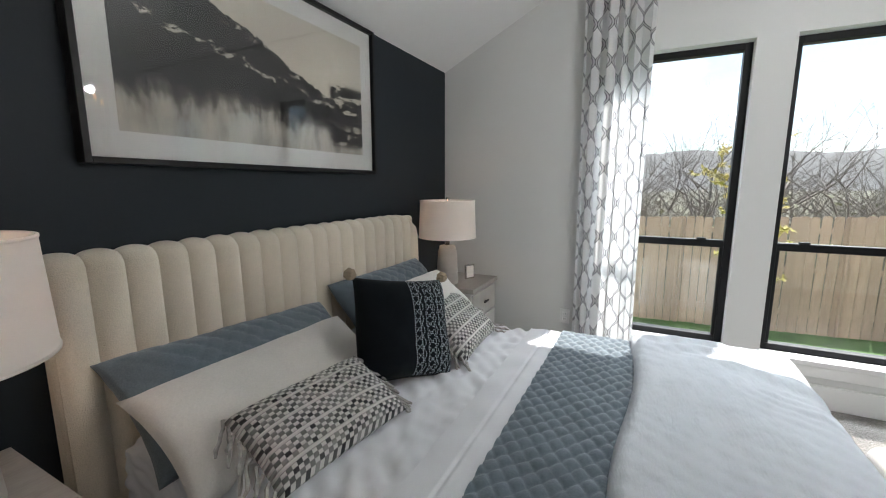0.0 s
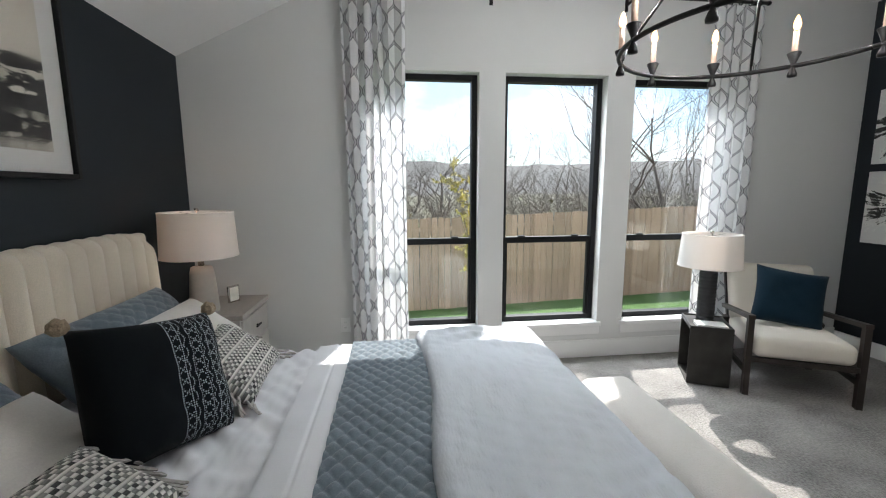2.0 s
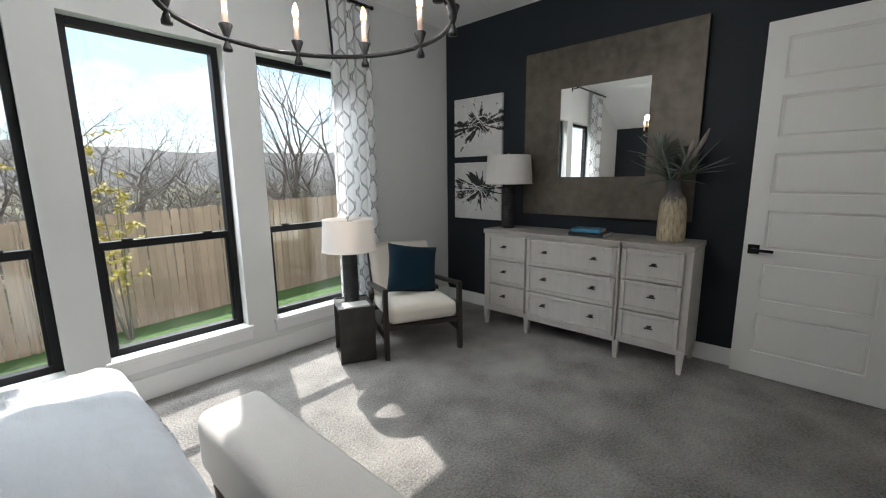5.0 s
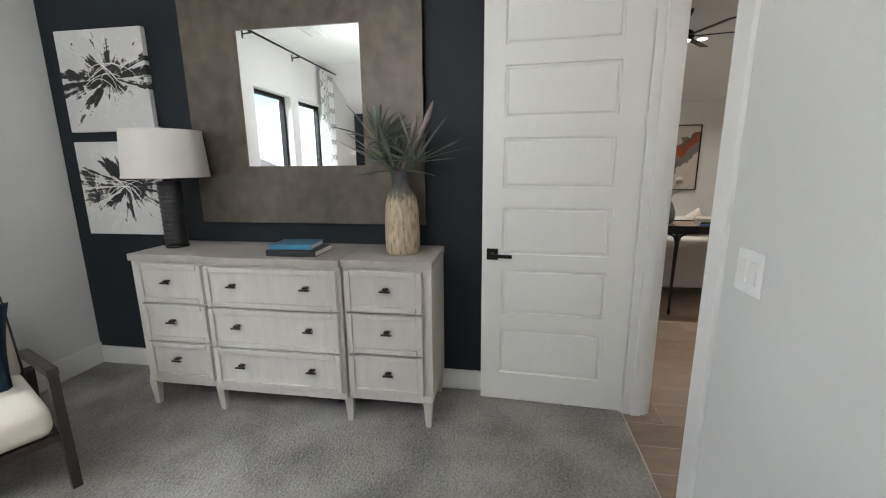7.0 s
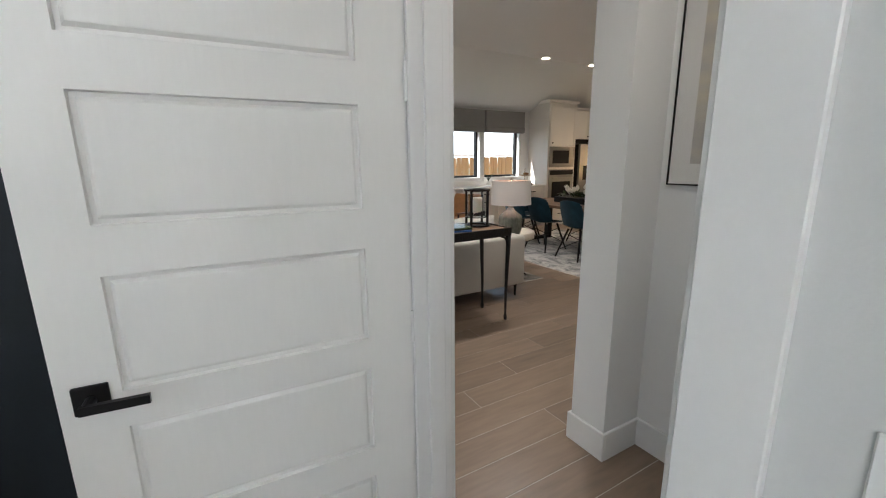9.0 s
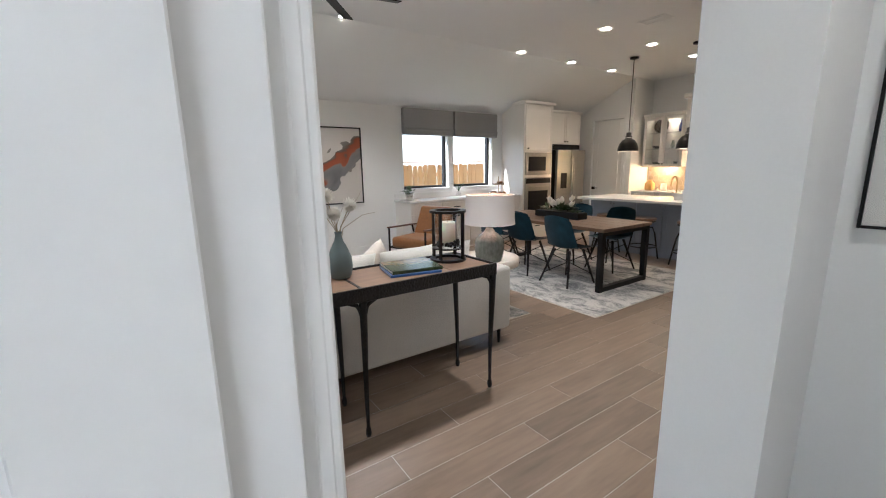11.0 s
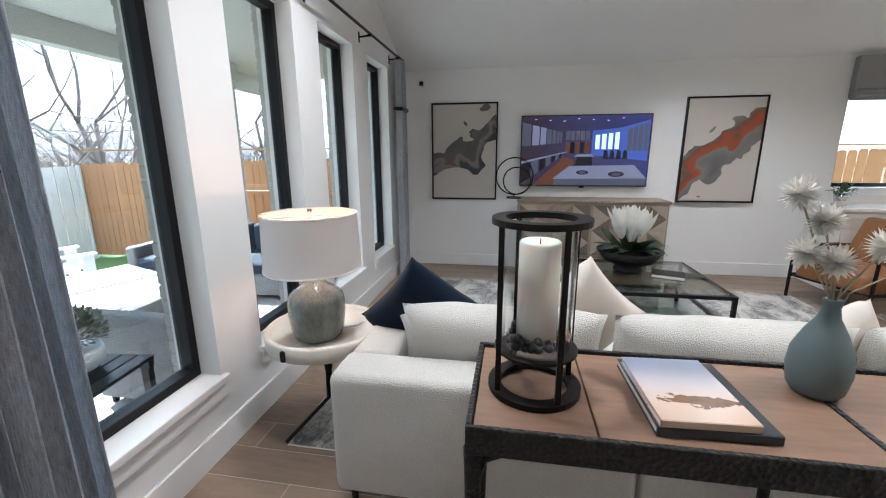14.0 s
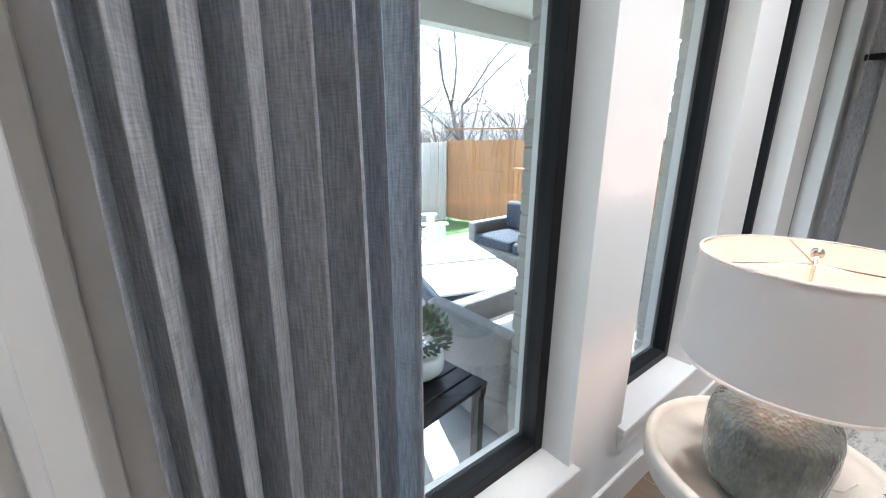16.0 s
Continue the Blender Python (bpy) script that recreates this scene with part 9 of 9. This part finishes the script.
for k, (a, b) in enumerate(LW):
    vn = thing("brick_return", "cream painted brick return outside the living room window", "brickwork", pose(b, 1.24, 0), kind="structure")
    part("mortar_bed", box(0.016, 0.0, 0.0, 0.19, 0.04, 2.74), MORTAR, vn)
    for r in range(34):
        br = new("brick", BRR)
        br.parent = vn
        br.matrix_local = pose(0.11 + rnd.uniform(-0.003, 0.003), 0.024 + rnd.uniform(-0.002, 0.002), 0.40 + r * 0.0725)
col = thing("patio_column", "cream painted brick column holding the patio roof", "column", pose(10.05, 3.72, -0.10))
part("mortar_core", box(-0.21, -0.21, 0.0, 0.21, 0.21, 2.60), MORTAR, col)
part("capital", box(-0.26, -0.26, 2.60, 0.26, 0.26, 2.84, 0.01, 1), SOFFIT, col)
for r in range(34):
    for k in range(4):
        for h in (-0.11, 0.11):
            br = new("brick", BRM)
            br.parent = col
            o = h + (0.0 if r % 2 else 0.0)
            br.matrix_local = pose(0, 0, 0.04 + r * 0.0755, 0, 0, 90 * k) @ pose(o, -0.175 + rnd.uniform(-0.003, 0.003), 0)
            if len(col.children) > 280:
                break


# ---- fences ----
def fence(name, label, x0, y0, x1, y1, top0, top1, height, material, back=False, w=0.14):
    t = thing(name, label, "fence", pose(0, 0, 0))
    d = Vector((x1 - x0, y1 - y0, 0))
    L = d.length
    d.normalize()
    rz = math.degrees(math.atan2(d.y, d.x))
    me = bpy.data.meshes.new("fence_board")
    bm = bmesh.new()
    pr = [(-w / 2 + 0.006, 0), (w / 2 - 0.006, 0), (w / 2 - 0.006, height - 0.035), (w / 2 - 0.03, height), (-w / 2 + 0.03, height), (-w / 2 + 0.006, height - 0.035)]
    f0 = [bm.verts.new((x, -0.009, z)) for x, z in pr]
    f1 = [bm.verts.new((x, 0.009, z)) for x, z in pr]
    bm.faces.new(f0)
    bm.faces.new(f1[::-1])
    for i in range(6):
        bm.faces.new((f0[i], f1[i], f1[(i + 1) % 6], f0[(i + 1) % 6]))
    bmesh.ops.recalc_face_normals(bm, faces=bm.faces)
    bm.to_mesh(me)
    bm.free()
    me.materials.append(material)
    rnd = random.Random(int(L * 10))
    n = int(L / w)
    for k in range(n):
        s = (k + 0.5) * w
        top = top0 + (top1 - top0) * s / L
        b = new("board", me)
        b.parent = t
        p = Vector((x0, y0, 0)) + d * s
        b.matrix_local = pose(p.x, p.y, top - height + rnd.uniform(-0.012, 0.012), 0, rnd.uniform(-0.5, 0.5), rz + rnd.uniform(-1, 1))
    for zf in (0.18, 0.55, 0.88):
        part("rail", bar((x0 - d.y * 0.04, y0 + d.x * 0.04, top0 - height + height * zf), (x1 - d.y * 0.04, y1 + d.x * 0.04, top1 - height + height * zf), 0.04, 0.09), material, t)
    for k in range(int(L / 2.4) + 1):
        s = min(L, k * 2.4)
        p = Vector((x0, y0, 0)) + d * s
        top = top0 + (top1 - top0) * s / L
        side = 0.05 if not back else -0.05
        part("post", tube([(p.x + d.y * side, p.y - d.x * side, top - height - 0.1), (p.x + d.y * side, p.y - d.x * side, top - 0.02)], 0.03, 8), CHROME if back else material, t)
    return t


fence("fence", "weathered tan picket fence behind the lawn", -9.0, 9.0, 7.5, 9.0, 0.53, 1.10, 2.08, FENCEW)
fence("fence", "grey picket fence beside the patio, coloured pale as sunlit", 7.5, 9.0, 12.4, 9.0, 1.10, 1.30, 2.08, SUNLITFENCE)
fence("fence", "orange cedar picket fence on metal posts at the side yard", 12.4, 9.0, 12.4, -11.0, 1.34, 1.62, 2.05, CEDAR, True)
struct("fence_cap", box(12.33, -11, 1.62, 12.47, 9.0, 1.65), CEDAR, "cedar fence cap board").location = (0, 0, -0.02)


# ---- bare trees ----
def grow(bm, p, d, length, r, depth, rnd, twigs):
    n = 3
    pts, radii = [p], [r]
    for k in range(n):
        d = (d + Vector((rnd.uniform(-1, 1), rnd.uniform(-1, 1), rnd.uniform(-0.5, 0.9))) * 0.22).normalized()
        p = p + d * length / n
        pts.append(p)
        radii.append(r * (1 - 0.40 * (k + 1) / n))
    tube(pts, r, 5 if depth < 2 else 3, bm=bm if depth < 3 else twigs, radii=radii)
    if depth >= 5:
        return
    for k in range(3 if depth < 4 else 2):
        a = rnd.uniform(0, 2 * math.pi)
        side = d.orthogonal().normalized()
        side.rotate(Matrix.Rotation(a, 3, d))
        nd = (d * rnd.uniform(0.6, 1.1) + side * rnd.uniform(0.45, 1.0) + Vector((0, 0, 0.12))).normalized()
        grow(bm, pts[rnd.choice((2, 3, 3))], nd, length * rnd.uniform(0.58, 0.85), radii[-1] * rnd.uniform(0.55, 0.8), depth + 1, rnd, twigs)


def bare_tree(seed, h, label, m):
    t = thing("bare_tree", label, "tree", m, "winter trees behind the fence")
    rnd = random.Random(seed)
    trunk, crown = bmesh.new(), bmesh.new()
    for k in range(rnd.choice((1, 2, 2))):
        grow(trunk, Vector((rnd.uniform(-0.2, 0.2), rnd.uniform(-0.2, 0.2), -0.3)), Vector((rnd.uniform(-0.3, 0.3), rnd.uniform(-0.3, 0.3), 1)).normalized(), h * 0.36, h * 0.0105, 0, rnd, crown)
    part("trunk", trunk, BARK, t, smooth=True)
    part("crown", crown, BARK, t, "bare grey-brown twigs")
    return t


TREES = [bare_tree(s, h, "bare winter tree with tangled grey-brown twigs", pose(x, y, ground_z(x, y))) for s, h, x, y in ((1, 5.2, -2.3, 13.0), (2, 6.2, 2.2, 15.5), (3, 5.0, 5.6, 13.2), (4, 6.8, 9.5, 17.0), (5, 4.4, 0.2, 12.2))]
rnd = random.Random(42)
for k in range(74):
    x = -14 + 46 * (k + rnd.random()) / 74
    y = rnd.choice((11.5, 13, 15, 18, 22, 26)) + rnd.uniform(-1, 1)
    if x > 12:
        y = max(11.0, y + (x - 12) * 0.3 - 2)
    s = rnd.uniform(0.85, 1.35) * (1.0 + 0.025 * (y - 12)) * (1.35 if x > 9 else 1.0)
    c = copy_thing(TREES[k % 5], pose(x, y, ground_z(x, y), 0, 0, rnd.uniform(0, 360)))
    c.scale = (s, s, s * rnd.uniform(0.85, 1.1))

for k in range(44):
    x, y = -13 + 26 * (k + rnd.random()) / 44, rnd.uniform(10.6, 14.0)
    s = rnd.uniform(0.5, 0.8)
    c = copy_thing(TREES[(k * 3 + 1) % 5], pose(x, y, ground_z(x, y), 0, 0, rnd.uniform(0, 360)))
    c.scale = (s * 1.2, s * 1.2, s)

# thicket under the trees
rnd = random.Random(17)
brush, brushg = bmesh.new(), bmesh.new()
for k in range(9000):
    x, y = rnd.uniform(-18, 34), 10.2 + abs(rnd.gauss(0, 7))
    z = ground_z(x, y)
    h = rnd.uniform(0.7, 2.4 + 0.14 * min(12.0, y - 10))
    d = Vector((rnd.uniform(-1.1, 1.1), rnd.uniform(-0.7, 0.7), rnd.uniform(0.45, 1.0))) * h
    z0 = z - 0.1 if k % 3 else z + rnd.uniform(0.4, 1.6)
    tube([(x, y, z0), Vector((x, y, z0)) + d * 0.5 + Vector((rnd.uniform(-0.3, 0.3), 0, rnd.uniform(-0.1, 0.3))), Vector((x, y, z0)) + d], 0.01, 3, bm=brush, radii=[0.013, 0.009, 0.003])
for k in range(3600):
    x, y = rnd.uniform(-18, 34), 10.0 + abs(rnd.gauss(0, 5))
    z = ground_z(x, y) + rnd.uniform(0.3, 2.0) * rnd.random() + 0.6
    a, e = rnd.uniform(0, 6.28), rnd.uniform(-0.5, 1.2)
    dd = Vector((math.cos(a) * math.cos(e), math.sin(a) * math.cos(e), math.sin(e)))
    blade((x, y, z), Vector((x, y, z)) + dd * 0.16, 0.05, 0.02, brushg, 2)
solo("thicket", brush, BARK, "tangled bare brush behind the fence", "brush", kind="stuff")
solo("thicket_leaves", brushg, mat("olive_scrub_leaf", (0.20, 0.20, 0.08), 0.7, scale=3, vary=0.5), "sparse olive leaves in the brush", "leaves", kind="stuff")

# young tree with yellow leaves between window and fence
sh = thing("young_tree", "slender young tree with sparse yellow-green leaves", "tree", pose(1.50, 7.3, ground_z(1.50, 7.3)))
rnd = random.Random(8)
tb, lf = bmesh.new(), bmesh.new()
for k in range(7):
    base = Vector((rnd.uniform(-0.05, 0.05), rnd.uniform(-0.05, 0.05), 0))
    tip = Vector((rnd.uniform(-0.75, 0.75), rnd.uniform(-0.4, 0.4), rnd.uniform(2.2, 3.7)))
    pts = [base, base * 0.5 + tip * 0.35 + Vector((0, 0, 0.1)), tip * 0.7, tip]
    tube(pts, 0.012, 5, bm=tb, radii=[0.016, 0.011, 0.007, 0.003])
    for q in range(10):
        f = rnd.uniform(0.3, 1.0)
        p0 = tip * f
        dv = Vector((rnd.uniform(-1, 1), rnd.uniform(-1, 1), rnd.uniform(-0.2, 0.8))) * rnd.uniform(0.15, 0.5)
        tube([p0, p0 + dv * 0.5 + Vector((0, 0, 0.03)), p0 + dv], 0.004, 3, bm=tb, radii=[0.005, 0.004, 0.002])
        if f < 0.95:
            for w in range(34):
                pl = p0 + dv * rnd.random()
                dl = Vector((rnd.uniform(-1, 1), rnd.uniform(-1, 1), rnd.uniform(-0.6, 0.6))).normalized()
                blade(pl, pl + dl * rnd.uniform(0.05, 0.10), 0.019, 0.0, lf, 2)
part("trunk", tb, BARK, sh)
tagged(part("leaves", lf, mat("yellow_green_leaf", (0.58, 0.46, 0.10), 0.6, scale=8, vary=0.4), sh, "yellow-green leaves"), kind="stuff")

# far ridge
def ridge(u, v):
    x = -260 + 620 * u
    h = 17 + 8 * noise.noise(Vector((u * 5, 0, 3))) + 2.0 * noise.noise(Vector((u * 26, 0, 1)))
    return (x, 150 + 70 * v + 10 * noise.noise(Vector((u * 4, v, 0))), -2 + h * math.sin(min(1.0, v * 1.15) * math.pi / 2) + 0.8 * noise.noise(Vector((u * 160, v * 30, 2))))


tagged(obj_from("backdrop", grid_mesh(220, 16, ridge), HILL, True), "hazy brown wooded ridge in the distance", "", "", "structure")

# ---- patio furniture ----
def wicker_chair(m, w, label, group="", cushion=None):
    t = thing("wicker_seat", label, "outdoor sofa", m, group)
    part("base", soft_box(-w / 2, -0.36, 0.06, w / 2, 0.36, 0.30, 0.03, 2), WICKER, t)
    part("back", soft_box(-w / 2, 0.28, 0.28, w / 2, 0.40, 0.66, 0.04, 3), WICKER, t)
    for sx in (-1, 1):
        part("arm", soft_box(sx * w / 2 - 0.06, -0.36, 0.28, sx * w / 2 + 0.06, 0.38, 0.56, 0.03, 2), WICKER, t)
    n = max(1, round(w / 0.75))
    for k in range(n):
        a = -w / 2 + 0.07 + k * (w - 0.14) / n
        b = a + (w - 0.14) / n - 0.01
        part("seat_cushion", soft_box(a, -0.36, 0.30, b, 0.26, 0.43, 0.04, 3, 0.015), cushion or OUTBLUE, t, smooth=True)
        if not cushion:
            part("back_cushion", soft_box(a, 0.16, 0.43, b, 0.30, 0.78, 0.05, 3), OUTBLUE, t, smooth=True)
    for sx in (-1, 1):
        for y in (-0.3, 0.3):
            part("foot", lathe([(0.02, 0), (0.02, 0.07)], 8, (sx * (w / 2 - 0.05), y, 0)), BLACK, t)
    return t


wicker_chair(pose(7.04, 1.86, -0.10, 0, 0, 90), 0.66, "grey wicker chair with a pale seat cushion on the patio", cushion=SHEET)
wicker_chair(pose(9.0, 3.0, -0.10, 0, 0, -90), 1.9, "grey wicker sofa with navy cushions on the patio")
ot = thing("outdoor_daybed", "low wicker daybed with white-topped navy cushions", "outdoor daybed", pose(7.62, 3.02, -0.10, 0, 0, 70))
part("base", box(-0.72, -0.42, 0.06, 0.72, 0.42, 0.30, 0.02, 2), WICKER, ot)
for k in range(2):
    part("cushion", soft_box(-0.72 + 0.72 * k, -0.42, 0.30, -0.005 + 0.72 * k, 0.42, 0.46, 0.03, 3), OUTBLUE, ot, smooth=True)
    part("cushion_top", soft_box(-0.70 + 0.72 * k, -0.40, 0.462, -0.025 + 0.72 * k, 0.40, 0.485, 0.01, 2), SHEET, ot, smooth=True)
for x in (-0.66, 0.66):
    for y in (-0.36, 0.36):
        part("foot", lathe([(0.02, 0), (0.02, 0.07)], 8, (x, y, 0)), BLACK, ot)
st_ = thing("slatted_table", "black slatted outdoor table beside the window", "outdoor table", pose(6.12, 1.72, -0.10, 0, 0, 8))
for k in range(6):
    part("slat", box(-0.30, -0.26 + k * 0.09, 0.50, 0.34, -0.178 + k * 0.09, 0.52, 0.003, 1), BLACK, st_)
for x in (-0.27, 0.31):
    part("rail", box(x - 0.02, -0.26, 0.46, x + 0.02, 0.272, 0.50), BLACK, st_)
    for y in (-0.23, 0.24):
        part("leg", box(x - 0.02, y - 0.02, 0.0, x + 0.02, y + 0.02, 0.46), BLACK, st_)
pp = thing("potted_plant", "round green shrub in a white pot on the slatted table", "plant", pose(6.29, 1.735, 0.42))
part("pot", lathe([(0.06, 0), (0.10, 0.04), (0.105, 0.10), (0.095, 0.125)], 24), WHITE, pp, smooth=True)
rnd = random.Random(4)
bml = bmesh.new()
for q in range(700):
    z = rnd.uniform(-0.3, 1)
    a = rnd.uniform(0, 6.28)
    d = Vector((math.cos(a) * math.sqrt(1 - z * z), math.sin(a) * math.sqrt(1 - z * z), z))
    p0 = Vector((0, 0, 0.19)) + d * rnd.uniform(0.06, 0.13)
    blade(p0, p0 + (d + Vector((rnd.uniform(-0.5, 0.5), rnd.uniform(-0.5, 0.5), 0.3))).normalized() * 0.035, 0.009, 0.0, bml, 2)
tagged(part("foliage", bml, mat("frosted_shrub_leaf", (0.12, 0.16, 0.10), 0.7, scale=30, vary=0.4), pp, "small frosted green leaves"), kind="stuff")


def adirondack(m):
    t = thing("adirondack_chair", "white slatted adirondack chair on the sunny patio", "outdoor chair", m, "adirondack chairs")
    for k in range(5):
        part("back_slat", bar((-0.22 + k * 0.11, 0.12, 0.28), (-0.26 + k * 0.13, 0.50, 0.98 - 0.03 * abs(k - 2)), 0.09, 0.02), WHITE, t)
        part("seat_slat", bar((-0.26, -0.42 + k * 0.13, 0.36 - k * 0.03), (0.26, -0.42 + k * 0.13, 0.36 - k * 0.03), 0.02, 0.11), WHITE, t)
    for sx in (-0.30, 0.30):
        part("arm", box(sx - 0.06, -0.45, 0.54, sx + 0.06, 0.32, 0.56), WHITE, t)
        part("front_leg", box(sx - 0.02, -0.42, 0.0, sx + 0.02, -0.32, 0.54), WHITE, t)
        part("back_leg", bar((sx, -0.40, 0.34), (sx, 0.62, 0.03), 0.025, 0.11), WHITE, t)
    return t


adirondack(pose(8.1, 4.55, -0.10, 0, 0, 65))
gate = thing("patio_railing", "cedar railing at the end of the patio", "railing", pose(0, 0, -0.10))
part("top_rail", box(10.75, 1.3, 0.98, 10.87, 5.2, 1.03), CEDAR, gate)
for k in range(26):
    part("baluster", box(10.79, 1.36 + k * 0.15, 0.0, 10.83, 1.41 + k * 0.15, 0.98), CEDAR, gate)

# ---- floor tiles ----
TW, TL, GAP = 0.2, 1.2, 0.004
tile = bpy.data.meshes.new("floor_tile")
bm = box(0, 0, -0.004, TW - GAP, TL - GAP, 0.0, 0.0012, 1)
bm.to_mesh(tile)
bm.free()
tile.materials.append(FLOORTILE)
rows = 0
x = LX0 - 0.19
k = 0
while x < TVX:
    lo, hi = (KY, LY1) if x > 4.0 else (-1.64, -0.49)
    y = lo - TL * ((k * 0.37) % 1.0)
    while y < hi:
        a, b = max(lo, y), min(hi, y + TL)
        if b - a > 0.03 and a > -8.5:
            o = new("tile", tile)
            o.parent = FLOOR_L
            o.location = (x, a, 0.0)
            o.scale = (min(1.0, (TVX - x) / TW), (b - a) / TL, 1)
        y += TL
    x += TW
    k += 1
x = LX0 - 0.19 - TW
k = 3
while x > 1.0:
    lo, hi = -1.64, -0.365
    y = lo - TL * ((k * 0.37) % 1.0)
    while y < hi:
        a, b = max(lo, y), min(hi, y + TL)
        if b - a > 0.03:
            o = new("tile", tile)
            o.parent = FLOOR_L
            o.location = (x, a, 0.0)
            o.scale = (1, (b - a) / TL, 1)
        y += TL
    x -= TW
    k += 1
